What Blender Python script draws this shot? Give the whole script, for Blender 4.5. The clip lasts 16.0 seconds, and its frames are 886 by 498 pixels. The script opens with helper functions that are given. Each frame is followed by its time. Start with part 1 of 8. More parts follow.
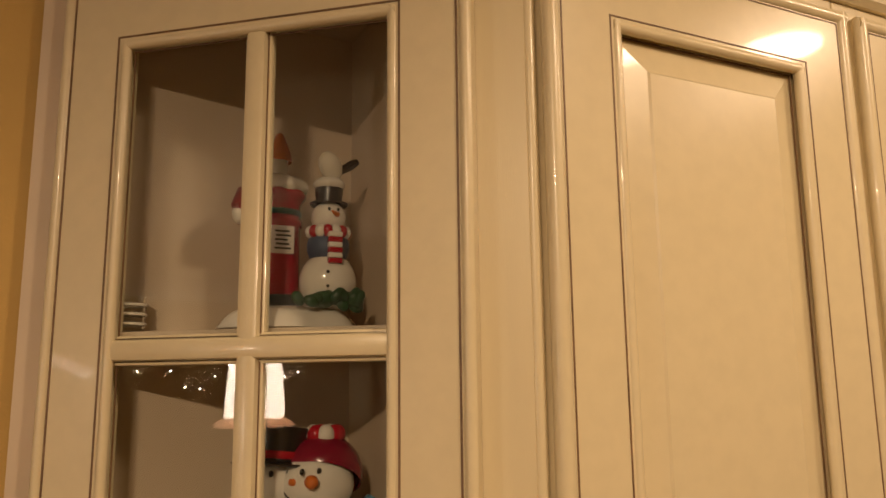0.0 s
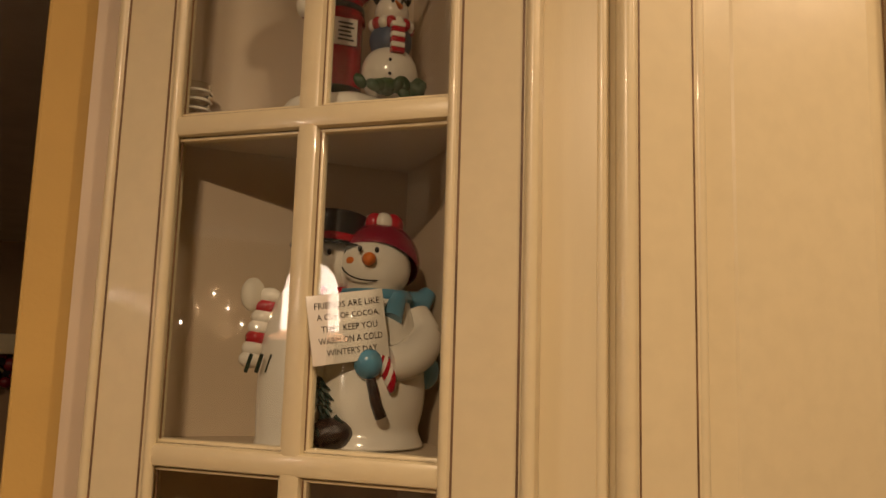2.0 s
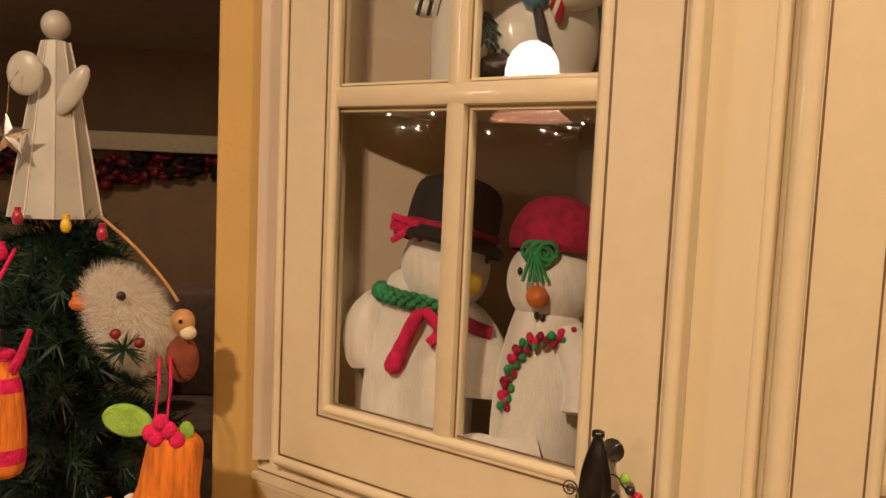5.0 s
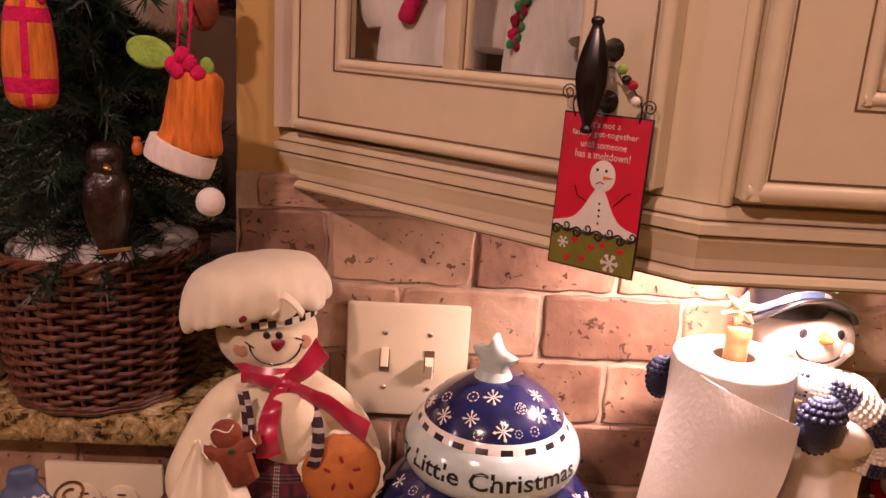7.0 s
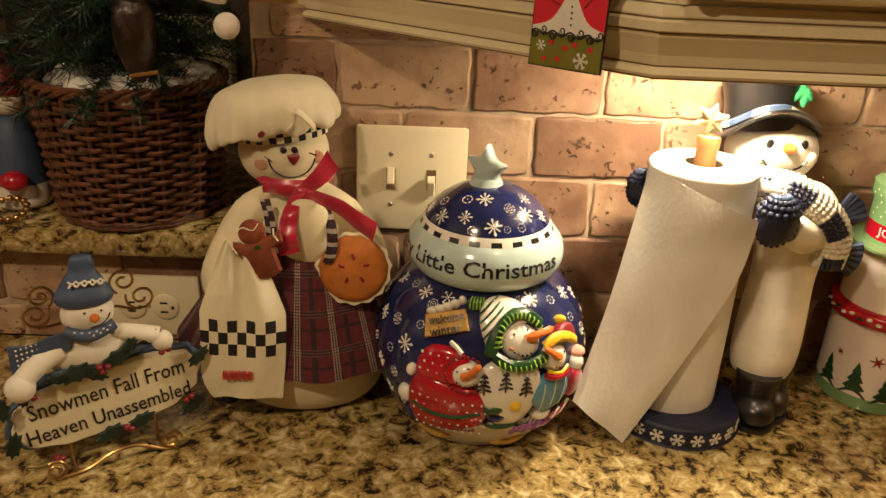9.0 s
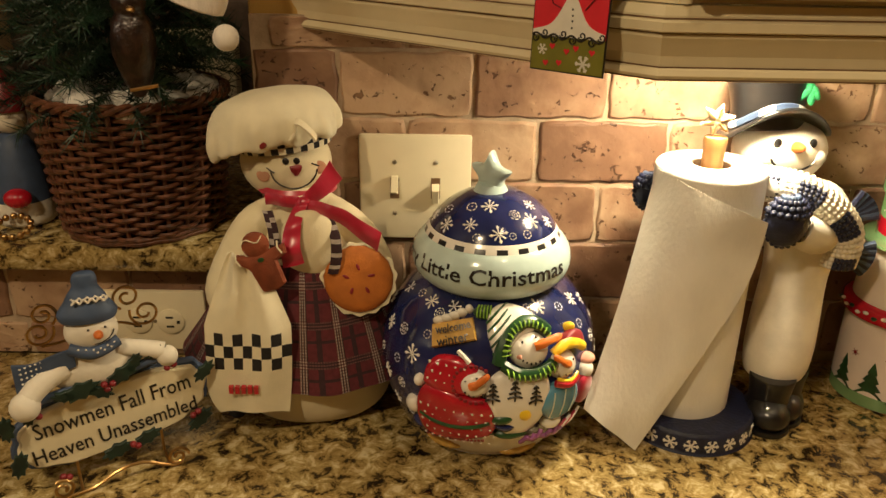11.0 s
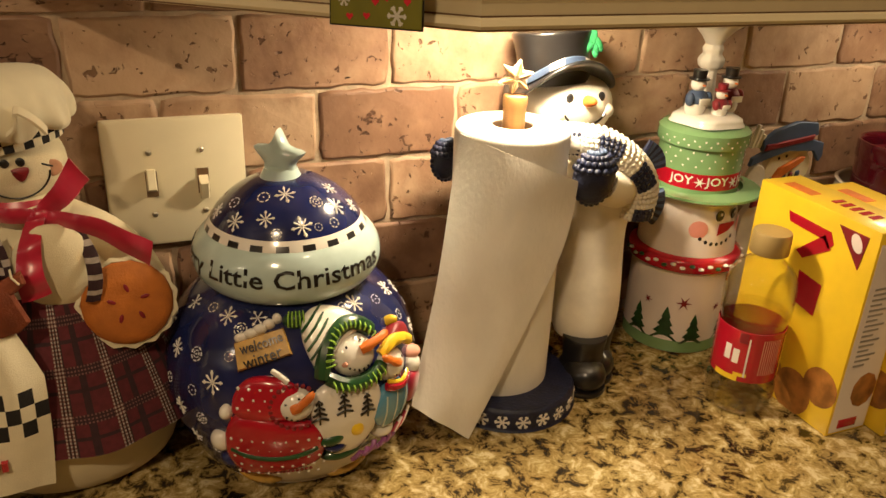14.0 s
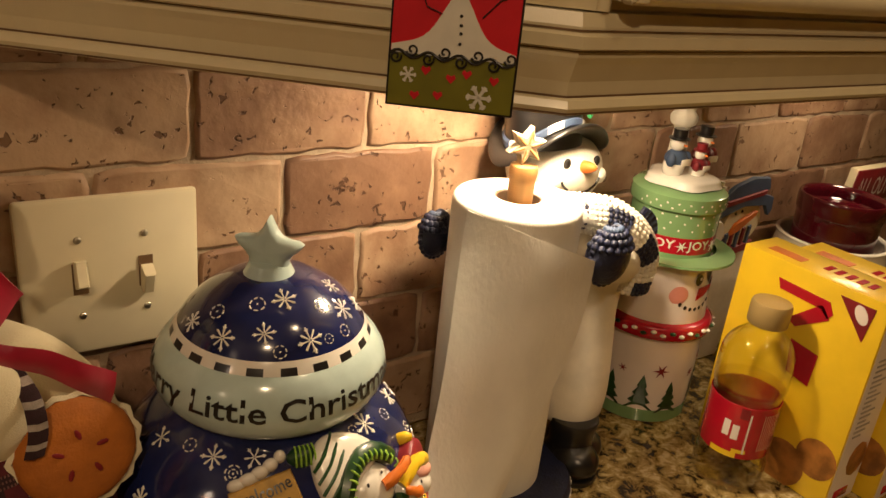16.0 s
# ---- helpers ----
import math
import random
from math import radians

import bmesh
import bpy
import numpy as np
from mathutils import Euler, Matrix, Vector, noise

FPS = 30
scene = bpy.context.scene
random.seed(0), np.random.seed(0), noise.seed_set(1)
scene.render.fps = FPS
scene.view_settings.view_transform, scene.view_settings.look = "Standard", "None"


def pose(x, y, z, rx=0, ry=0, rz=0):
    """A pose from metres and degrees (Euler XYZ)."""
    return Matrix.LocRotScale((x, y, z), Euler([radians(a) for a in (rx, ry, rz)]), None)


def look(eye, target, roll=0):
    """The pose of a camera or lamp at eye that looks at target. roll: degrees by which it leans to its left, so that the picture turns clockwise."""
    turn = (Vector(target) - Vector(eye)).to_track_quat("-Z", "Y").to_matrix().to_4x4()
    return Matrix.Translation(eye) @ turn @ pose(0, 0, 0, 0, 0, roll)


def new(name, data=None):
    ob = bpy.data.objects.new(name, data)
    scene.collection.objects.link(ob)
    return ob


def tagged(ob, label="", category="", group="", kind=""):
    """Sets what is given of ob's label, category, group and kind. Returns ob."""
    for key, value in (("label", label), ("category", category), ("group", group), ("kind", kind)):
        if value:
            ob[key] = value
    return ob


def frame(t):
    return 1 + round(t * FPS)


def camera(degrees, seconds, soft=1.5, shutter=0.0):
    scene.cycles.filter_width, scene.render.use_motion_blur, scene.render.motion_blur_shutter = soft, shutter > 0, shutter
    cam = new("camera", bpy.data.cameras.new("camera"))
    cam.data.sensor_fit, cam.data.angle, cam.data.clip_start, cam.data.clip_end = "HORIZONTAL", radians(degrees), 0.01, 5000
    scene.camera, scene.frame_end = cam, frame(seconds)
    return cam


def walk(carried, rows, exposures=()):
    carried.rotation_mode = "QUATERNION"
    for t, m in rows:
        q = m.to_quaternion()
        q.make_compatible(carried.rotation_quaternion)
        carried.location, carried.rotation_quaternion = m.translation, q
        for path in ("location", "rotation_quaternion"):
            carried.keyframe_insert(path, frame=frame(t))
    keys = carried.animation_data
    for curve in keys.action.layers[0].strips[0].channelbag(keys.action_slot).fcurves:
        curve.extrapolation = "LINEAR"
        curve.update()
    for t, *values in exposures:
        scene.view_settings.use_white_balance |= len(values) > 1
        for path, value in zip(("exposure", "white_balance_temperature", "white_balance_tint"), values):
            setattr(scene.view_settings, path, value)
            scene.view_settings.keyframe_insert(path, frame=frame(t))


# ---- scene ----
cam = camera(58.7, 16.0)
PATH = [
    (0, (0.104, -0.738, 1.925), (0.971, 1.031, 2.27), -0.6),
    (0.5, (0.097, -0.736, 1.896), (0.923, 1.056, 2.221), 0.6),
    (1, (0.099, -0.734, 1.851), (0.914, 1.067, 2.154), 0.7),
    (1.5, (0.114, -0.724, 1.813), (0.89, 1.098, 2.094), 1.6),
    (2, (0.112, -0.712, 1.777), (0.859, 1.123, 2.05), 1.7),
    (2.5, (0.124, -0.719, 1.748), (0.761, 1.16, 2.0), 2.4),
    (3, (0.143, -0.72, 1.728), (0.688, 1.198, 1.883), 3.1),
    (3.2, (0.144, -0.717, 1.701), (0.666, 1.204, 1.89), 2.4),
    (5.3, (0.175, -0.715, 1.607), (0.336, 1.266, 1.383), 3.0),
    (5.5, (0.174, -0.718, 1.58), (0.337, 1.26, 1.339), 3.7),
    (6, (0.193, -0.725, 1.53), (0.279, 1.246, 1.203), 2.9),
    (6.5, (0.2, -0.749, 1.492), (0.276, 1.197, 1.037), 3.2),
    (7, (0.21, -0.761, 1.462), (0.294, 1.169, 0.948), 3.7),
    (7.5, (0.215, -0.776, 1.442), (0.319, 1.138, 0.872), 3.7),
    (8, (0.217, -0.814, 1.43), (0.309, 1.074, 0.775), 3.8),
    (8.5, (0.222, -0.85, 1.424), (0.306, 0.997, 0.662), 3.2),
    (9, (0.231, -0.86, 1.427), (0.278, 0.973, 0.629), 2.6),
    (9.2, (0.232, -0.862, 1.424), (0.272, 0.973, 0.629), 2.2),
    (11.3, (0.236, -0.85, 1.425), (0.265, 0.991, 0.644), 0.9),
    (11.5, (0.237, -0.849, 1.424), (0.28, 0.992, 0.644), 0.7),
    (12, (0.234, -0.842, 1.423), (0.315, 0.996, 0.637), 0.6),
    (12.5, (0.23, -0.829, 1.416), (0.373, 0.996, 0.611), 0.8),
    (13, (0.211, -0.822, 1.415), (0.401, 1.0, 0.611), 0.4),
    (13.5, (0.179, -0.808, 1.405), (0.569, 0.996, 0.633), -0.2),
    (14, (0.182, -0.744, 1.393), (0.873, 0.946, 0.577), 2.4),
    (14.5, (0.18, -0.65, 1.4), (1.004, 0.998, 0.623), 4.1),
    (15, (0.143, -0.614, 1.413), (1.058, 0.988, 0.641), 2.8),
    (15.5, (0.124, -0.591, 1.414), (1.14, 0.95, 0.645), 3.3),
    (16, (0.103, -0.571, 1.402), (1.184, 0.932, 0.643), 6.1),
]
EXPOSURES = [(0, -0.22, 6300, 18), (3, -0.28, 6300, 19), (5.5, 0.38, 5900, 26), (6.5, -0.06, 5850, 58), (7.5, -0.38, 6050, 63), (8.2, -0.48, 6050, 38), (9, -0.54, 6150, 10), (13, -0.50, 6100, 4), (14, -0.74, 6250, 9), (15, -1.12, 6600, 12), (16, -1.22, 6600, 14)]
walk(cam, [(t, look(eye, target, roll)) for t, eye, target, roll in PATH], EXPOSURES)

# ---------------------------------------------------------------- world, lights, exposure
world = bpy.data.worlds.new("world")
scene.world = world
world.use_nodes = True
world.node_tree.nodes["Background"].inputs["Color"].default_value = (0.9, 0.75, 0.55, 1)
world.node_tree.nodes["Background"].inputs["Strength"].default_value = 0.05


def lamp(name, kind, place, power, color, size=0.05, aim=None):
    data = bpy.data.lights.new(name, kind)
    data.energy, data.color = power, color
    if kind == "AREA":
        data.shape, data.size = "DISK", size
    else:
        data.shadow_soft_size = size
    ob = new(name, data)
    ob.matrix_world = look(place, aim) if aim else Matrix.Translation(place)
    return ob


WARM = (1.0, 0.72, 0.42)
LAMP = (-1.42, -0.80, 1.93)
lamp("ceiling_downlight_bulb", "AREA", (0.62, -0.83, 2.445), 6.2, WARM, 0.12, (0.62, -0.83, 0))
lamp("ceiling_downlight_bulb", "AREA", (1.10, -0.62, 2.445), 4.0, WARM, 0.12, (1.10, -0.62, 0))
lamp("ceiling_downlight_bulb", "AREA", (-0.40, -1.35, 2.445), 28, WARM, 0.12, (-0.40, -1.35, 0))
lamp("puck_light_bulb", "AREA", (0.510, -0.128, 1.334), 5.0, (1.0, 0.78, 0.5), 0.055, (0.510, -0.128, 0))
# second puck is an added, unseen lamp that lifts the tiles farther right
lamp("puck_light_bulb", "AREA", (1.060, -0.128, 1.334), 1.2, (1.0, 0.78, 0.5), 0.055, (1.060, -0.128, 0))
# unseen lamp, added to brighten the living room beyond the ledge
lamp("living_room_fill_bulb", "AREA", (-1.2, 3.0, 2.44), 7, WARM, 0.12, (-1.2, 3.0, 0))


# ---------------------------------------------------------------- materials
def mat(name, color, rough=0.5, metal=0.0, var=0.12, scale=25.0, bump=0.0, bscale=120.0, coat=0.0, sheen=0.0, second=None, emit=0.0, stretch=(1, 1, 1)):
    """A painted or natural surface: base colour varied at two scales, with fine relief."""
    m = bpy.data.materials.new(name)
    m.use_nodes = True
    nt = m.node_tree
    b = nt.nodes["Principled BSDF"]
    co = nt.nodes.new("ShaderNodeTexCoord")
    mp = nt.nodes.new("ShaderNodeMapping")
    mp.inputs["Scale"].default_value = stretch
    nt.links.new(co.outputs["Object"], mp.inputs["Vector"])
    n1 = nt.nodes.new("ShaderNodeTexNoise")
    n1.inputs["Scale"].default_value, n1.inputs["Detail"].default_value = scale, 6
    nt.links.new(mp.outputs[0], n1.inputs["Vector"])
    ramp = nt.nodes.new("ShaderNodeValToRGB")
    c2 = second or tuple(c * (1 - 2.2 * var) for c in color)
    ramp.color_ramp.elements[0].position, ramp.color_ramp.elements[1].position = 0.33, 0.62
    ramp.color_ramp.elements[0].color, ramp.color_ramp.elements[1].color = (*c2, 1), (*color, 1)
    nt.links.new(n1.outputs["Fac"], ramp.inputs["Fac"])
    nt.links.new(ramp.outputs["Color"], b.inputs["Base Color"])
    b.inputs["Roughness"].default_value, b.inputs["Metallic"].default_value = rough, metal
    b.inputs["Coat Weight"].default_value, b.inputs["Coat Roughness"].default_value = coat, 0.06
    b.inputs["Sheen Weight"].default_value = sheen
    if emit:
        b.inputs["Emission Color"].default_value, b.inputs["Emission Strength"].default_value = (*color, 1), emit
    if bump:
        n2 = nt.nodes.new("ShaderNodeTexNoise")
        n2.inputs["Scale"].default_value, n2.inputs["Detail"].default_value = bscale, 4
        nt.links.new(mp.outputs[0], n2.inputs["Vector"])
        bp = nt.nodes.new("ShaderNodeBump")
        bp.inputs["Strength"].default_value, bp.inputs["Distance"].default_value = bump, 0.002
        nt.links.new(n2.outputs["Fac"], bp.inputs["Height"])
        nt.links.new(bp.outputs["Normal"], b.inputs["Normal"])
    return m


def granite():
    m = bpy.data.materials.new("granite")
    m.use_nodes = True
    nt = m.node_tree
    b = nt.nodes["Principled BSDF"]
    co = nt.nodes.new("ShaderNodeTexCoord")
    n1 = nt.nodes.new("ShaderNodeTexNoise")
    n1.inputs["Scale"].default_value, n1.inputs["Detail"].default_value, n1.inputs["Roughness"].default_value = 62, 7, 0.70
    n1.inputs["Distortion"].default_value = 0.5
    r1 = nt.nodes.new("ShaderNodeValToRGB")
    e = r1.color_ramp.elements
    e[0].position, e[0].color = 0.37, (0.016, 0.011, 0.007, 1)
    e[1].position, e[1].color = 0.62, (0.64, 0.54, 0.32, 1)
    for p, c in ((0.425, (0.07, 0.046, 0.018, 1)), (0.46, (0.26, 0.185, 0.065, 1)), (0.55, (0.42, 0.32, 0.13, 1))):
        k = e.new(p)
        k.color = c
    n2 = nt.nodes.new("ShaderNodeTexVoronoi")
    n2.inputs["Scale"].default_value = 95
    r2 = nt.nodes.new("ShaderNodeValToRGB")
    r2.color_ramp.elements[0].position, r2.color_ramp.elements[0].color = 0.0, (0.05, 0.035, 0.02, 1)
    r2.color_ramp.elements[1].position, r2.color_ramp.elements[1].color = 0.22, (1, 1, 1, 1)
    n3 = nt.nodes.new("ShaderNodeTexNoise")
    n3.inputs["Scale"].default_value, n3.inputs["Detail"].default_value = 24, 4
    r3 = nt.nodes.new("ShaderNodeValToRGB")
    r3.color_ramp.elements[0].position, r3.color_ramp.elements[0].color = 0.35, (0.74, 0.66, 0.55, 1)
    r3.color_ramp.elements[1].position, r3.color_ramp.elements[1].color = 0.62, (1, 1, 1, 1)
    for n in (n1, n2, n3):
        nt.links.new(co.outputs["Object"], n.inputs["Vector"])
    mx = nt.nodes.new("ShaderNodeMixRGB")
    mx.blend_type = "MULTIPLY"
    mx.inputs[0].default_value = 0.35
    mx2 = nt.nodes.new("ShaderNodeMixRGB")
    mx2.blend_type = "MULTIPLY"
    mx2.inputs[0].default_value = 0.8
    nt.links.new(n1.outputs["Fac"], r1.inputs[0])
    nt.links.new(n2.outputs["Distance"], r2.inputs[0])
    nt.links.new(n3.outputs["Fac"], r3.inputs[0])
    nt.links.new(r1.outputs[0], mx.inputs[1])
    nt.links.new(r2.outputs[0], mx.inputs[2])
    nt.links.new(mx.outputs[0], mx2.inputs[1])
    nt.links.new(r3.outputs[0], mx2.inputs[2])
    nt.links.new(mx2.outputs[0], b.inputs["Base Color"])
    b.inputs["Roughness"].default_value = 0.16
    return m


def travertine():
    """Tumbled stone: each tile has its own tone, with cloudy veins and small dark pits."""
    m = bpy.data.materials.new("tumbled_travertine")
    m.use_nodes = True
    nt = m.node_tree
    b = nt.nodes["Principled BSDF"]
    co = nt.nodes.new("ShaderNodeTexCoord")
    info = nt.nodes.new("ShaderNodeObjectInfo")
    add = nt.nodes.new("ShaderNodeVectorMath")
    add.operation = "MULTIPLY_ADD"
    nt.links.new(info.outputs["Random"], add.inputs[0])
    add.inputs[1].default_value = (7, 5, 3)
    nt.links.new(co.outputs["Object"], add.inputs[2])
    n1 = nt.nodes.new("ShaderNodeTexNoise")
    n1.inputs["Scale"].default_value, n1.inputs["Detail"].default_value = 28, 7
    nt.links.new(add.outputs[0], n1.inputs["Vector"])
    mixv = nt.nodes.new("ShaderNodeMath")
    mixv.operation = "MULTIPLY_ADD"
    nt.links.new(info.outputs["Random"], mixv.inputs[0])
    mixv.inputs[1].default_value = 0.62
    sub = nt.nodes.new("ShaderNodeMath")
    sub.operation = "MULTIPLY_ADD"
    nt.links.new(n1.outputs["Fac"], sub.inputs[0])
    sub.inputs[1].default_value, sub.inputs[2].default_value = 1.15, -0.36
    nt.links.new(sub.outputs[0], mixv.inputs[2])
    r1 = nt.nodes.new("ShaderNodeValToRGB")
    e = r1.color_ramp.elements
    e[0].position, e[0].color = 0.22, (0.19, 0.100, 0.058, 1)
    e[1].position, e[1].color = 0.85, (0.45, 0.305, 0.192, 1)
    k = e.new(0.5)
    k.color = (0.28, 0.160, 0.094, 1)
    nt.links.new(mixv.outputs[0], r1.inputs[0])
    pit = nt.nodes.new("ShaderNodeTexNoise")
    pit.inputs["Scale"].default_value, pit.inputs["Detail"].default_value, pit.inputs["Distortion"].default_value = 150, 3, 0.6
    nt.links.new(add.outputs[0], pit.inputs["Vector"])
    zone = nt.nodes.new("ShaderNodeTexNoise")
    zone.inputs["Scale"].default_value = 45
    nt.links.new(add.outputs[0], zone.inputs["Vector"])
    pz = nt.nodes.new("ShaderNodeMath")
    pz.operation = "MULTIPLY_ADD"
    nt.links.new(zone.outputs["Fac"], pz.inputs[0])
    pz.inputs[1].default_value = 0.55
    nt.links.new(pit.outputs["Fac"], pz.inputs[2])
    rp = nt.nodes.new("ShaderNodeValToRGB")
    rp.color_ramp.elements[0].position, rp.color_ramp.elements[0].color = 0.565, (0.34, 0.25, 0.18, 1)
    rp.color_ramp.elements[1].position, rp.color_ramp.elements[1].color = 0.610, (1, 1, 1, 1)
    nt.links.new(pz.outputs[0], rp.inputs[0])
    mx = nt.nodes.new("ShaderNodeMixRGB")
    mx.blend_type = "MULTIPLY"
    mx.inputs[0].default_value = 0.9
    nt.links.new(r1.outputs[0], mx.inputs[1])
    nt.links.new(rp.outputs[0], mx.inputs[2])
    nt.links.new(mx.outputs[0], b.inputs["Base Color"])
    b.inputs["Roughness"].default_value = 0.55
    bp = nt.nodes.new("ShaderNodeBump")
    bp.inputs["Strength"].default_value, bp.inputs["Distance"].default_value = 1.0, 0.004
    hs = nt.nodes.new("ShaderNodeMath")
    hs.operation = "ADD"
    nt.links.new(rp.outputs[0], hs.inputs[0])
    nt.links.new(n1.outputs["Fac"], hs.inputs[1])
    nt.links.new(hs.outputs[0], bp.inputs["Height"])
    nt.links.new(bp.outputs["Normal"], b.inputs["Normal"])
    return m


def clear_glass(name, tint=(1, 1, 1), rough=0.0, ior=1.45):
    m = bpy.data.materials.new(name)
    m.use_nodes = True
    b = m.node_tree.nodes["Principled BSDF"]
    b.inputs["Base Color"].default_value = (*tint, 1)
    b.inputs["Roughness"].default_value, b.inputs["IOR"].default_value = rough, ior
    b.inputs["Transmission Weight"].default_value = 1.0
    return m


def pane_glass(name="window_glass", tint=(0.93, 0.95, 0.93), rough=0.0, edge=5.0):
    """Thin clear pane: mostly see-through, with a sharp weak reflection."""
    m = bpy.data.materials.new(name)
    m.use_nodes = True
    nt = m.node_tree
    nt.nodes.remove(nt.nodes["Principled BSDF"])
    tr = nt.nodes.new("ShaderNodeBsdfTransparent")
    tr.inputs["Color"].default_value = (*tint, 1)
    gl = nt.nodes.new("ShaderNodeBsdfGlossy")
    gl.inputs["Roughness"].default_value = rough
    lw = nt.nodes.new("ShaderNodeLayerWeight")
    lw.inputs["Blend"].default_value = 0.5
    p5 = nt.nodes.new("ShaderNodeMath")
    p5.operation = "POWER"
    nt.links.new(lw.outputs["Facing"], p5.inputs[0])
    p5.inputs[1].default_value = edge
    fr = nt.nodes.new("ShaderNodeMath")
    fr.operation = "MULTIPLY_ADD"
    nt.links.new(p5.outputs[0], fr.inputs[0])
    fr.inputs[1].default_value, fr.inputs[2].default_value = 0.96, 0.04
    mx = nt.nodes.new("ShaderNodeMixShader")
    nt.links.new(fr.outputs[0], mx.inputs[0])
    nt.links.new(tr.outputs[0], mx.inputs[1])
    nt.links.new(gl.outputs[0], mx.inputs[2])
    nt.links.new(mx.outputs[0], nt.nodes["Material Output"].inputs["Surface"])
    return m


CREAM = mat("cream_paint", (0.69, 0.595, 0.38), 0.32, var=0.02, scale=9, bump=0.05, bscale=160, coat=0.25, stretch=(6, 6, 0.6))
GLAZE = mat("brown_glaze", (0.20, 0.115, 0.055), 0.5, var=0.2, scale=30)
INSIDE = mat("cabinet_interior", (0.60, 0.49, 0.36), 0.5, var=0.05, scale=8, bump=0.05)
YELLOW = mat("yellow_wall_paint", (0.56, 0.36, 0.10), 0.7, var=0.05, scale=6, bump=0.2, bscale=250)
TAN = mat("tan_wall_paint", (0.42, 0.28, 0.15), 0.75, var=0.06, scale=5, bump=0.2, bscale=220)
CEIL = mat("ceiling_paint", (0.72, 0.66, 0.55), 0.85, var=0.04, scale=8, bump=0.3, bscale=120)
GROUT = mat("grout", (0.46, 0.35, 0.24), 0.85, var=0.12, scale=60, bump=0.5, bscale=300)
STONE = travertine()
GRANITE = granite()
PANE = pane_glass()
FLOORM = mat("wood_floor", (0.24, 0.13, 0.06), 0.4, var=0.2, scale=10, stretch=(1, 8, 1))


# ---------------------------------------------------------------- mesh kit
def sphere(r=(1, 1, 1), seg=20, rings=12, at=(0, 0, 0), turn=None):
    vs, fs = [], []
    for i in range(rings + 1):
        a = math.pi * i / rings
        for j in range(seg):
            b = 2 * math.pi * j / seg
            vs.append(Vector((r[0] * math.sin(a) * math.cos(b), r[1] * math.sin(a) * math.sin(b), r[2] * math.cos(a))))
    for i in range(rings):
        for j in range(seg):
            k = (j + 1) % seg
            q = [i * seg + j, (i + 1) * seg + j, (i + 1) * seg + k, i * seg + k]
            fs.append(q)
    m = Matrix.Translation(at) @ (turn if turn else Matrix())
    return [m @ v for v in vs], fs


def lathe(profile, seg=48, at=(0, 0, 0), turn=None, arc=(0, 360), wob=None):
    """Turned body; wob(angle, i) scales the radius."""
    vs, fs = [], []
    full = abs(arc[1] - arc[0]) >= 360
    cols = seg if full else seg + 1
    for i, (r, z) in enumerate(profile):
        for j in range(cols):
            a = radians(arc[0] + (arc[1] - arc[0]) * j / seg)
            k = r * (wob(a, i) if wob else 1)
            vs.append(Vector((k * math.cos(a), k * math.sin(a), z)))
    for i in range(len(profile) - 1):
        for j in range(seg):
            k = (j + 1) % cols
            fs.append([i * cols + j, i * cols + k, (i + 1) * cols + k, (i + 1) * cols + j])
    m = Matrix.Translation(at) @ (turn if turn else Matrix())
    return [m @ v for v in vs], fs


def smooth_profile(pts, n=4):
    """Catmull-Rom through profile points."""
    out = []
    p = [pts[0], *pts, pts[-1]]
    for i in range(1, len(p) - 2):
        for s in range(n):
            t = s / n
            out.append(tuple(0.5 * (2 * p[i][k] + (p[i + 1][k] - p[i - 1][k]) * t + (2 * p[i - 1][k] - 5 * p[i][k] + 4 * p[i + 1][k] - p[i + 2][k]) * t * t + (3 * p[i][k] - p[i - 1][k] - 3 * p[i + 1][k] + p[i + 2][k]) * t ** 3) for k in range(len(pts[0]))))
    out.append(tuple(pts[-1]))
    return out


def tube(path, r, seg=8, closed=False):
    """Round bar along a path; r a number or a list."""
    path = [Vector(p) for p in path]
    n = len(path)
    rs = r if isinstance(r, (list, tuple)) else [r] * n
    vs, fs = [], []
    up = Vector((0.13, 0.31, 0.94))
    for i, p in enumerate(path):
        a, b = path[(i - 1) % n if closed else max(i - 1, 0)], path[(i + 1) % n if closed else min(i + 1, n - 1)]
        d = (b - a).normalized() if (b - a).length > 1e-9 else Vector((0, 0, 1))
        side = d.cross(up)
        if side.length < 1e-3:
            side = d.cross(Vector((1, 0, 0)))
        side.normalize()
        top = side.cross(d).normalized()
        for j in range(seg):
            t = 2 * math.pi * j / seg
            vs.append(p + rs[i] * (math.cos(t) * side + math.sin(t) * top))
    m = n if closed else n - 1
    for i in range(m):
        for j in range(seg):
            k, i2 = (j + 1) % seg, (i + 1) % n
            fs.append([i * seg + j, i * seg + k, i2 * seg + k, i2 * seg + j])
    if not closed:
        fs.append(list(range(seg))[::-1])
        fs.append([(n - 1) * seg + j for j in range(seg)])
    return vs, fs


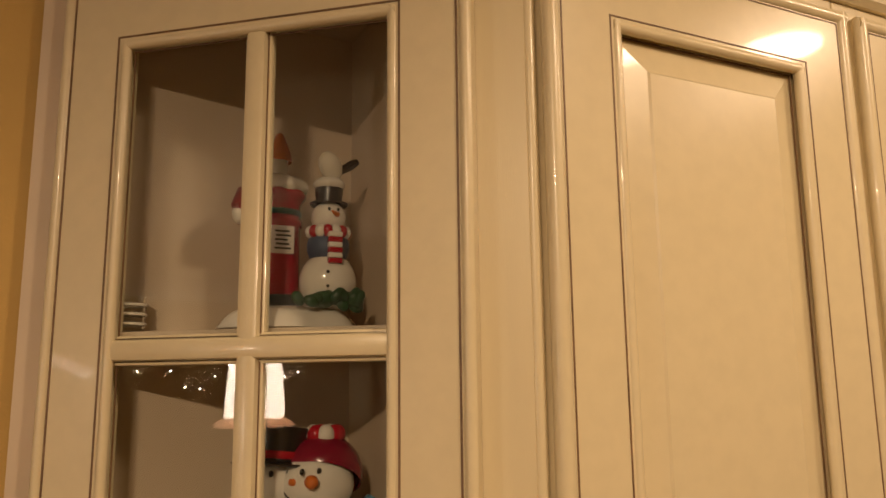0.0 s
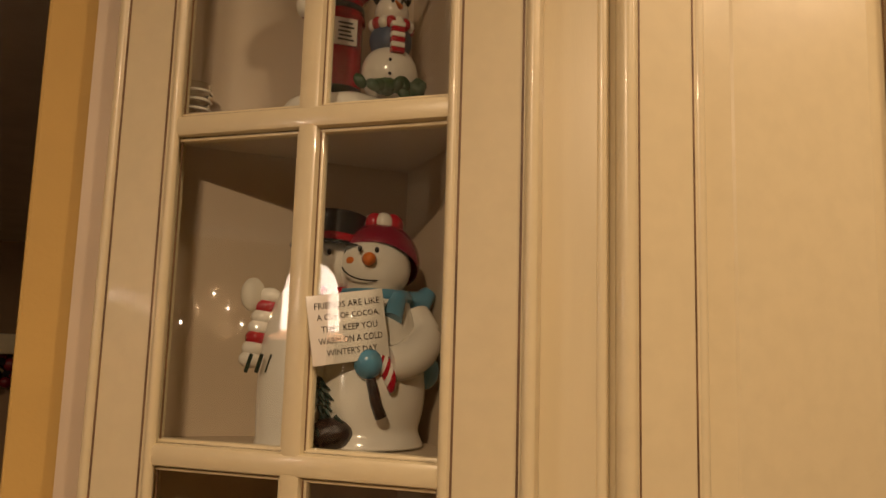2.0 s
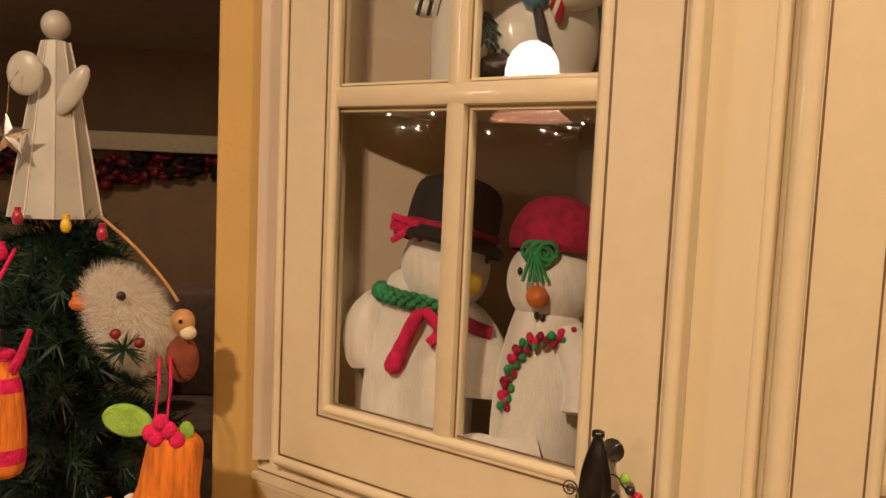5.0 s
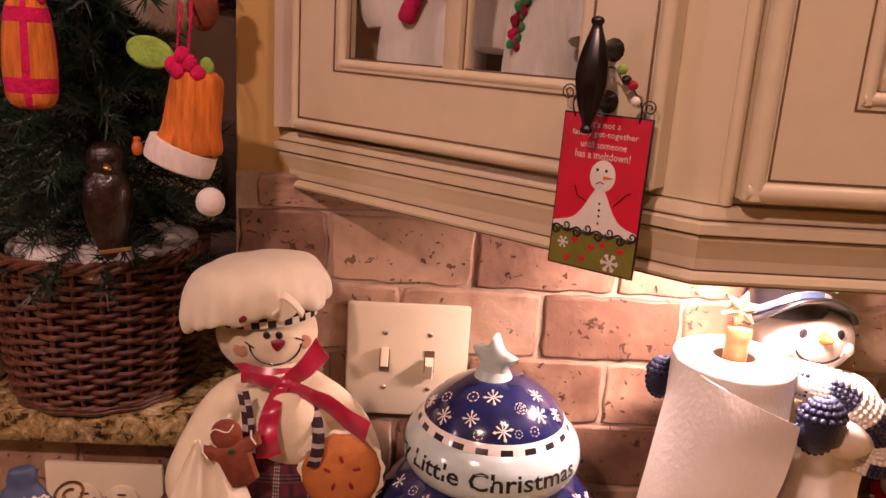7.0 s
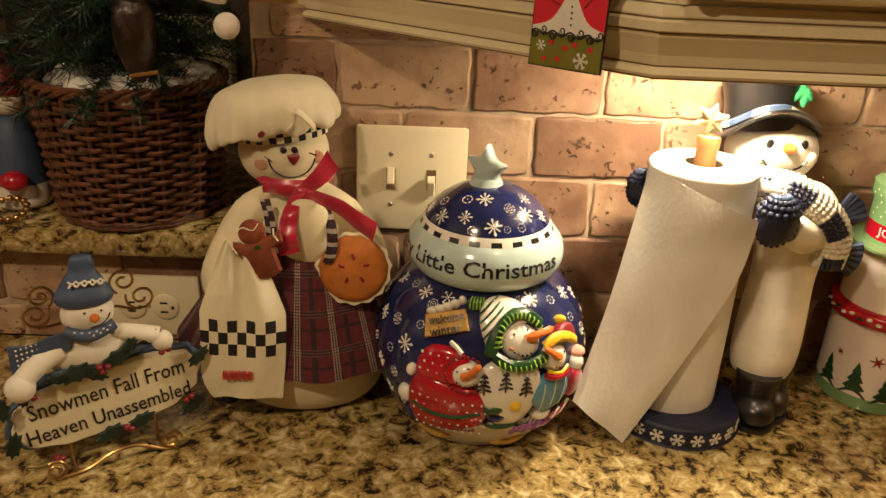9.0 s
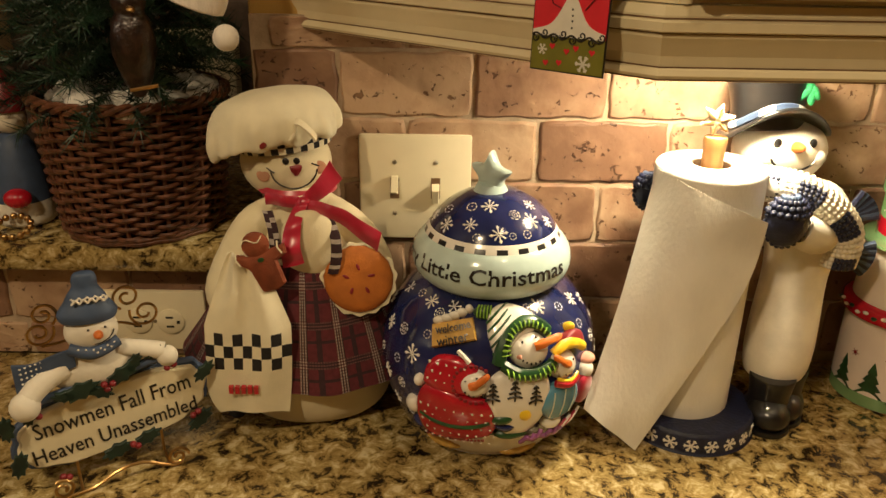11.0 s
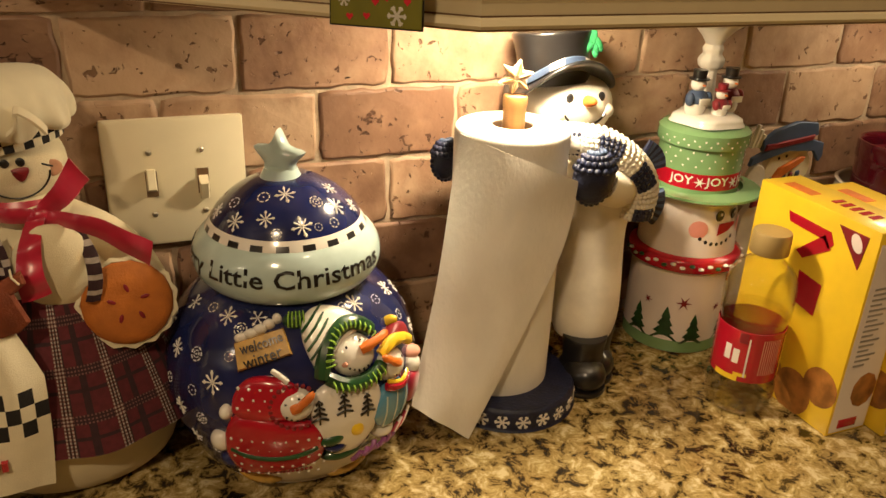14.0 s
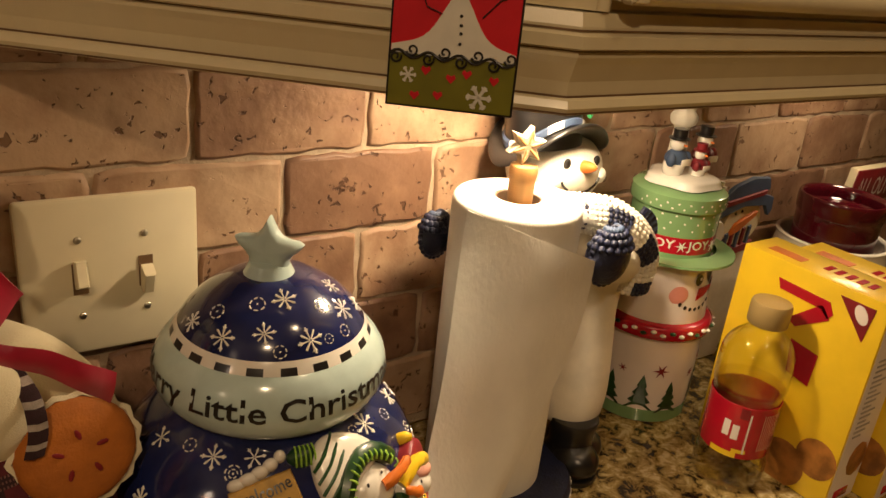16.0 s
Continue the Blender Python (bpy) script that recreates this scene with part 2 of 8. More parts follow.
def block(lo, hi, b=0.0, m=None):
    """Box with chamfered edges."""
    (x0, y0, z0), (x1, y1, z1) = lo, hi
    if b <= 0:
        vs = [Vector((x, y, z)) for x in (x0, x1) for y in (y0, y1) for z in (z0, z1)]
        fs = [[0, 1, 3, 2], [4, 6, 7, 5], [0, 4, 5, 1], [2, 3, 7, 6], [0, 2, 6, 4], [1, 5, 7, 3]]
    else:
        bm = bmesh.new()
        bmesh.ops.create_cube(bm, size=1)
        for v in bm.verts:
            v.co = Vector((x0 + (v.co.x + 0.5) * (x1 - x0), y0 + (v.co.y + 0.5) * (y1 - y0), z0 + (v.co.z + 0.5) * (z1 - z0)))
        bmesh.ops.bevel(bm, geom=bm.edges[:], offset=b, segments=2, profile=0.5, affect="EDGES")
        bm.verts.index_update()
        vs, fs = [v.co.copy() for v in bm.verts], [[v.index for v in f.verts] for f in bm.faces]
        bm.free()
    if m:
        vs = [m @ v for v in vs]
    return vs, fs


def prism(poly, z0, z1, b=0.0, m=None):
    """A flat outline given depth, its rim chamfered by b at the z1 side."""
    n = len(poly)
    area = sum(poly[i][0] * poly[(i + 1) % n][1] - poly[(i + 1) % n][0] * poly[i][1] for i in range(n))
    if area < 0:
        poly = poly[::-1]
    rings = [(0, z0), (0, z1 - b), (b, z1)] if b else [(0, z0), (0, z1)]
    vs, fs = [], []
    for inset, z in rings:
        for i in range(n):
            p, a, c = Vector(poly[i]), Vector(poly[i - 1]), Vector(poly[(i + 1) % n])
            d = Vector((0, 0))
            if inset:
                e1, e2 = (p - a).normalized(), (c - p).normalized()
                d = Vector((-e1.y - e2.y, e1.x + e2.x))
                d = d.normalized() * inset if d.length > 1e-6 else Vector((0, 0))
            vs.append(Vector((p.x + d.x, p.y + d.y, z)))
    for k in range(len(rings) - 1):
        for i in range(n):
            j = (i + 1) % n
            fs.append([k * n + i, k * n + j, (k + 1) * n + j, (k + 1) * n + i])
    fs.append(list(range(n))[::-1])
    fs.append([(len(rings) - 1) * n + i for i in range(n)])
    if m:
        vs = [m @ v for v in vs]
    return vs, fs


class Build:
    """Gathers geometry with its materials into one mesh."""

    def __init__(self):
        self.v, self.f, self.m, self.s, self.mats = [], [], [], [], []

    def add(self, vf, material, smooth=True):
        vs, fs = vf
        o = len(self.v)
        self.v += [tuple(v) for v in vs]
        pick = material if callable(material) else None
        for n, f in enumerate(fs):
            mt = pick(n) if pick else material
            if mt not in self.mats:
                self.mats.append(mt)
            self.f.append([i + o for i in f])
            self.m.append(self.mats.index(mt))
            self.s.append(smooth)
        return self

    def mesh(self, name):
        me = bpy.data.meshes.new(name)
        me.from_pydata(self.v, [], self.f)
        me.validate()
        for mt in self.mats:
            me.materials.append(mt)
        if len(me.polygons) == len(self.m):
            me.polygons.foreach_set("material_index", self.m)
            me.polygons.foreach_set("use_smooth", self.s)
        me.update()
        bm = bmesh.new()
        bm.from_mesh(me)
        bmesh.ops.remove_doubles(bm, verts=bm.verts, dist=1e-6)
        bmesh.ops.recalc_face_normals(bm, faces=bm.faces)
        for e in bm.edges:
            if len(e.link_faces) == 2 and e.calc_face_angle(0) > 0.75:
                e.smooth = False
        bm.to_mesh(me)
        bm.free()
        return me


def thing(name, label, category, at=(0, 0, 0), group="", m=None):
    ob = new(name)
    ob.empty_display_size = 0.02
    ob.matrix_world = m if m else Matrix.Translation(at)
    return tagged(ob, label, category, group)


def part(name, geo, material, parent=None, label="", smooth=True):
    b = geo if isinstance(geo, Build) else Build().add(geo, material, smooth)
    ob = new(name, b.mesh(name))
    if parent:
        ob.parent = parent
    if label:
        ob["label"] = label
    return ob


def solid(name, geo, material, label, category, at=(0, 0, 0), group="", kind="", m=None, smooth=True):
    ob = part(name, geo, material, smooth=smooth)
    ob.matrix_world = m if m else Matrix.Translation(at)
    return tagged(ob, label, category, group, kind)


def lettering(text, height, width=None, depth=0.0003, bold=0.0):
    """Flat letters, centred on the origin in x and y, as vertices and faces."""
    cu = bpy.data.curves.new("letters", "FONT")
    cu.body, cu.size, cu.align_x, cu.align_y = text, 1.0, "CENTER", "CENTER"
    cu.extrude, cu.offset, cu.resolution_u = 0.0, bold, 2
    ob = bpy.data.objects.new("letters", cu)
    scene.collection.objects.link(ob)
    dg = bpy.context.evaluated_depsgraph_get()
    me = bpy.data.meshes.new_from_object(ob.evaluated_get(dg))
    co = np.array([v.co[:] for v in me.vertices])
    fs = [list(p.vertices) for p in me.polygons]
    bpy.data.objects.remove(ob)
    bpy.data.meshes.remove(me)
    co -= (co.max(0) + co.min(0)) / 2
    ext = co.max(0) - co.min(0)
    sx = (width / ext[0]) if width else height / ext[1]
    return [Vector((v[0] * sx, v[1] * height / ext[1], depth)) for v in co], fs


def placed(vf, m):
    return [m @ Vector(v) for v in vf[0]], vf[1]


# ---------------------------------------------------------------- large structure
CT = 0.915                      # counter top
DOOR0 = Vector((0.139, -0.055, 0))          # glazed front: origin, direction along it and outward normal
DU = Vector((0.7616, -0.6480, 0))
DN = Vector((-0.6480, -0.7616, 0))
FACE = Matrix(((DU.x, 0, DN.x, DOOR0.x), (DU.y, 0, DN.y, DOOR0.y), (0, 1, 0, 0), (0, 0, 0, 1)))   # u, z, out


def struct(name, geo, material, label="", smooth=False):
    return solid(name, geo, material, label or name.replace("_", " "), name.split("_")[0], kind="structure", smooth=smooth)


struct("floor", block((-4, -3.2, -0.1), (3.2, 5.2, 0)), FLOORM, "dark stained wooden floor")
struct("ceiling", block((-4, -3.2, 2.46), (3.2, 5.2, 2.56)), CEIL, "cream painted flat ceiling")
struct("wall_south", block((-4, -3.3, 0), (3.2, -3.2, 2.46)), YELLOW, "plain yellow painted kitchen wall")
struct("wall_east", block((3.2, -3.2, 0), (3.3, 5.2, 2.46)), YELLOW, "plain yellow painted wall")
struct("wall_west", block((-4.1, -3.2, 0), (-4, 5.2, 2.46)), TAN, "plain tan painted wall")
struct("wall_far", block((-4, 5.2, 0), (3.2, 5.3, 2.46)), TAN, "tan painted wall of the dark living room")
wall_back = struct("wall_back", block((0.036, 0.010, 0), (3.2, 0.13, 2.46), 0.003), YELLOW, "yellow painted kitchen wall end")
half_wall = struct("half_wall", block((-2.2, 0.010, 0), (0.034, 0.13, 1.038)), GROUT, "low tiled wall under the raised ledge")
struct("counter_base", block((-2.2, -0.60, 0), (3.2, 0.008, 0.883)), CREAM, "cream painted base cabinets below the counter")
struct("countertop", block((-2.2, -0.64, 0.885), (3.2, 0.004, CT), 0.004), GRANITE, "speckled gold and black granite countertop", True)
struct("raised_ledge", block((-2.2, -0.030, 1.040), (0.030, 0.34, 1.071), 0.008), GRANITE, "raised granite bar ledge with a rounded edge", True)

struct("trim_grout", block((0.0375, 0.0035, 0.9155), (3.2, 0.0098, 1.3255)), GROUT, "sandy grout bed of the backsplash")
struct("trim_grout_ledge", block((-2.2, 0.0035, 0.9155), (0.0335, 0.0098, 1.037)), GROUT, "sandy grout bed under the ledge")

# ---- upper cabinets
BOT, TOP = 1.372, 2.30
FRONT = -0.252                   # face of the frame of the straight cabinet; its doors stand 20 mm proud


def uz(u, z, out=0.0):
    return FACE @ Vector((u, z, out))


def door_frame(u0, u1, z0, z1, w):
    """Four rails of a door, with a rounded outer edge."""
    b = Build()
    for lo, hi in (((u0, z0), (u0 + w, z1)), ((u1 - w, z0), (u1, z1)), ((u0 + w, z0), (u1 - w, z0 + w)), ((u0 + w, z1 - w), (u1 - w, z1))):
        b.add(block((lo[0], lo[1], -0.020), (hi[0], hi[1], 0.0)), CREAM, False)
    return b


def bead(u0, u1, z0, z1, r, out=0.0, material=None, flat=0.6):
    """Half-round bead along a rectangle."""
    b = Build()
    for p, q in (((u0, z0), (u1, z0)), ((u1, z0), (u1, z1)), ((u1, z1), (u0, z1)), ((u0, z1), (u0, z0))):
        d = (Vector(q) - Vector(p)).normalized() * r * 0.7
        b.add(tube([(p[0] - d.x, p[1] - d.y, out), (q[0] + d.x, q[1] + d.y, out)], r, 10), material or CREAM)
    return b


def strip(u0, u1, z0, z1, w, out, material):
    """Thin flat line along a rectangle."""
    b = Build()
    for lo, hi in (((u0, z0), (u0 + w, z1)), ((u1 - w, z0), (u1, z1)), ((u0 + w, z0), (u1 - w, z0 + w)), ((u0 + w, z1 - w), (u1 - w, z1))):
        b.add(block((lo[0], lo[1], out - 0.0008), (hi[0], hi[1], out)), material, False)
    return b


# carcass of the angled glazed cabinet
corner_cabinet = thing("corner_wall_cabinet", "cream glazed angled wall cabinet with a paned glass door", "cabinet", (0.2, 0.0, BOT))
ci = Matrix.Translation((-0.2, 0, -BOT))
SIDE_X = 0.361


def plan(out, back=-0.004):
    """Floor outline of the angled cabinet, its front set back by out."""
    a, c = uz(-0.075, 0, out), uz(0.345, 0, out)
    slope = (c.y - a.y) / (c.x - a.x)
    left = 0.100
    return [(left, back), (SIDE_X, back), (SIDE_X, a.y + slope * (SIDE_X - a.x)), (left, min(back - 0.001, a.y + slope * (left - a.x)))]


for name, z0, z1, out in (("bottom_panel", BOT - 0.002, BOT + 0.016, -0.024), ("top_panel", TOP - 0.02, TOP, -0.024)):
    part(name, prism(plan(out), z0, z1, 0, ci), INSIDE, corner_cabinet, smooth=False)
SHELF1, SHELF2 = 1.705, 1.972
for z in (SHELF1, SHELF2):
    part("shelf", prism(plan(-0.030), z - 0.018, z, 0.001, ci), INSIDE, corner_cabinet, smooth=False)
part("back_panel", block((0.075, -0.004, BOT), (SIDE_X, 0.004, TOP), 0, ci), INSIDE, corner_cabinet, smooth=False)
part("side_panel", block((SIDE_X, -0.226, BOT), (SIDE_X + 0.015, 0.004, TOP), 0, ci), INSIDE, corner_cabinet, smooth=False)
fr = Build()
for lo, hi in (((-0.082, BOT - 0.004), (-0.030, TOP)), ((0.268, BOT - 0.004), (0.338, TOP)), ((-0.030, BOT - 0.004), (0.268, BOT + 0.03)), ((-0.030, TOP - 0.05), (0.268, TOP))):
    fr.add(placed(block((lo[0], lo[1], -0.040), (hi[0], hi[1], -0.021)), ci @ FACE), CREAM, False)
fr.add(placed(tube([(0.3405, BOT - 0.004, -0.0265), (0.3405, TOP, -0.0265)], 0.0055, 10), ci @ FACE), CREAM)
part("face_frame", fr, None, corner_cabinet)
# the glazed door
U0, U1, Z0, Z1 = -0.060, 0.300, 1.374, 2.276
RW = 0.0605
door = part("glass_door", door_frame(U0, U1, Z0, Z1, RW), None, corner_cabinet)
door.matrix_local = ci @ FACE
g = Build()
g.add(block((U0 + RW + 0.002, Z0 + RW + 0.002, -0.013), (U1 - RW - 0.002, Z1 - RW - 0.002, -0.010)), PANE, False)
pane = part("glass_pane", g, None, door, "clear glass behind the glazing bars")
pane.visible_shadow = False
part("outer_bead", bead(U0 + 0.004, U1 - 0.004, Z0 + 0.004, Z1 - 0.004, 0.0052, -0.002), None, door)
part("glaze_line", strip(U0 + 0.0095, U1 - 0.0095, Z0 + 0.0095, Z1 - 0.0095, 0.0016, 0.0006, GLAZE), None, door, "dark brown glaze line")
part("inner_bead", bead(U0 + RW + 0.001, U1 - RW - 0.001, Z0 + RW + 0.001, Z1 - RW - 0.001, 0.0045, -0.003), None, door)
part("glaze_line", strip(U0 + RW - 0.006, U1 - RW + 0.006, Z0 + RW - 0.006, Z1 - RW + 0.006, 0.0016, 0.0006, GLAZE), None, door, "dark brown glaze line")
part("glaze_line", strip(U0 + RW + 0.0052, U1 - RW - 0.0052, Z0 + RW + 0.0052, Z1 - RW - 0.0052, 0.0014, -0.0075, GLAZE), None, door, "dark brown glaze line")
UM = 0.1225
bars = [((UM, Z0 + RW), (UM, Z1 - RW)), ((U0 + RW, 1.697), (U1 - RW, 1.697)), ((U0 + RW, 1.956), (U1 - RW, 1.956))]
for k, (p, q) in enumerate(bars):
    b = Build()
    w = 0.0085
    o = 0 if k == 0 else 0.0006
    if k == 0:
        b.add(block((UM - w, p[1], -0.016), (UM + w, q[1], -0.001), 0.0035), CREAM)
        b.add(block((UM - w - 0.0035, p[1], -0.016), (UM + w + 0.0035, q[1], -0.0072), 0.002), CREAM)
        for s in (-1, 1):
            b.add(block((UM + s * (w + 0.0005) - 0.0007, p[1], -0.0085), (UM + s * (w + 0.0005) + 0.0007, q[1], -0.0068)), GLAZE, False)
    else:
        b.add(block((p[0], p[1] - w, -0.016), (q[0], p[1] + w, -0.001 + o), 0.0035), CREAM)
        b.add(block((p[0], p[1] - w - 0.0035, -0.016), (q[0], p[1] + w + 0.0035, -0.0072 + o), 0.002), CREAM)
        for s in (-1, 1):
            b.add(block((p[0], p[1] + s * (w + 0.0005) - 0.0007, -0.0085), (q[0], p[1] + s * (w + 0.0005) + 0.0007, -0.0066)), GLAZE, False)
    part("glazing_bar", b, None, door)


# straight wall cabinets with raised-panel doors
def panel_door(parent, x0, x1, z0, z1, inv):
    """Raised-panel door; its front lies at y = FRONT - 0.020."""
    base = Matrix(((1, 0, 0, 0), (0, 0, -1, FRONT - 0.020), (0, 1, 0, 0), (0, 0, 0, 1)))
    d = part("panel_door", door_frame(x0, x1, z0, z1, 0.066), None, parent)
    d.matrix_local = inv @ base
    part("outer_bead", bead(x0 + 0.006, x1 - 0.006, z0 + 0.006, z1 - 0.006, 0.0075, -0.0035), None, d)
    part("glaze_line", strip(x0 + 0.0135, x1 - 0.0135, z0 + 0.0135, z1 - 0.0135, 0.0013, 0.0005, GLAZE), None, d, "dark brown glaze line")
    a0, a1, c0, c1 = x0 + 0.066, x1 - 0.066, z0 + 0.066, z1 - 0.066
    part("inner_bead", bead(a0 + 0.002, a1 - 0.002, c0 + 0.002, c1 - 0.002, 0.005, -0.003), None, d)
    part("glaze_line", strip(a0 - 0.0055, a1 + 0.0055, c0 - 0.0055, c1 + 0.0055, 0.0013, 0.0005, GLAZE), None, d, "dark brown glaze line")
    part("glaze_line", strip(a0 + 0.006, a1 - 0.006, c0 + 0.006, c1 - 0.006, 0.0013, -0.0095, GLAZE), None, d, "dark brown glaze line")
    p = Build()
    rings = [(0.0, -0.012), (0.007, -0.0115), (0.034, -0.0045), (0.036, -0.003)]
    vs, fs = [], []
    for i, z in rings:
        vs += [Vector((a0 + i, c0 + i, z)), Vector((a1 - i, c0 + i, z)), Vector((a1 - i, c1 - i, z)), Vector((a0 + i, c1 - i, z))]
    for k in range(3):
        for j in range(4):
            fs.append([k * 4 + j, k * 4 + (j + 1) % 4, k * 4 + 4 + (j + 1) % 4, k * 4 + 4 + j])
    fs.append([12, 13, 14, 15])
    p.add((vs, fs), CREAM, False)
    part("raised_panel", p, None, d)
    return d


def straight_cabinet(x0, x1, d0, d1):
    c = thing("wall_cabinet", "cream glazed wall cabinet with raised panel door", "cabinet", ((x0 + x1) / 2, 0.0, BOT), "straight wall cabinets")
    inv = Matrix.Translation((-(x0 + x1) / 2, 0, -BOT))
    part("body", block((x0, FRONT, BOT - 0.004), (x1, 0.005, TOP), 0.001, inv), CREAM, c, smooth=False)
    panel_door(c, d0, d1, 1.374, 2.276, inv)
    return c


straight_cabinet(0.4115, 0.7745, 0.421, 0.766)
straight_cabinet(0.7755, 1.1385, 0.784, 1.130)
straight_cabinet(1.1395, 1.5025, 1.148, 1.494)


def run(profile, path, name, label, material=None):
    """Moulding: a profile (out, z) swept along a floor path with mitred corners."""
    b = Build()
    vs, fs = [], []
    n = len(profile)
    pts = [Vector(p) for p in path]
    for i, p in enumerate(pts):
        ds = []
        if i > 0:
            ds.append((p - pts[i - 1]).normalized())
        if i < len(pts) - 1:
            ds.append((pts[i + 1] - p).normalized())
        ns = [Vector((d.y, -d.x)) for d in ds]
        m = sum(ns, Vector((0, 0))).normalized()
        k = 1 / max(0.3, m.dot(ns[0]))
        for o, z in profile:
            q = p + m * o * k
            vs.append(Vector((q.x, q.y, z)))
    for i in range(len(pts) - 1):
        for j in range(n):
            k = (j + 1) % n
            fs.append([i * n + j, i * n + k, (i + 1) * n + k, (i + 1) * n + j])
    fs += [list(range(n)), [(len(pts) - 1) * n + j for j in range(n)][::-1]]
    b.add((vs, fs), material or CREAM, False)
    return solid(name, b, None, label, "moulding", kind="structure")


cf = uz(0.345, 0, -0.020)
cA = uz(-0.105, 0, -0.020)
front_path = [(cA.x, cA.y), (0.4035, FRONT + 0.001), (1.52, FRONT + 0.001)]
RAIL = [(-0.016, 1.311), (0.000, 1.311), (0.006, 1.312), (0.008, 1.316), (0.006, 1.320), (0.003, 1.3215), (0.004, 1.330), (0.008, 1.340), (0.010, 1.344), (0.010, 1.3475), (0.0135, 1.349), (0.0135, 1.3555), (0.010, 1.357), (0.010, 1.360), (0.0075, 1.367), (-0.016, 1.367)]
rail = run(RAIL, front_path, "trim_light_rail", "cream moulded light rail under the wall cabinets")
for o, z in ((0.0105, 1.3470), (0.0105, 1.3575), (0.0038, 1.3212), (0.0070, 1.3125)):
    run([(o - 0.003, z), (o, z), (o, z + 0.0011), (o - 0.003, z + 0.0011)], front_path, "trim_glaze_line", "dark brown glaze line along the light rail", GLAZE)
CROWN = [(-0.01, 2.300), (0.006, 2.300), (0.012, 2.306), (0.012, 2.312), (0.008, 2.316), (0.022, 2.340), (0.045, 2.375), (0.062, 2.400), (0.066, 2.402), (0.066, 2.412), (0.072, 2.416), (0.072, 2.440), (0.078, 2.459), (-0.01, 2.459)]
run(CROWN, front_path, "trim_crown", "cream crown moulding on top of the cabinets")


# backsplash: separate tumbled tiles in running bond
def backsplash():
    rng = random.Random(4)
    kinds = []
    for w in (0.1425, 0.0695):
        for v in range(4):
            bm = bmesh.new()
            h, n, r = 0.0695, 10 if w > 0.1 else 6, 5
            ring = []
            for s in range(4):
                steps = n if s % 2 == 0 else r
                for i in range(steps):
                    t = i / steps
                    x, z = ((t, 0), (1, t), (1 - t, 1), (0, 1 - t))[s]
                    j = 0.0016
                    cx = max(0, abs(x - 0.5) * w - (w / 2 - 0.006)) / 0.006
                    cz = max(0, abs(z - 0.5) * h - (h / 2 - 0.006)) / 0.006
                    cut = 0.0014 if cx > 0.7 and cz > 0.7 else 0
                    px, pz = (x - 0.5) * w + rng.uniform(-j, j), (z - 0.5) * h + rng.uniform(-j, j)
                    px -= math.copysign(cut, px)
                    pz -= math.copysign(cut, pz)
                    ring.append((px, pz))
            outer = [bm.verts.new((x, 0.009, z)) for x, z in ring]
            mid = [bm.verts.new((x, 0.0028 + rng.uniform(-0.0006, 0.0006), z)) for x, z in ring]
            inn = [bm.verts.new((x * (1 - 0.0028 / w * 2), rng.uniform(-0.0004, 0.0004), z * (1 - 0.0028 / h * 2))) for x, z in ring]
            k = len(ring)
            for i in range(k):
                j = (i + 1) % k
                bm.faces.new((outer[i], outer[j], mid[j], mid[i]))
                bm.faces.new((mid[i], mid[j], inn[j], inn[i]))
            bm.faces.new(inn)
            me = bpy.data.meshes.new("tile")
            bmesh.ops.recalc_face_normals(bm, faces=bm.faces)
            for f in bm.faces:
                f.smooth = len(f.verts) == 4
            bm.to_mesh(me)
            bm.free()
            me.materials.append(STONE)
            kinds.append((w, me))
    full, half = [m for w, m in kinds if w > 0.1], [m for w, m in kinds if w < 0.1]

    def lay(mesh, x, z, parent, sx=1.0, sz=1.0):
        t = new("tile", mesh)
        t.parent = parent
        t.matrix_local = Matrix.LocRotScale((x, 0, z), Euler((0, rng.choice((0, math.pi)), rng.uniform(-0.004, 0.004))), (sx, 1, sz))

    for r in range(6):
        z = 0.963 + 0.073 * (r)
        first = (0.130 if r % 2 == 0 else 0.203) - 0.146
        zs = 1.0
        if r == 5:
            z, zs = 1.3085, 0.45
        for i in range(14):
            x0 = first + 0.146 * i
            x1 = x0 + 0.146
            lo = max(x0, 0.038)
            if lo >= x1 - 0.02:
                continue
            w = x1 - lo
            lay(rng.choice(full if w > 0.1 else half), (lo + x1) / 2, z, wall_back, (w - 0.0035) / (0.1425 if w > 0.1 else 0.0695), zs)
    for i in range(12):
        lay(rng.choice(full), -0.055 - 0.146 * i, 0.999, half_wall)
        lay(rng.choice(full), 0.0 - 0.146 * i - 0.04, 0.937, half_wall, 1, 0.6)


backsplash()

# ---------------------------------------------------------------- colours of the small things
WHITE = mat("white_glaze", (0.80, 0.76, 0.68), 0.18, var=0.03, scale=40, coat=0.5)
MATTE_WHITE = mat("matte_white_paint", (0.78, 0.73, 0.62), 0.55, var=0.06, scale=45, bump=0.15, bscale=200)
CLOTH = mat("cream_cloth", (0.72, 0.635, 0.42), 0.9, var=0.04, scale=30, bump=0.25, bscale=900, sheen=0.2)
LINEN = mat("white_linen", (0.77, 0.70, 0.50), 0.9, var=0.03, scale=60, bump=0.35, bscale=1100, sheen=0.2)
BLACK = mat("black_paint", (0.012, 0.011, 0.011), 0.3, var=0.1, scale=60, coat=0.3)
BLACK_CLOTH = mat("black_cloth", (0.012, 0.010, 0.010), 0.85, var=0.2, scale=80, bump=0.4, bscale=500)
RED = mat("red_glaze", (0.43, 0.008, 0.022), 0.2, var=0.08, scale=30, coat=0.5)
DARKRED = mat("dark_red", (0.22, 0.012, 0.018), 0.45, var=0.15, scale=40)
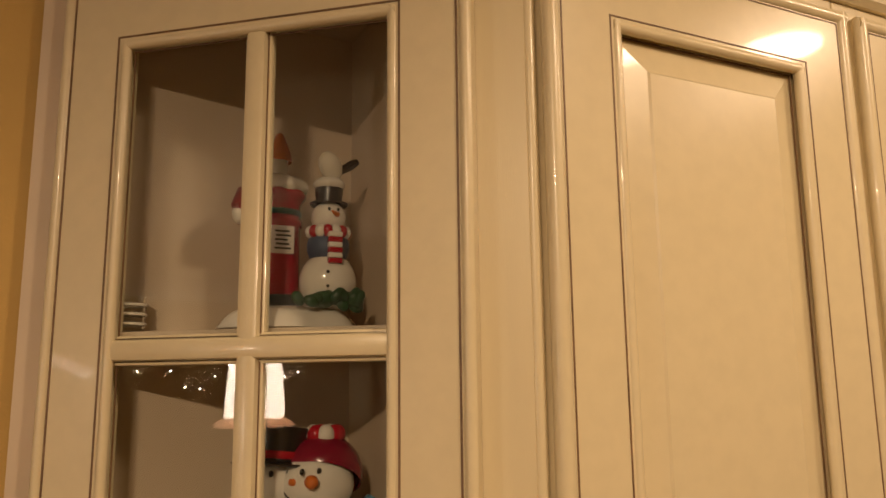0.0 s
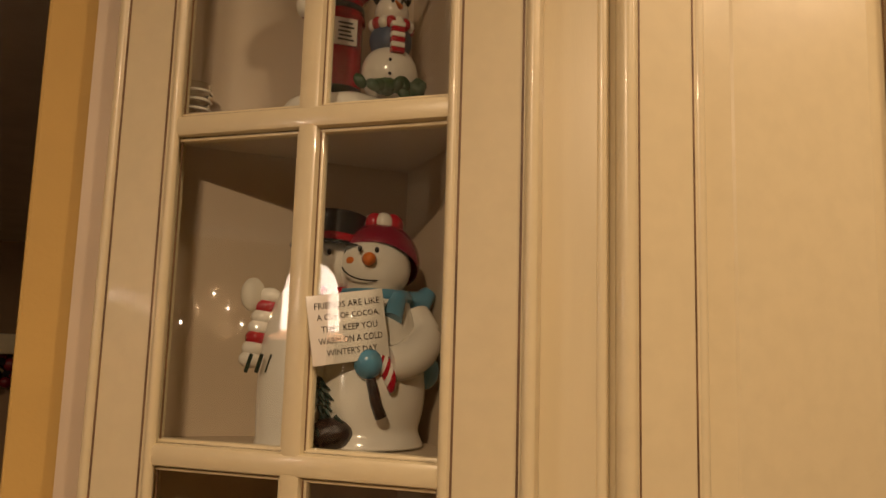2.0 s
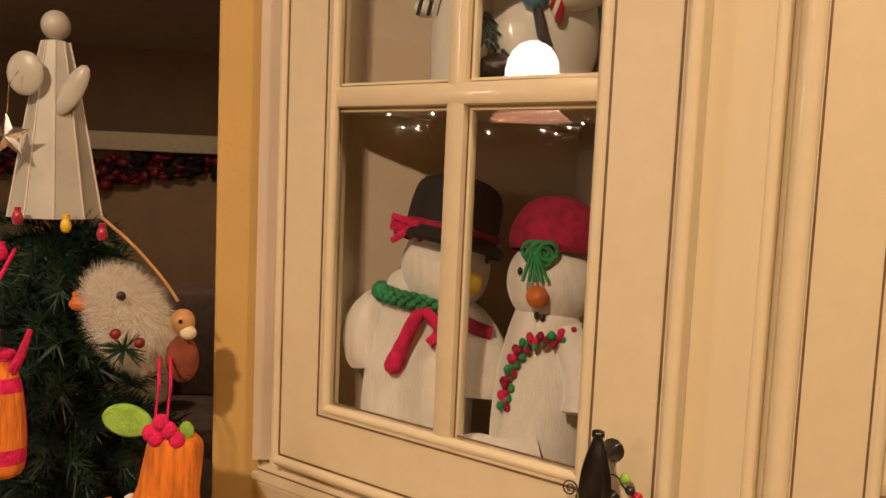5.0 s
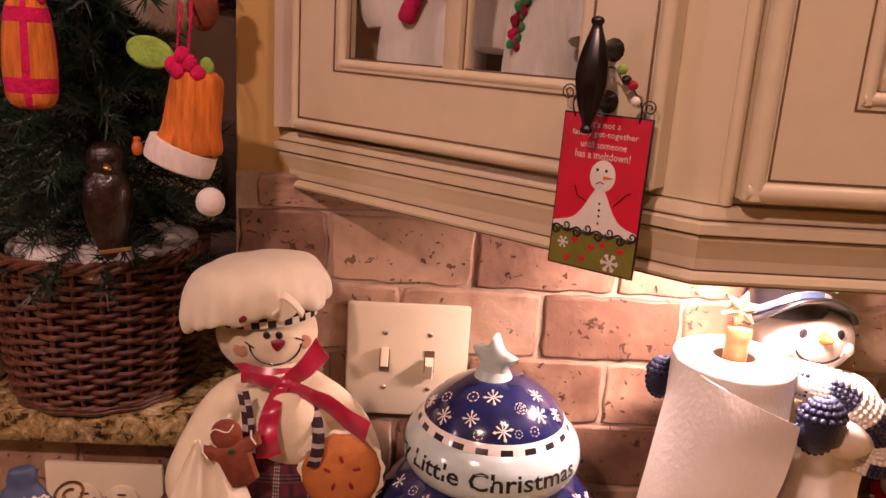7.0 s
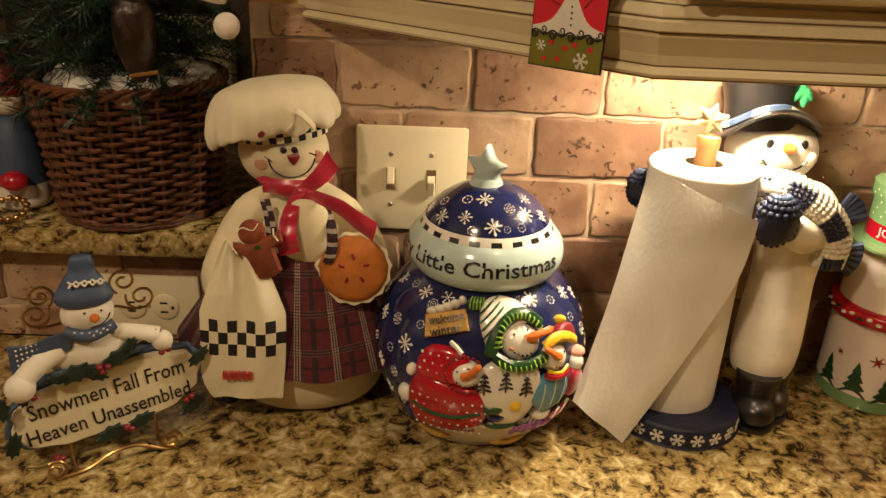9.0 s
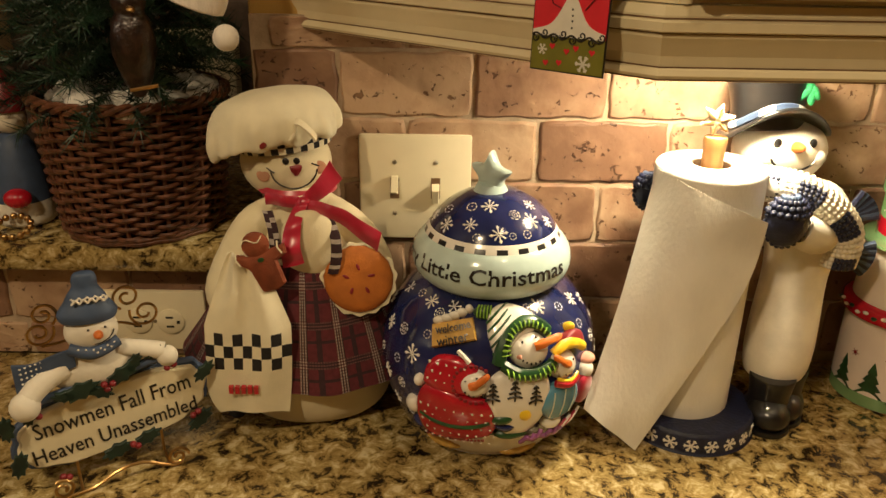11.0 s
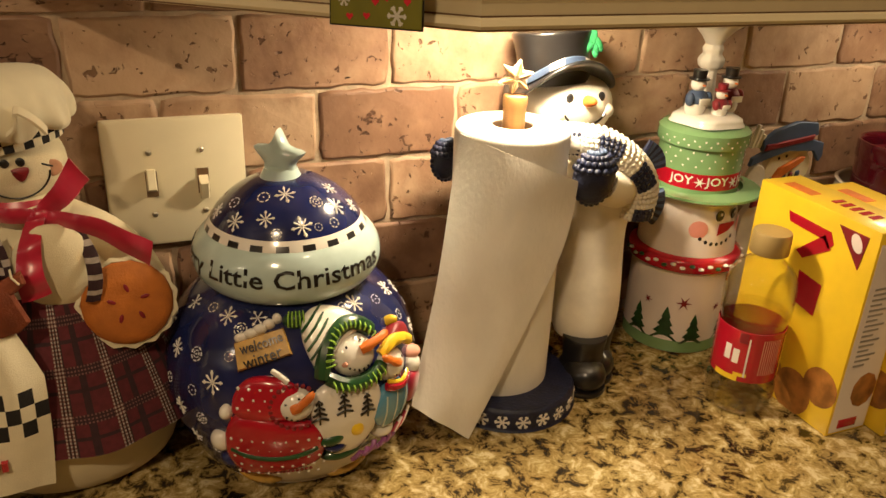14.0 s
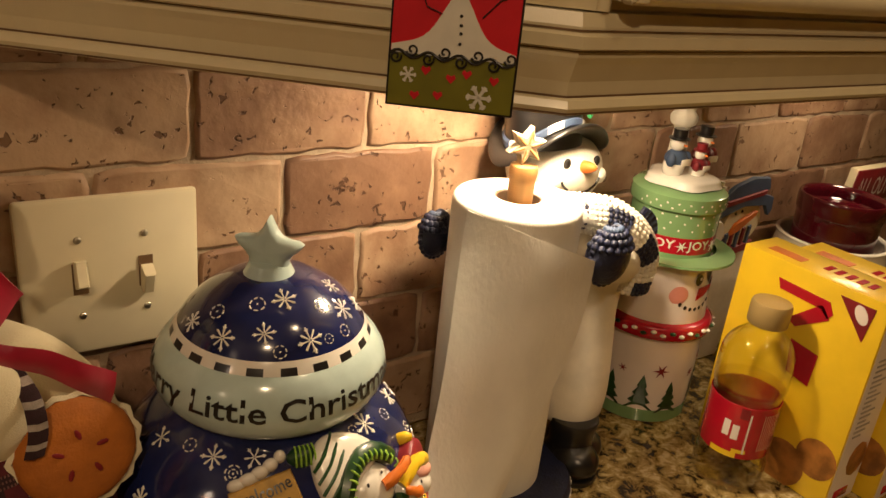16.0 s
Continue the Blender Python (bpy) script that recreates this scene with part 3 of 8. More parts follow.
SATIN = mat("crimson_satin", (0.42, 0.008, 0.035), 0.28, var=0.1, scale=40, sheen=0.4)
BURG = mat("burgundy_weave", (0.105, 0.014, 0.020), 0.9, var=0.12, scale=200, bump=0.3, bscale=1200)
DKBURG = mat("dark_weave", (0.035, 0.012, 0.016), 0.9, var=0.12, scale=200, bump=0.3, bscale=1200)
GREYW = mat("grey_weave", (0.42, 0.36, 0.31), 0.9, var=0.15, scale=200, bump=0.3, bscale=1200)
DUSK = mat("dusky_weave", (0.19, 0.085, 0.075), 0.9, var=0.15, scale=200, bump=0.3, bscale=1200)
ORANGE = mat("orange_paint", (0.68, 0.17, 0.018), 0.45, var=0.12, scale=60)
PIE = mat("pie_crust_cloth", (0.50, 0.155, 0.018), 0.8, var=0.12, scale=50, bump=0.3, bscale=500)
GINGER = mat("gingerbread_cloth", (0.24, 0.055, 0.018), 0.85, var=0.15, scale=80, bump=0.4, bscale=700)
PINK = mat("rose_blush", (0.74, 0.36, 0.26), 0.85, var=0.08, scale=60)
NAVY = mat("navy_glaze", (0.013, 0.020, 0.095), 0.16, var=0.22, scale=22, coat=0.7)
NAVY_MATTE = mat("navy_paint", (0.010, 0.014, 0.046), 0.5, var=0.2, scale=80, bump=0.5, bscale=300)
AQUA = mat("pale_aqua_glaze", (0.50, 0.62, 0.58), 0.15, var=0.07, scale=35, coat=0.6)
BLUE = mat("sky_blue_glaze", (0.10, 0.28, 0.42), 0.2, var=0.12, scale=40, coat=0.5)
SLATE = mat("slate_blue_paint", (0.055, 0.085, 0.16), 0.55, var=0.12, scale=60)
GREEN = mat("holly_green", (0.018, 0.075, 0.022), 0.35, var=0.25, scale=60, coat=0.3)
DKGREEN = mat("dark_holly", (0.010, 0.030, 0.020), 0.5, var=0.25, scale=60)
LIME = mat("lime_wool", (0.30, 0.52, 0.06), 0.9, var=0.15, scale=120, bump=0.6, bscale=400)
MINT = mat("mint_tin", (0.20, 0.36, 0.16), 0.25, var=0.06, scale=30, coat=0.4)
GREENW = mat("green_wool", (0.03, 0.30, 0.10), 0.9, var=0.2, scale=150, bump=0.7, bscale=400)
YELLOWP = mat("yellow_print", (0.82, 0.55, 0.02), 0.35, var=0.05, scale=25, coat=0.2)
GOLD = mat("gold_wire", (0.62, 0.40, 0.16), 0.3, metal=1.0, var=0.15, scale=90)
BRONZE = mat("oil_rubbed_bronze", (0.022, 0.018, 0.016), 0.28, metal=0.35, var=0.3, scale=60)
WOOD = mat("pale_turned_wood", (0.52, 0.27, 0.09), 0.45, var=0.12, scale=30, stretch=(4, 4, 0.5))
PAPER = mat("paper_towel", (0.76, 0.73, 0.66), 0.95, var=0.03, scale=40, bump=0.30, bscale=240, stretch=(1, 1, 0.55))
PLASTIC = mat("ivory_plastic", (0.74, 0.66, 0.46), 0.3, var=0.02, scale=30, coat=0.2)
STEEL = mat("screw_steel", (0.6, 0.55, 0.45), 0.35, metal=1.0, var=0.1)
TINW = mat("white_tin_print", (0.78, 0.70, 0.64), 0.25, var=0.03, scale=20, coat=0.4)
KNITW = mat("white_knit", (0.80, 0.74, 0.66), 1.0, var=0.06, scale=220, bump=0.45, bscale=520, sheen=0.8, stretch=(1, 1, 0.3))
KNITO = mat("orange_knit", (0.80, 0.22, 0.01), 0.95, var=0.2, scale=120, bump=0.9, bscale=280, stretch=(1.6, 1.6, 0.2))
KNITP = mat("hot_pink_knit", (0.72, 0.012, 0.10), 0.95, var=0.15, scale=150, bump=0.9, bscale=330)
KNITR = mat("raspberry_knit", (0.38, 0.008, 0.05), 0.95, var=0.2, scale=150, bump=0.9, bscale=330)
WICKER = mat("brown_wicker", (0.165, 0.062, 0.030), 0.35, var=0.3, scale=120, coat=0.25)
NEEDLE = mat("pine_needles", (0.014, 0.046, 0.020), 0.5, var=0.35, scale=30)


def down(name, color):
    """Soft down: half of the light passes through."""
    m = bpy.data.materials.new(name)
    m.use_nodes = True
    nt = m.node_tree
    nt.nodes.remove(nt.nodes["Principled BSDF"])
    n = nt.nodes.new("ShaderNodeTexNoise")
    n.inputs["Scale"].default_value = 40
    ramp = nt.nodes.new("ShaderNodeValToRGB")
    ramp.color_ramp.elements[0].position, ramp.color_ramp.elements[0].color = 0.35, (*[c * 0.8 for c in color], 1)
    ramp.color_ramp.elements[1].position, ramp.color_ramp.elements[1].color = 0.6, (*color, 1)
    nt.links.new(n.outputs["Fac"], ramp.inputs[0])
    mx = nt.nodes.new("ShaderNodeMixShader")
    for k, kind in ((1, "ShaderNodeBsdfDiffuse"), (2, "ShaderNodeBsdfTranslucent")):
        d = nt.nodes.new(kind)
        nt.links.new(ramp.outputs[0], d.inputs["Color"])
        nt.links.new(d.outputs[0], mx.inputs[k])
    nt.links.new(mx.outputs[0], nt.nodes["Material Output"].inputs["Surface"])
    return m


FEATHER = down("white_feathers", (0.96, 0.92, 0.82))
BROWN = mat("dark_brown_resin", (0.028, 0.012, 0.008), 0.35, var=0.4, scale=90, coat=0.3, bump=0.5, bscale=260)
CAPIZ = mat("frosted_shell", (0.50, 0.48, 0.40), 0.35, var=0.08, scale=30)
SILVER = mat("silver_metal", (0.75, 0.73, 0.70), 0.2, metal=1.0, var=0.05)
COTTON = mat("cotton_snow", (0.78, 0.75, 0.70), 1.0, var=0.1, scale=60, bump=0.8, bscale=150)
AMBER = pane_glass("clear_syrup_bottle", (0.985, 0.98, 0.96), 0.02, 2.4)
WAX = mat("wine_red_candle", (0.075, 0.004, 0.010), 0.12, var=0.1, scale=20, coat=0.8)
MAGENTA = mat("lilac_glaze", (0.32, 0.10, 0.30), 0.25, var=0.15, scale=90, coat=0.4)


def doll(name, b, at, label, category, group=""):
    """One whole figure, built in place and set on its base point."""
    me = b.mesh(name)
    me.transform(Matrix.Translation(-Vector(at)))
    ob = new(name, me)
    ob.location = at
    return tagged(ob, label, category, group)


def arc(c, r, a0, a1, n=10, axis="xz"):
    """Points of an arc in a plane."""
    out = []
    for i in range(n + 1):
        a = radians(a0 + (a1 - a0) * i / n)
        p = [c[0], c[1], c[2]]
        p["xyz".index(axis[0])] += r * math.cos(a)
        p["xyz".index(axis[1])] += r * math.sin(a)
        out.append(tuple(p))
    return out


def curl(c, r, a0, turns, n=26, shrink=0.25, axis="xz", flip=1):
    """Points of a spiral."""
    out = []
    for i in range(n + 1):
        t = i / n
        a = radians(a0 + flip * 360 * turns * t)
        q = r * (1 - (1 - shrink) * t)
        p = [c[0], c[1], c[2]]
        p["xyz".index(axis[0])] += q * math.cos(a)
        p["xyz".index(axis[1])] += q * math.sin(a)
        out.append(tuple(p))
    return out


def sheet(rows, th=0.0012):
    """A thin cloth or paper from rows of points, with real thickness."""
    n, m = len(rows), len(rows[0])
    pts = [[Vector(p) for p in r] for r in rows]
    vs, fs = [], []
    for side in (0, 1):
        for i in range(n):
            for j in range(m):
                du = pts[min(i + 1, n - 1)][j] - pts[max(i - 1, 0)][j]
                dv = pts[i][min(j + 1, m - 1)] - pts[i][max(j - 1, 0)]
                nn = du.cross(dv).normalized()
                vs.append(pts[i][j] + nn * (th * (side - 0.5)))
    o = n * m
    for i in range(n - 1):
        for j in range(m - 1):
            q = [i * m + j, i * m + j + 1, (i + 1) * m + j + 1, (i + 1) * m + j]
            fs.append(q)
    for i in range(n - 1):
        for j in range(m - 1):
            q = [i * m + j, i * m + j + 1, (i + 1) * m + j + 1, (i + 1) * m + j]
            fs.append([k + o for k in q[::-1]])
    for i in range(n - 1):
        fs.append([i * m, (i + 1) * m, (i + 1) * m + o, i * m + o])
        fs.append([i * m + m - 1, i * m + m - 1 + o, (i + 1) * m + m - 1 + o, (i + 1) * m + m - 1])
    for j in range(m - 1):
        fs.append([j, j + o, j + 1 + o, j + 1])
        fs.append([(n - 1) * m + j, (n - 1) * m + j + 1, (n - 1) * m + j + 1 + o, (n - 1) * m + j + o])
    return vs, fs


def flake(r, arms=6, w=0.16):
    """Outline strokes of a snowflake, as flat polygons about the origin."""
    polys = []
    for k in range(arms):
        a = math.pi * 2 * k / arms
        c, s = math.cos(a), math.sin(a)
        h = w * r / 2

        def tr(x, y):
            return (c * x - s * y, s * x + c * y)
        polys.append([tr(0, -h), tr(r, -h * 1.3), tr(r, h * 1.3), tr(0, h)])
        for sg in (-1, 1):
            polys.append([tr(0.5 * r, 0), tr(0.85 * r, sg * 0.30 * r), tr(0.92 * r, sg * 0.18 * r), tr(0.62 * r, 0)])
    return polys


# ---------------------------------------------------------------- switch plate, outlet, handle, hanging sign
sp = thing("light_switch_plate", "ivory plastic double light switch plate on the backsplash", "light switch", (0.213, -0.0035, 1.140))
part("plate", block((-0.0628, -0.0035, -0.0615), (0.0628, 0.0035, 0.0615), 0.003), PLASTIC, sp)
for dx, up in ((-0.023, 1), (0.023, -1)):
    part("toggle_slot", block((dx - 0.0052, -0.0042, -0.0122), (dx + 0.0052, -0.003, 0.0122)), GLAZE, sp, smooth=False)
    part("toggle", prism([(-0.0042, -0.010), (0.0042, -0.010), (0.0042, 0.010), (-0.0042, 0.010)], 0, 0.012, 0.0015, Matrix.Translation((dx, -0.003, 0.003 * up)) @ Euler((radians(90 - 22 * up), 0, 0)).to_matrix().to_4x4()), PLASTIC, sp)
    for z in (0.030, -0.030):
        part("screw", sphere((0.0028, 0.0016, 0.0028), 10, 6, (dx, -0.0036, z)), STEEL, sp)
op = thing("outlet_plate", "ivory plastic power outlet plate under the ledge", "power outlet", (-0.101, -0.0035, 0.9665))
part("plate", block((-0.062, -0.0035, -0.040), (0.062, 0.0035, 0.040), 0.003), PLASTIC, op)
for dx in (-0.0195, 0.0195):
    o = part("socket", lathe([(0, 0), (0.0165, 0), (0.0165, 0.002), (0.015, 0.003), (0, 0.003)], 24, (dx, -0.0035, 0), Euler((radians(90), 0, 0)).to_matrix().to_4x4()), PLASTIC, op)
    for z in (0.006, -0.006):
        part("slot", block((dx - 0.005, -0.0069, z - 0.0012), (dx + 0.004, -0.0062, z + 0.0012)), BLACK, o, smooth=False)
    part("slot", block((dx + 0.008, -0.0069, -0.002), (dx + 0.0115, -0.0062, 0.002)), BLACK, o, smooth=False)
part("screw", sphere((0.0026, 0.0014, 0.0026), 10, 6, (0, -0.0036, 0)), STEEL, op)

# door pull: ribbed spindle on two posts
pull = part("door_handle", Build(), None, door, "dark bronze ribbed spindle handle")
pb = Build()
hp = smooth_profile([(0.0, 1.4075), (0.0035, 1.4085), (0.004, 1.4115), (0.003, 1.414), (0.0065, 1.424), (0.0095, 1.437), (0.0102, 1.445), (0.0092, 1.455), (0.0062, 1.467), (0.0032, 1.476), (0.004, 1.478), (0.0036, 1.481), (0, 1.4825)], 3)
pb.add(placed(lathe([(r, z) for r, z in hp], 24, wob=lambda a, i: 1 + 0.07 * math.cos(8 * a)), Matrix(((1, 0, 0, 0.2615), (0, 0, 1, 0), (0, 1, 0, 0.026), (0, 0, 0, 1)))), BRONZE)
for z in (1.428, 1.462):
    pb.add(tube([(0.2615, z, 0.0), (0.2615, z, 0.006), (0.2615, z, 0.024)], [0.008, 0.0045, 0.004], 12), BRONZE)
old = pull.data
pull.data = pb.mesh("door_handle")
bpy.data.meshes.remove(old)

# small hanging sign, its wire looped over the pull
SG = FACE @ Matrix.Translation((0.2685, 1.367, 0.0125)) @ Euler((radians(-3), 0, radians(0.6))).to_matrix().to_4x4()
sign = thing("hanging_sign", "small red metal sign hanging from the cabinet handle", "sign", m=SG)
SIGNRED = mat("sign_red", (0.62, 0.012, 0.022), 0.4, var=0.06, scale=40)
OLIVE = mat("sign_olive", (0.18, 0.17, 0.012), 0.45, var=0.08, scale=50)
SIGNW = mat("sign_white", (0.72, 0.68, 0.58), 0.5, var=0.04, scale=80)
part("board", block((-0.033, -0.0535, -0.001), (0.033, 0.0535, 0.0), 0.0004), BLACK, sign)
part("red_field", block((-0.0318, -0.026, 0.0), (0.0318, 0.0523, 0.0006)), SIGNRED, sign, smooth=False)
part("green_field", block((-0.0318, -0.0523, 0.0), (0.0318, -0.026, 0.0006)), OLIVE, sign, smooth=False)
mound = [(-0.0315, -0.0265)] + [(-0.0315 + 0.063 * t, -0.0265 + (0.004 + 0.0225 * math.exp(-((t - 0.52) / 0.17) ** 2) + 0.005 * math.sin(t * 3.1))) for t in [i / 24 for i in range(25)]] + [(0.0315, -0.0265)]
part("snow_mound", prism(mound, 0.0006, 0.0011), SIGNW, sign)
part("snow_head", sphere((0.0095, 0.0108, 0.0006), 20, 6, (0.002, 0.0125, 0.0008)), SIGNW, sign)
nb = Build().add(prism([(0.003, 0.0105), (0.0105, 0.0122), (0.003, 0.0128)], 0.0013, 0.0018), ORANGE, False)
part("nose", nb, None, sign)
ft = Build()
for x, y, r in ((-0.002, 0.0165, 0.0011), (0.0045, 0.0165, 0.0011), (0.0025, -0.006, 0.0009), (0.0028, -0.0105, 0.0009), (0.003, -0.0145, 0.0009), (0.003, -0.0195, 0.0009)):
    ft.add(sphere((r, r, 0.0004), 8, 4, (x, y, 0.0014)), BLACK)
ft.add(tube([(-0.002, 0.007, 0.0014), (0.001, 0.0085, 0.0014), (0.004, 0.0075, 0.0014)], 0.0004, 5), BLACK)
for s in (-1, 1):
    ft.add(tube([(0.003 + s * 0.010, -0.006, 0.0013), (0.003 + s * 0.018, 0.0 + s * 0.003, 0.0013), (0.003 + s * 0.021, 0.004, 0.0013)], 0.00035, 5), BLACK)
part("face_marks", ft, None, sign)
tx = Build()
for k, line in enumerate(("It's not a", "family get-together", "until someone", "has a meltdown!")):
    tx.add(placed(lettering(line, 0.0052 if k in (1, 3) else 0.0046, (0.022, 0.049, 0.034, 0.041)[k], 0.0012), Matrix.Translation((0.0, 0.0465 - 0.0068 * k, 0))), SIGNW, False)
part("lettering", tx, None, sign, "white lettering about a meltdown")
sc = Build()
for k in range(8):
    x = -0.029 + k * 0.0083
    s = 1 if k % 2 else -1
    sc.add(tube(curl((x, -0.0265 + 0.002 * s, 0.0012), 0.0032, 200 if s > 0 else 20, 1.2, 14, 0.3, "xy", s), 0.0006, 5), BLACK)
sc.add(tube([(-0.0318 + 0.0636 * i / 30, -0.0268 + 0.0018 * math.sin(i * 0.85), 0.0012) for i in range(31)], 0.00075, 5), BLACK)
part("scroll_line", sc, None, sign)
for x, y, r in ((-0.022, -0.037, 0.0042), (0.015, -0.045, 0.0065)):
    fb = Build()
    for p in flake(r, 6, 0.22):
        fb.add(prism(p, 0.0007, 0.0010, 0, Matrix.Translation((x, y, 0))), SIGNW, False)
    part("snowflake", fb, None, sign)
for x, y in ((-0.013, -0.034), (0.0, -0.037), (0.008, -0.034), (0.022, -0.036), (-0.006, -0.046), (-0.018, -0.047)):
    part("heart", prism([(0, -0.0026), (0.0026, 0.0004), (0.0018, 0.0022), (0, 0.0012), (-0.0018, 0.0022), (-0.0026, 0.0004)], 0.0007, 0.001, 0, Matrix.Translation((x, y, 0))), SIGNRED, sign, smooth=False)
wr = Build()
wr.add(tube(curl((-0.031, 0.066, 0.001), 0.0062, -40, 1.9, 30, 0.2, "xy"), 0.0005, 6), BLACK)
wr.add(tube(curl((0.029, 0.060, 0.001), 0.0055, 220, 1.7, 30, 0.2, "xy", -1), 0.0005, 6), BLACK)
wr.add(tube(smooth_profile([(-0.024, 0.050, 0.001), (-0.026, 0.060, 0.002), (-0.020, 0.068, 0.004), (-0.008, 0.080, 0.006), (0.002, 0.084, 0.006), (0.010, 0.076, 0.006), (0.018, 0.070, 0.004), (0.024, 0.060, 0.002), (0.023, 0.050, 0.001)], 4), 0.0006, 6), BLACK)
part("wire", wr, None, sign, "twisted black wire")
for x, y, m_ in ((-0.0195, 0.0655, LIME), (-0.0165, 0.0725, RED), (0.0085, 0.0830, LIME), (0.0125, 0.0765, BLACK), (0.0175, 0.0735, RED), (0.0205, 0.0635, WHITE)):
    part("bead", sphere((0.0034, 0.0034, 0.0034), 14, 8, (x, y, 0.0055)), m_, sign)

# ---------------------------------------------------------------- chef snowman doll
BLUSH = mat("blush_cloth", (0.66, 0.34, 0.20), 0.9, var=0.15, scale=60)


def chef():
    b = Build()
    cx, cy = 0.102, -0.102
    body = smooth_profile([(0.0, 0.9155), (0.062, 0.916), (0.080, 0.926), (0.089, 0.950), (0.090, 0.985), (0.080, 1.03), (0.066, 1.075), (0.051, 1.11), (0.036, 1.14), (0.025, 1.16), (0, 1.165)], 4)
    b.add(lathe(body, 40, (cx, cy, 0), wob=lambda a, i: 1 + 0.012 * math.sin(3 * a + i * 0.4)), CLOTH)
    # plaid skirt, flared out behind the towel
    rows, seg = 84, 448
    prof = [(0.060 + 0.049 * (i / rows) ** 0.75, 1.100 - 0.126 * i / rows) for i in range(rows + 1)]

    def tone(n):
        i, j = divmod(n, seg)
        v, h = j % 28, i % 26
        vl, hl = v in (0, 2, 4), h in (9, 11, 13)
        if vl and hl:
            return GREYW
        if vl:
            return GREYW if i % 2 else DUSK
        if hl:
            return DUSK if j % 2 else DKBURG
        return DKBURG if v in (1, 3, 5, 13, 14, 15, 16) or h in (10, 12, 21, 22) else BURG

    def flare(a, i):
        t = i / rows
        west = max(0.0, -math.cos(a + 0.30)) ** 2
        return 1 + (0.030 * math.sin(9 * a + 0.8) + 0.018 * math.sin(5 * a)) * t - 0.14 * max(0, math.sin(a)) * t + 0.38 * west * t
    b.add(lathe(prof, seg, (cx, cy - 0.004, 0), wob=flare), tone)
    # head, face
    hx, hy, hz = 0.080, -0.072, 1.186
    b.add(sphere((0.0475, 0.044, 0.041), 32, 20, (hx, hy, hz)), CLOTH)

    def on(x, z, lift=0.0):
        k = 1 - ((x - hx) / 0.0475) ** 2 - ((z - hz) / 0.041) ** 2
        return (x, hy - 0.044 * math.sqrt(max(k, 0.02)) - lift, z)
    nose = smooth_profile([(-0.0062, 0.0042), (0.0, 0.0054), (0.0062, 0.0046), (0.0048, -0.0012), (0.0, -0.0060), (-0.0046, -0.0012), (-0.0062, 0.0042)], 3)[:-1]
    b.add(prism(nose, 0.0, 0.004, 0.0018, Matrix.Translation(on(0.0955, 1.1862, -0.0012)) @ Euler((radians(90), 0, radians(6))).to_matrix().to_4x4()), DARKRED)
    for x in (0.0862, 0.0968):
        b.add(sphere((0.0034, 0.0022, 0.0036), 12, 8, on(x, 1.1958, 0.0012)), BLACK)
    b.add(tube([on(0.0932 + 0.0225 * math.sin(t), 1.187 - 0.0215 * math.cos(t) + 0.0, 0.0006) for t in [radians(-85 + 170 * i / 16) for i in range(17)]], 0.0008, 6), BLACK)
    for x, z in ((0.0705, 1.1855), (0.1150, 1.1885)):
        b.add(tube([on(x - 0.004, z + 0.003, 0.0006), on(x + 0.004, z - 0.002, 0.0006)], 0.0008, 6), BLACK)
    for x, z in ((0.062, 1.180), (0.117, 1.186)):
        p = Vector(on(x, z, -0.0009))
        b.add(sphere((0.0080, 0.0013, 0.0070), 18, 8, p, Matrix.Rotation(radians(14 if x > hx else -14) * 1.6, 4, "Z")), BLUSH)
    # chequered hat band and puffed hat, tipped to one side and sagging over the band
    tip = Matrix.Translation((hx, hy, 1.214)) @ Matrix.Rotation(radians(-7), 4, "Y") @ Matrix.Translation((-hx, -hy, -1.214))
    b.add(lathe([(0.0474, 1.2125), (0.0482, 1.2190), (0.0470, 1.2265)], 40, (hx, hy, 0), tip), lambda n: BLACK_CLOTH if (n // 40 + n % 40) % 2 else LINEN)
    hat = smooth_profile([(0.0445, 1.2265), (0.050, 1.2220), (0.0585, 1.2205), (0.0640, 1.2265), (0.0650, 1.2390), (0.0605, 1.2530), (0.0480, 1.2640), (0.0250, 1.2695), (0, 1.2705)], 5)
    top = len(hat) - 1

    def folds(a, i):
        low = max(0.0, 1 - i / (0.62 * top)) ** 0.7
        crimp = 0.060 * low * math.sin(9 * a + 1.3 * math.sin(2 * a)) + 0.040 * low * math.sin(21 * a + 0.6) + 0.012 * math.sin(7 * a + 0.35 * i)
        return 1 + crimp + 0.045 * math.sin(2 * a + 0.6) + 0.022 * math.sin(3 * a + 0.2 * i) + 0.05 * max(0.0, -math.cos(a - 0.5)) * max(0.0, 1 - i / (0.8 * top))
    puff = lathe(hat, 144, (hx - 0.007, hy, 0), tip, wob=folds)
    sag = []
    for v in puff[0]:
        west = max(0.0, (hx - v.x) / 0.06)
        sag.append(Vector((v.x, v.y, v.z - 0.007 * west * west * max(0.0, (1.266 - v.z) / 0.045) + 0.0020 * math.sin(150 * v.x + 90 * v.y) * max(0.0, (1.262 - v.z) / 0.04))))
    b.add((sag, puff[1]), LINEN)
    fold = smooth_profile([(0.094, 1.2240), (0.1005, 1.2310), (0.1015, 1.2415), (0.1090, 1.2385), (0.1160, 1.2310), (0.1200, 1.2250)], 3)
    b.add(sheet([[(x, -0.1325 + 0.9 * abs(x - 0.110) ** 1.2 - 0.004 * k, z - 0.002 * k) for x, z in fold] for k in (0, 1, 2)], 0.0022), LINEN)
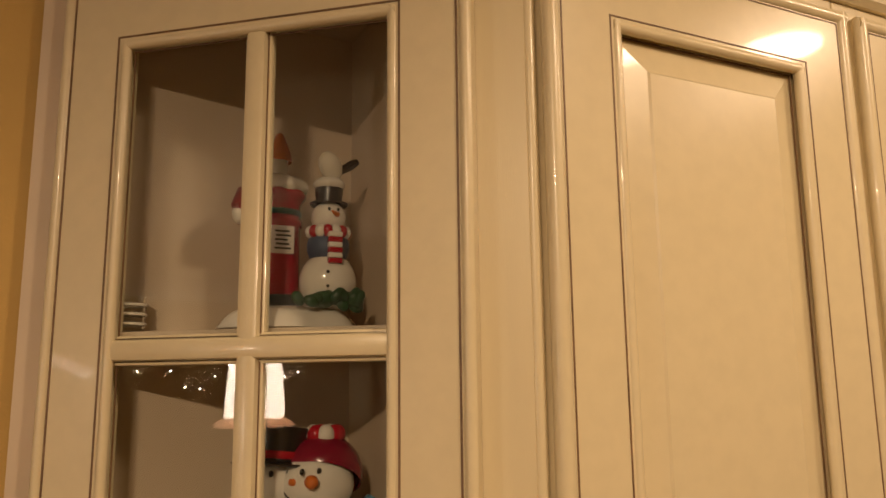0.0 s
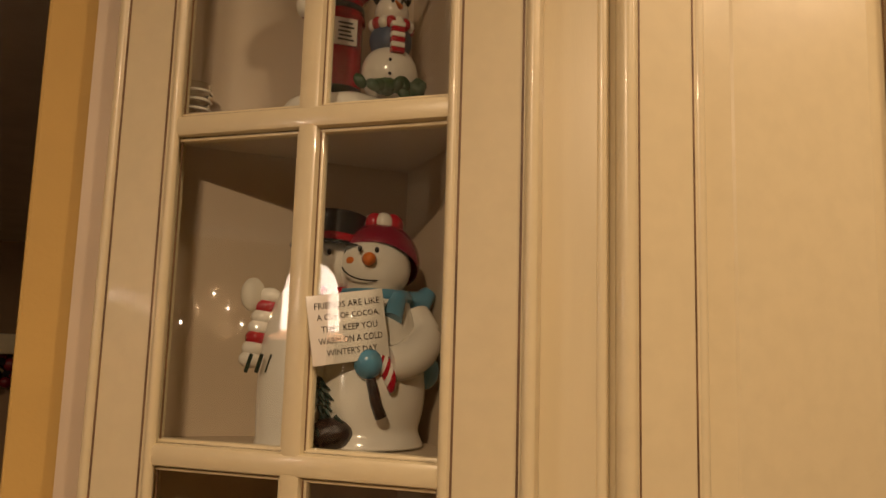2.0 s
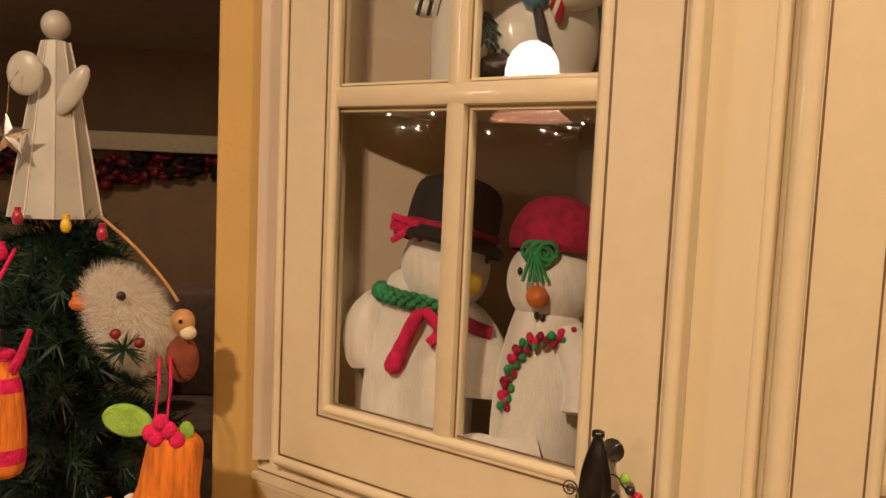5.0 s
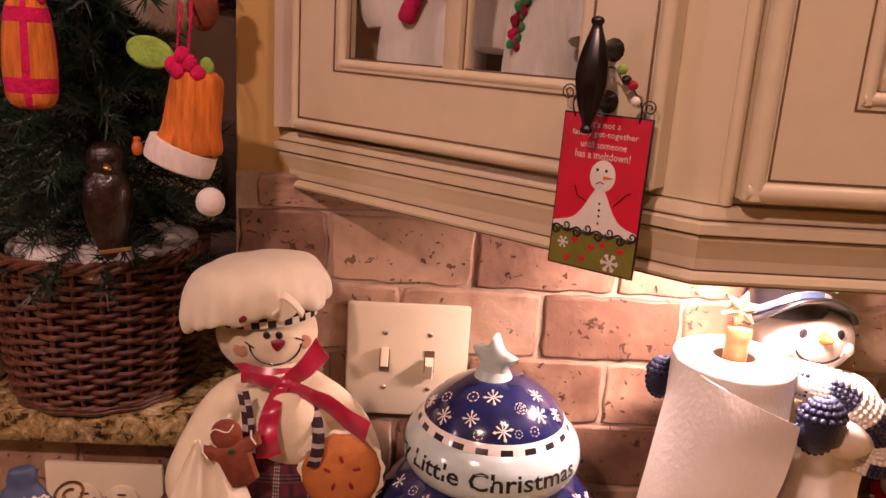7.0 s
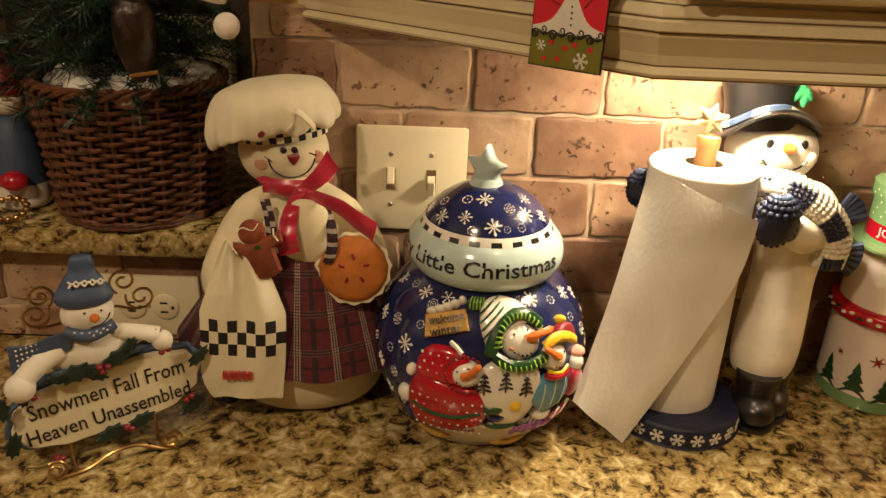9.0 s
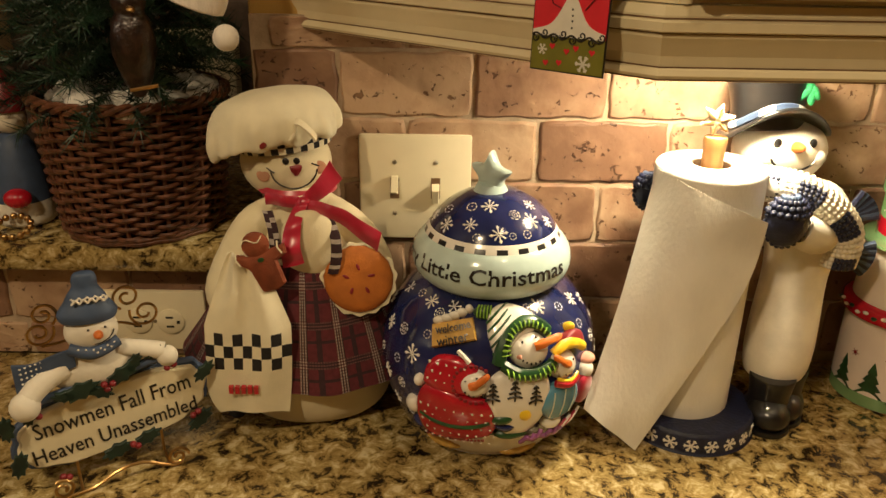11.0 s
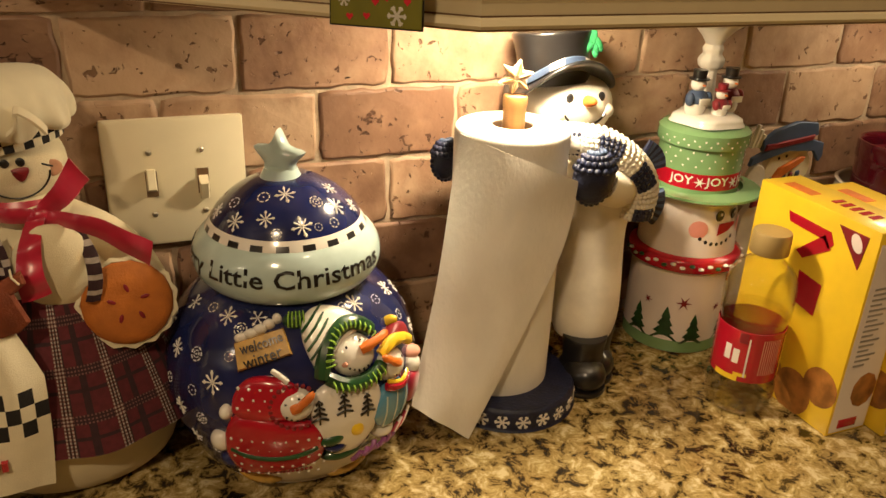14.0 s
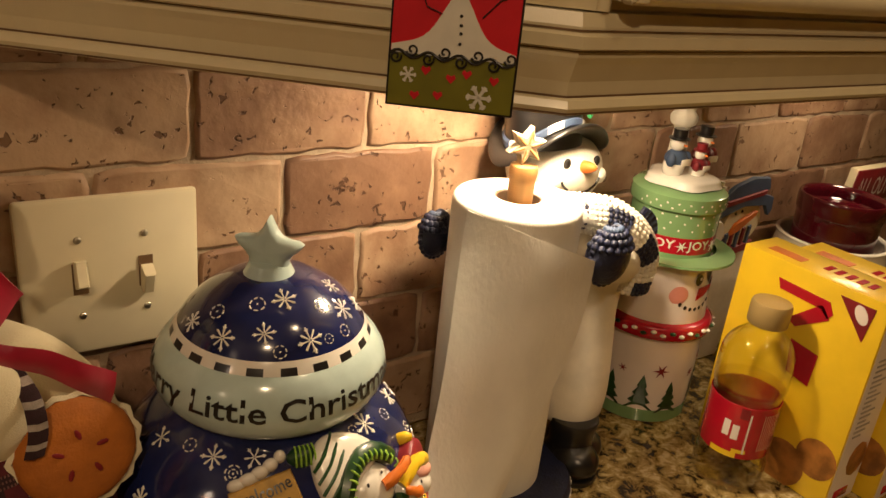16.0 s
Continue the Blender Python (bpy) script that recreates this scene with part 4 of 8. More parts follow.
    for dx in (0.0, 0.0125, 0.022):
        b.add(sphere((0.0085, 0.0035, 0.0052), 12, 8, (0.043 + dx, -0.1165 - dx * 0.62, 1.2145 + (0.0015 if dx else 0.0)), Matrix.Rotation(0.5 - 40 * dx, 4, "Y")), DARKRED)
    # sleeves
    b.add(tube(smooth_profile([(0.070, -0.104, 1.142), (0.050, -0.116, 1.128), (0.036, -0.134, 1.098), (0.029, -0.156, 1.068), (0.040, -0.182, 1.058)], 4), [0.015, 0.016, 0.017, 0.018, 0.019, 0.020, 0.021, 0.022, 0.023, 0.024, 0.025, 0.026, 0.026, 0.025, 0.024, 0.022, 0.018], 18), CLOTH)
    b.add(tube(smooth_profile([(0.120, -0.105, 1.142), (0.146, -0.108, 1.126), (0.166, -0.114, 1.102), (0.174, -0.126, 1.080), (0.166, -0.138, 1.072)], 4), 0.020, 16), CLOTH)
    # shirt front, straps
    b.add(sphere((0.030, 0.016, 0.036), 20, 12, (0.112, -0.160, 1.122)), CLOTH)
    for path in ([(0.128, -0.150, 1.152), (0.138, -0.168, 1.135), (0.140, -0.178, 1.115), (0.136, -0.180, 1.098)], [(0.070, -0.145, 1.152), (0.078, -0.165, 1.135), (0.080, -0.172, 1.110)]):
        pts = smooth_profile(path, 5)
        b.add(sheet([[(p[0] - 0.005, p[1], p[2]) for p in pts], [(p[0], p[1] - 0.002, p[2]) for p in pts], [(p[0] + 0.005, p[1], p[2]) for p in pts]], 0.002), lambda n: GREYW if n % 3 == 0 else DKBURG)
    # ribbon
    b.add(lathe([(0.034, 1.154), (0.041, 1.160), (0.036, 1.166)], 30, (hx + 0.012, hy - 0.012, 0)), SATIN)
    b.add(sphere((0.011, 0.008, 0.009), 14, 10, (0.107, -0.142, 1.158)), SATIN)

    def ribbon(path, w0, w1, twist=0.0):
        pts = smooth_profile(path, 5)
        n = len(pts)
        rows_ = []
        for k in (-1, -0.35, 0.35, 1):
            rows_.append([(p[0] + k * (w0 + (w1 - w0) * i / n) * math.cos(twist + 0.25), p[1] - 0.003 * (1 - k * k) + 0.002 * math.sin(i), p[2] + k * (w0 + (w1 - w0) * i / n) * math.sin(twist + 0.25)) for i, p in enumerate(pts)])
        b.add(sheet(rows_, 0.0012), SATIN)
    ribbon([(0.104, -0.150, 1.160), (0.099, -0.172, 1.146), (0.097, -0.184, 1.128), (0.099, -0.186, 1.108)], 0.007, 0.0110)
    ribbon([(0.112, -0.150, 1.160), (0.136, -0.170, 1.160), (0.160, -0.178, 1.148), (0.182, -0.176, 1.130)], 0.005, 0.0105, 1.1)
    ribbon([(0.108, -0.144, 1.162), (0.124, -0.142, 1.176), (0.138, -0.130, 1.192)], 0.006, 0.0115, 1.9)
    ribbon([(0.104, -0.146, 1.160), (0.085, -0.140, 1.162), (0.066, -0.128, 1.160)], 0.006, 0.006, 1.3)
    # gingerbread figure, held on the arm
    gy = -0.198
    g2 = [(0.005 * math.cos(t) * 2.6, 0.013 * math.sin(t)) for t in [2 * math.pi * i / 20 for i in range(20)]]
    gm = Matrix.Translation((0.066, gy, 1.134)) @ Euler((radians(84), 0, radians(8))).to_matrix().to_4x4() @ Matrix.Rotation(radians(18), 4, "Z")
    b.add(prism(g2, 0, 0.008, 0.003, gm), GINGER)
    b.add(prism([(-0.011, -0.004), (-0.022, 0.001), (-0.024, -0.007), (-0.014, -0.016), (-0.013, -0.034), (-0.010, -0.042), (0.004, -0.044), (0.014, -0.040), (0.014, -0.016), (0.025, -0.012), (0.026, -0.003), (0.011, -0.004)], 0, 0.009, 0.003, gm @ Matrix.Translation((0, -0.004, 0))), GINGER)
    for x in (-0.020, 0.021):
        b.add(placed(tube([(x, -0.001, 0.0092), (x - 0.002, -0.007, 0.0094), (x, -0.014, 0.0092)], 0.0009, 5), gm), LINEN)
    b.add(placed(sphere((0.0035, 0.0025, 0.001), 8, 5, (0.0, -0.014, 0.0095)), gm), GREEN)
    b.add(placed(tube([(-0.012 + 0.003 * i, 0.006 + 0.003 * math.sin(i), 0.0085) for i in range(8)], 0.0007, 5), gm), LINEN)
    # pie
    pm = Matrix.Translation((0.160, -0.166, 1.087)) @ Matrix.Scale(1.10, 4) @ Euler((radians(74), 0, radians(6))).to_matrix().to_4x4()
    b.add(lathe(smooth_profile([(0.0, 0.012), (0.018, 0.0115), (0.028, 0.008), (0.0315, 0.002), (0.031, -0.004), (0.024, -0.012), (0, -0.013)], 3), 36, (0, 0, 0), pm), PIE)
    b.add(lathe([(0.030, -0.007), (0.0335, -0.003), (0.0345, 0.0015), (0.0315, 0.0025), (0.029, -0.004)], 60, (0, 0, 0), pm, wob=lambda a, i: 1 + 0.035 * math.sin(15 * a)), LINEN)
    for k in range(5):
        a = radians(20 + 72 * k)
        b.add(placed(sphere((0.0036, 0.0016, 0.0008), 8, 5, (0, 0, 0), Matrix.Rotation(a + (0.3 if k % 2 else -0.2), 4, "Z")), pm @ Matrix.Translation((0.012 * math.cos(a), 0.012 * math.sin(a), 0.0122))), DARKRED)
    # towel over the arm
    rows_ = []
    n = 26
    for j in range(19):
        v = j / 18 * 2 - 1
        col = []
        for i in range(n + 1):
            t = i / n
            z = 1.124 - 0.170 * t
            w = 0.014 + 0.028 * min(1, t / 0.42) ** 0.9
            if t > 0.78:
                w *= math.sqrt(max(0.05, 1 - ((t - 0.78) / 0.30) ** 2)) if v < 0 else 1 - 0.06 * (t - 0.78)
            x = 0.052 - 0.004 * t + v * w + 0.004 * math.sin(3 * t)
            y = -0.202 - 0.018 * math.sin(min(t * 2.2, 1.57)) + 0.008 * v * v + 0.0055 * math.sin(v * 8 + 1) * max(0, 1 - t * 1.5) + 0.002 * math.sin(v * 5 + t * 4)
            col.append((x, y, z + (0.004 * (1 - v * v) if t > 0.9 else 0)))
        rows_.append(col)

    def ctone(k):
        per = 18 * n
        if k >= 2 * per:
            return LINEN
        j, i = divmod(k % per, n)
        if 12 <= i <= 17:
            return BLACK_CLOTH if ((i - 12) // 2 + j // 2) % 2 else LINEN
        return LINEN
    b.add(sheet(rows_, 0.0016), ctone)
    for k in range(5):
        x0 = 0.0335 + 0.0062 * k
        b.add(block((x0, -0.2268, 0.9825), (x0 + 0.0044, -0.2218, 0.9905)), RED, False)
    b.add(sphere((0.010, 0.010, 0.010), 16, 10, (0.024, -0.158, 0.9255)), BLACK_CLOTH)
    b.v = [(x, -0.084 + (y + 0.102) * 0.82, z) for x, y, z in b.v]
    return doll("chef_snowman_doll", b, (cx, -0.084, CT), "stuffed chef snowman doll with plaid skirt, pie and towel", "doll")


chef()


# ---------------------------------------------------------------- cookie jar with painted relief
def cookie_jar():
    at = (0.2935, -0.1140, CT)
    jar = thing("cookie_jar", "navy ceramic cookie jar with snowflakes and snowmen in relief", "cookie jar", at)
    body = smooth_profile([(0.0, 0.0005), (0.070, 0.0005), (0.079, 0.004), (0.091, 0.018), (0.104, 0.045), (0.1115, 0.075), (0.1125, 0.095), (0.108, 0.120), (0.098, 0.142), (0.085, 0.158), (0.072, 0.168), (0.066, 0.172)], 4)

    def tone(n):
        i, j = divmod(n, 96)
        z = body[i][1]
        a = 360 * j / 96
        front = 180 < a < 360
        lim = 0.016 + 0.010 * math.sin(radians(a * 3)) + (0.016 if 235 < a < 330 else 0)
        return WHITE if z < lim and front else NAVY
    pot = part("pot", Build().add(lathe(body, 96), tone), None, jar)
    lid_prof = smooth_profile([(0.062, 0.172), (0.070, 0.174), (0.0775, 0.182), (0.0805, 0.193), (0.0785, 0.205), (0.073, 0.214), (0.068, 0.219)], 4)
    lid = part("lid", Build().add(lathe(lid_prof, 72), AQUA), None, jar, "pale aqua lid band with lettering")
    strip_prof = [(0.068, 0.219), (0.0655, 0.2235), (0.063, 0.227)]
    part("chequered_edge", Build().add(lathe(strip_prof, 80), lambda n: BLACK if (n % 80) % 4 < 2 and n // 80 == 0 else WHITE), None, lid)
    dome_prof = smooth_profile([(0.063, 0.227), (0.057, 0.236), (0.047, 0.246), (0.034, 0.2545), (0.022, 0.260), (0.0, 0.263)], 5)
    dome = part("dome", Build().add(lathe(dome_prof, 64), NAVY), None, lid, "navy dome with white snowflakes")
    star = []
    for k in range(10):
        a = math.pi / 2 + math.pi * k / 5
        r = 0.0255 if k % 2 == 0 else 0.0145
        star.append((r * math.cos(a), r * math.sin(a)))
    star = smooth_profile([*star, star[0]], 3)[:-1]
    kb = Build()
    km = Matrix.Translation((-0.003, 0.0, 0.2755)) @ Euler((radians(90), 0, radians(-44))).to_matrix().to_4x4()
    for half in (km, km @ Matrix.Rotation(math.pi, 4, "Y")):
        vs, fs = [], []
        for sc, h in ((1.0, 0.0), (0.97, 0.0030), (0.90, 0.0052), (0.78, 0.0068), (0.45, 0.0080), (0.0, 0.0084)):
            vs += [half @ Vector((x * sc, y * sc, h)) for x, y in star]
        m_ = len(star)
        for i in range(5):
            for j in range(m_):
                fs.append([i * m_ + j, i * m_ + (j + 1) % m_, (i + 1) * m_ + (j + 1) % m_, (i + 1) * m_ + j])
        kb.add((vs, fs), AQUA)
    kb.add(lathe([(0.019, 0.2575), (0.0165, 0.262), (0.0135, 0.268), (0, 0.272)], 24, (-0.003, 0, 0)), AQUA)
    part("star_knob", kb, None, lid, "pale aqua star knob")

    def surface(prof):
        run_ = [0.0]
        for p, q in zip(prof, prof[1:]):
            run_.append(run_[-1] + math.hypot(q[0] - p[0], q[1] - p[1]))

        def at_z(z):
            for i in range(len(prof) - 1):
                a, c = sorted((prof[i][1], prof[i + 1][1]))
                if a <= z <= c and c - a > 1e-9:
                    return run_[i] + (run_[i + 1] - run_[i]) * abs(z - prof[i][1]) / (c - a)
            return run_[-1]

        def f(theta, s, lift):
            s = min(max(s, 0.0005), run_[-1] - 0.0005)
            for i in range(len(prof) - 1):
                if run_[i] <= s <= run_[i + 1]:
                    k = (s - run_[i]) / max(1e-9, run_[i + 1] - run_[i])
                    r = prof[i][0] + k * (prof[i + 1][0] - prof[i][0])
                    z = prof[i][1] + k * (prof[i + 1][1] - prof[i][1])
                    t = Vector((prof[i + 1][0] - prof[i][0], prof[i + 1][1] - prof[i][1])).normalized()
                    return Vector(((r + lift * t.y) * math.cos(theta), (r + lift * t.y) * math.sin(theta), z - lift * t.x)), r
        return f, at_z

    fb, zb = surface(body)
    fd, zd = surface(dome_prof)
    fl, zl = surface(lid_prof)

    def wrap(vf, f, theta, s0, lift=0.0006, depth=1.0, turn=0.0):
        vs = []
        _, r0 = f(theta, s0, 0)
        c, sn = math.cos(turn), math.sin(turn)
        for v in vf[0]:
            x, y = c * v[0] - sn * v[1], sn * v[0] + c * v[1]
            p, _ = f(theta + x / max(r0, 0.01), s0 + y, lift + v[2] * depth)
            vs.append(p)
        return vs, vf[1]

    def snowflake(parent, f, theta, s0, r, arms, kind):
        b = Build()
        if kind == 0:
            for k in range(arms):
                a = 2 * math.pi * k / arms + 0.2
                c, sn = math.cos(a), math.sin(a)
                q = r * (1.0 if k % 2 == 0 else 0.82)
                b.add(wrap(tube([Vector((c * q * t, sn * q * t, 0)) for t in (0.08, 0.5, 0.8, 1.0)], [r * 0.05, r * 0.07, r * 0.10, r * 0.07], 5), f, theta, s0, 0.0002), WHITE)
                if k % 2 == 0 and r > 0.007:
                    for sg in (-0.55, 0.55):
                        b.add(wrap(tube([Vector((c * q * 0.62, sn * q * 0.62, 0)), Vector((c * q * 0.62 + 0.26 * r * math.cos(a + sg), sn * q * 0.62 + 0.26 * r * math.sin(a + sg), 0))], r * 0.06, 5), f, theta, s0, 0.0002), WHITE)
        else:
            for k in range(7):
                a = math.pi * 2 * k / 7
                ring = [(r * 0.8 * math.cos(a + t * 0.28), r * 0.8 * math.sin(a + t * 0.28), 0) for t in (0, 1, 2)]
                b.add(wrap(tube([Vector(p) for p in ring], r * 0.08, 5), f, theta, s0, 0.0002), WHITE)
                if r > 0.006 and k < 5:
                    a = math.pi * 2 * k / 5
                    ring = [(r * 0.42 * math.cos(a + t * 0.4), r * 0.42 * math.sin(a + t * 0.4), 0) for t in (0, 1, 2)]
                    b.add(wrap(tube([Vector(p) for p in ring], r * 0.07, 5), f, theta, s0, 0.0002), WHITE)
            b.add(wrap(sphere((r * 0.12, r * 0.12, 0.0004), 8, 4), f, theta, s0, 0.0003), WHITE)
        part("snowflake", b, None, parent)

    spots = [(-170, .160, .0080, 0), (-153, .164, .0055, 1), (-139, .163, .0085, 0), (-128, .158, .0065, 1), (-130, .140, .0050, 1), (-163, .129, .0085, 0), (-148, .134, .0070, 1), (-136, .118, .0100, 0), (-147, .105, .0055, 1), (-156, .082, .0085, 0), (-142, .082, .0065, 1), (-166, .100, .0055, 1), (-150, .055, .0075, 0), (-138, .050, .0055, 1), (-172, .060, .0080, 0), (-75, .163, .0050, 1), (-57, .165, .0095, 0), (-66, .166, .0045, 1), (-40, .160, .0055, 1), (-22, .158, .0090, 0), (-30, .140, .0055, 1), (-8, .150, .0080, 0), (-20, .120, .0080, 1), (-10, .098, .0085, 0), (-24, .085, .0055, 1), (-5, .130, .0050, 1), (-182, .140, .0080, 0), (-184, .1, .007, 1), (-120, .165, .0075, 0), (2, .115, .008, 0)]
    for a, z, r, kind in spots:
        snowflake(pot, fb, radians(a), zb(z), r, 8 if r > 0.008 else 6, kind)
    for a, z, r, kind in ((-145, .236, .0085, 0), (-118, .241, .0075, 0), (-88, .236, .009, 0), (-66, .249, .0065, 1), (-48, .243, .0095, 0), (-100, .255, .0085, 0), (-128, .253, .006, 1), (-25, .237, .0075, 0), (-60, .234, .005, 1), (-160, .246, .006, 1), (-108, .232, .005, 1), (-75, .234, .004, 1), (-30, .252, .0075, 0), (-175, .236, .0075, 0)):
        snowflake(dome, fd, radians(a), zd(z), r, 8, kind)
    tb = Build()
    tb.add(wrap(lettering("Merry Little Christmas", 0.0200, 0.232, 0.0004, 0.014), fl, radians(-118), zl(0.1985), 0.0004), BLACK, False)
    part("lettering", tb, None, lid, "black hand-painted lettering")

    def local(a0, z0, pts):
        """Angle and height on the pot to flat coordinates about a centre."""
        _, r0 = fb(radians(a0), zb(z0), 0)
        return [(radians(p[0] - a0) * r0, zb(p[1]) - zb(z0), *p[2:]) for p in pts]

    def oval(name, material, a, z, rx, ry, h, turn=0.0, seg=24, label=""):
        return part(name, wrap(sphere((rx, ry, h), seg, 12), fb, radians(a), zb(z), 0.0, 1.0, radians(turn)), material, pot, label)

    def swell(name, material, outline, h, label=""):
        """Rounded relief over an outline of angle and height."""
        a0, z0 = sum(p[0] for p in outline) / len(outline), sum(p[1] for p in outline) / len(outline)
        flat = local(a0, z0, outline)
        flat = smooth_profile([*flat, flat[0]], 4)[:-1]
        n = len(flat)
        vs, fs = [], []
        steps = ((1.0, -0.1), (0.985, 0.35), (0.94, 0.62), (0.86, 0.80), (0.72, 0.92), (0.5, 0.98), (0.25, 1.0), (0.02, 1.0))
        for sc, k in steps:
            vs += [Vector((x * sc, y * sc, k * h)) for x, y in flat]
        for i in range(len(steps) - 1):
            for j in range(n):
                fs.append([i * n + j, i * n + (j + 1) % n, (i + 1) * n + (j + 1) % n, (i + 1) * n + j])
        fs.append([(len(steps) - 1) * n + j for j in range(n)])
        return part(name, wrap((vs, fs), fb, radians(a0), zb(z0), 0.0), material, pot, label)

    def cord(name, material, pts, r, b=None):
        """Raised line through points of angle, height and lift."""
        a0, z0 = pts[0][0], pts[0][1]
        geo = wrap(tube([Vector(p) for p in smooth_profile(local(a0, z0, pts), 4)], r, 8), fb, radians(a0), zb(z0), 0.0)
        if b is not None:
            b.add(geo, material)
            return None
        return part(name, geo, material, pot)

    def dots(name, material, spots_, r, lift):
        b = Build()
        for a, z in spots_:
            b.add(wrap(sphere((r, r, r * 0.6), 6, 4), fb, radians(a), zb(z), lift), material)
        ob = part(name, b, None, pot)
        ob["kind"] = "stuff"

    # snowman in a red hooded coat
    swell("red_coat", RED, [(-131, .062), (-130, .047), (-125.6, .035), (-115, .036), (-104.7, .040), (-95, .046), (-89.2, .053), (-88, .070), (-90, .086), (-97, .093), (-106, .096), (-116, .100), (-124, .098), (-129, .082)], .0095)
    swell("red_hood", RED, [(-126, .100), (-125, .114), (-121.5, .125), (-116, .1295), (-108, .1295), (-101, .125), (-96.5, .116), (-96, .104), (-101, .096), (-113, .094), (-121, .095)], .0085)
    oval("face", WHITE, -100, .1075, .0150, .0140, .0118)
    cord("carrot_nose", ORANGE, [(-101, .1075, .0115), (-98, .111, .0135), (-93, .1195, .0140)], [.0036] * 4 + [.0030] * 4 + [.0010])
    dots("face_dots", BLACK, [(-103.5, .1115), (-98.5, .1150), (-103.2, .1015), (-101.5, .0995), (-99.4, .0985), (-97.2, .0990), (-95.4, .1010)], .0010, .0108)
    dots("hood_stitches", DARKRED, [(-100 + math.degrees(0.0178 * math.cos(t) / 0.108), .1075 + 0.0165 * math.sin(t)) for t in [radians(55 + 15 * k) for k in range(17)]], .0020, .0080)
    oval("mitten", WHITE, -133, .066, .0095, .0105, .0085)
    oval("pompom", WHITE, -128.5, .0975, .0055, .0065, .0075)
    oval("navy_boot", NAVY, -130.5, .045, .011, .008, .0080)
    cord("green_belt", GREEN, [(-126, .0675, .0075), (-118, .0635, .0094), (-108, .0625, .0096), (-99, .0655, .0095), (-92, .070, .0080)], .0021)
    dots("coat_stitches", WHITE, [(-125 + (k % 9) * 4.2 + (k // 9 % 2) * 2.0, .043 + (k // 9) * .0092) for k in range(45)], .0013, .0088)
    dots("hood_dots", WHITE, [(-122 + (k % 5) * 4.4 + (k // 5 % 2) * 2.0, .106 + (k // 5) * .0075) for k in range(15) if not (k // 5 < 2 and k % 5 > 2)], .0014, .0078)
    dots("hem_stitches", DARKRED, [(-125 + k * 1.9, .0385 + .0004 * k) for k in range(17)], .0017, .0070)
    # tall snowman in a green striped cap
    swell("white_body", WHITE, [(-94, .100), (-92, .114), (-86, .121), (-76, .121), (-66, .117), (-62, .100), (-63, .078), (-68, .058), (-76, .046), (-84, .050), (-89, .066), (-93, .084)], .0080)
    oval("head", WHITE, -72, .1365, .0195, .0175, .0120)
    swell("striped_cap", WHITE, [(-95, .164), (-88, .1685), (-79, .1690), (-69, .165), (-62, .156), (-66, .150), (-76, .146), (-83, .138), (-88, .128), (-92, .138), (-95, .152)], .0095)
    for k in range(5):
        t = k / 4
        cord("cap_stripe", GREEN, [(-95.5 + 4 * t, .156 - .022 * t, .0070), (-90 + 5.5 * t, .1615 - .0165 * t, .0102), (-84.5 + 9 * t, .1665 - .0105 * t, .0080), (-81 + 13 * t, .1690 - .0090 * t, .0040)], .0011)
    cord("cap_cuff", GREEN, [(-88.5, .1265, .0055), (-87, .139, .0075), (-82, .150, .0085), (-74, .1555, .0085), (-66, .1535, .0080), (-60.5, .1475, .0060)], .0064)
    cord("green_scarf", GREEN, [(-86.5, .1255, .0060), (-80, .1190, .0085), (-72, .1170, .0090), (-64, .1195, .0070), (-61, .1225, .0060)], .0054)
    ribs = Build()
    for k in range(15):
        t = math.pi * (1.06 - 0.066 * k)
        c, q = -73.5, .1370
        cord("", LIME, [(c + 10.2 * math.cos(t), q + .0150 * math.sin(t), .0135), (c + 12.0 * math.cos(t), q + .0178 * math.sin(t), .0152), (c + 14.0 * math.cos(t), q + .0206 * math.sin(t), .0120)], .0007, ribs)
    for k in range(10):
        cord("", LIME, [(-85 + 2.4 * k, .1232 - .0032 * math.sin(k * .34) , .0115), (-84.6 + 2.4 * k, .1192 - .0035 * math.sin(k * .34), .0145), (-84.2 + 2.4 * k, .1155 - .0035 * math.sin(k * .34), .0120)], .0007, ribs)
    part("wool_ribs", ribs, None, pot)["kind"] = "stuff"
    oval("cap_pompom", GREEN, -97.5, .1640, .0105, .0070, .0085)
    for k in range(5):
        cord("pompom_thread", LIME, [(-101.7 + 2.1 * k, .1595, .0050), (-101.7 + 2.1 * k, .1635, .0088), (-101.3 + 2.1 * k, .1672, .0050)], .0007)
    cord("carrot_nose", ORANGE, [(-71, .1385, .0120), (-65, .1400, .0155), (-56, .1420, .0150)], [.0036] * 4 + [.0032] * 4 + [.0010])
    dots("face_dots", BLACK, [(-77, .1425), (-69.5, .1445), (-77.5, .1290), (-75.6, .1270), (-73.6, .1258), (-71.4, .1255), (-69.2, .1265)], .0011, .0110)
    oval("cheek", PINK, -78.5, .1320, .0034, .0032, .0112)
    for a, z in ((-91, .100), (-81.1, .1020), (-71.2, .0955)):
        tw = Build()
        cord("", BLACK, [(a, z - .009, .0082), (a, z, .0088), (a, z + .011, .0082)], .0008, tw)
        for q in range(4):
            w = 3.3 - 0.7 * q
            cord("", BLACK, [(a - w, z - .006 + .0045 * q, .0080), (a, z - .0035 + .0045 * q, .0090), (a + w, z - .006 + .0045 * q, .0080)], .0010, tw)
        part("painted_tree", tw, None, pot)
    oval("green_cuff", GREEN, -86, .0725, .0125, .0070, .0110, 8)
    oval("navy_mitten", NAVY, -84, .0630, .0110, .0065, .0105)
    oval("green_hem", GREEN, -80, .0505, .0190, .0055, .0090, 4)
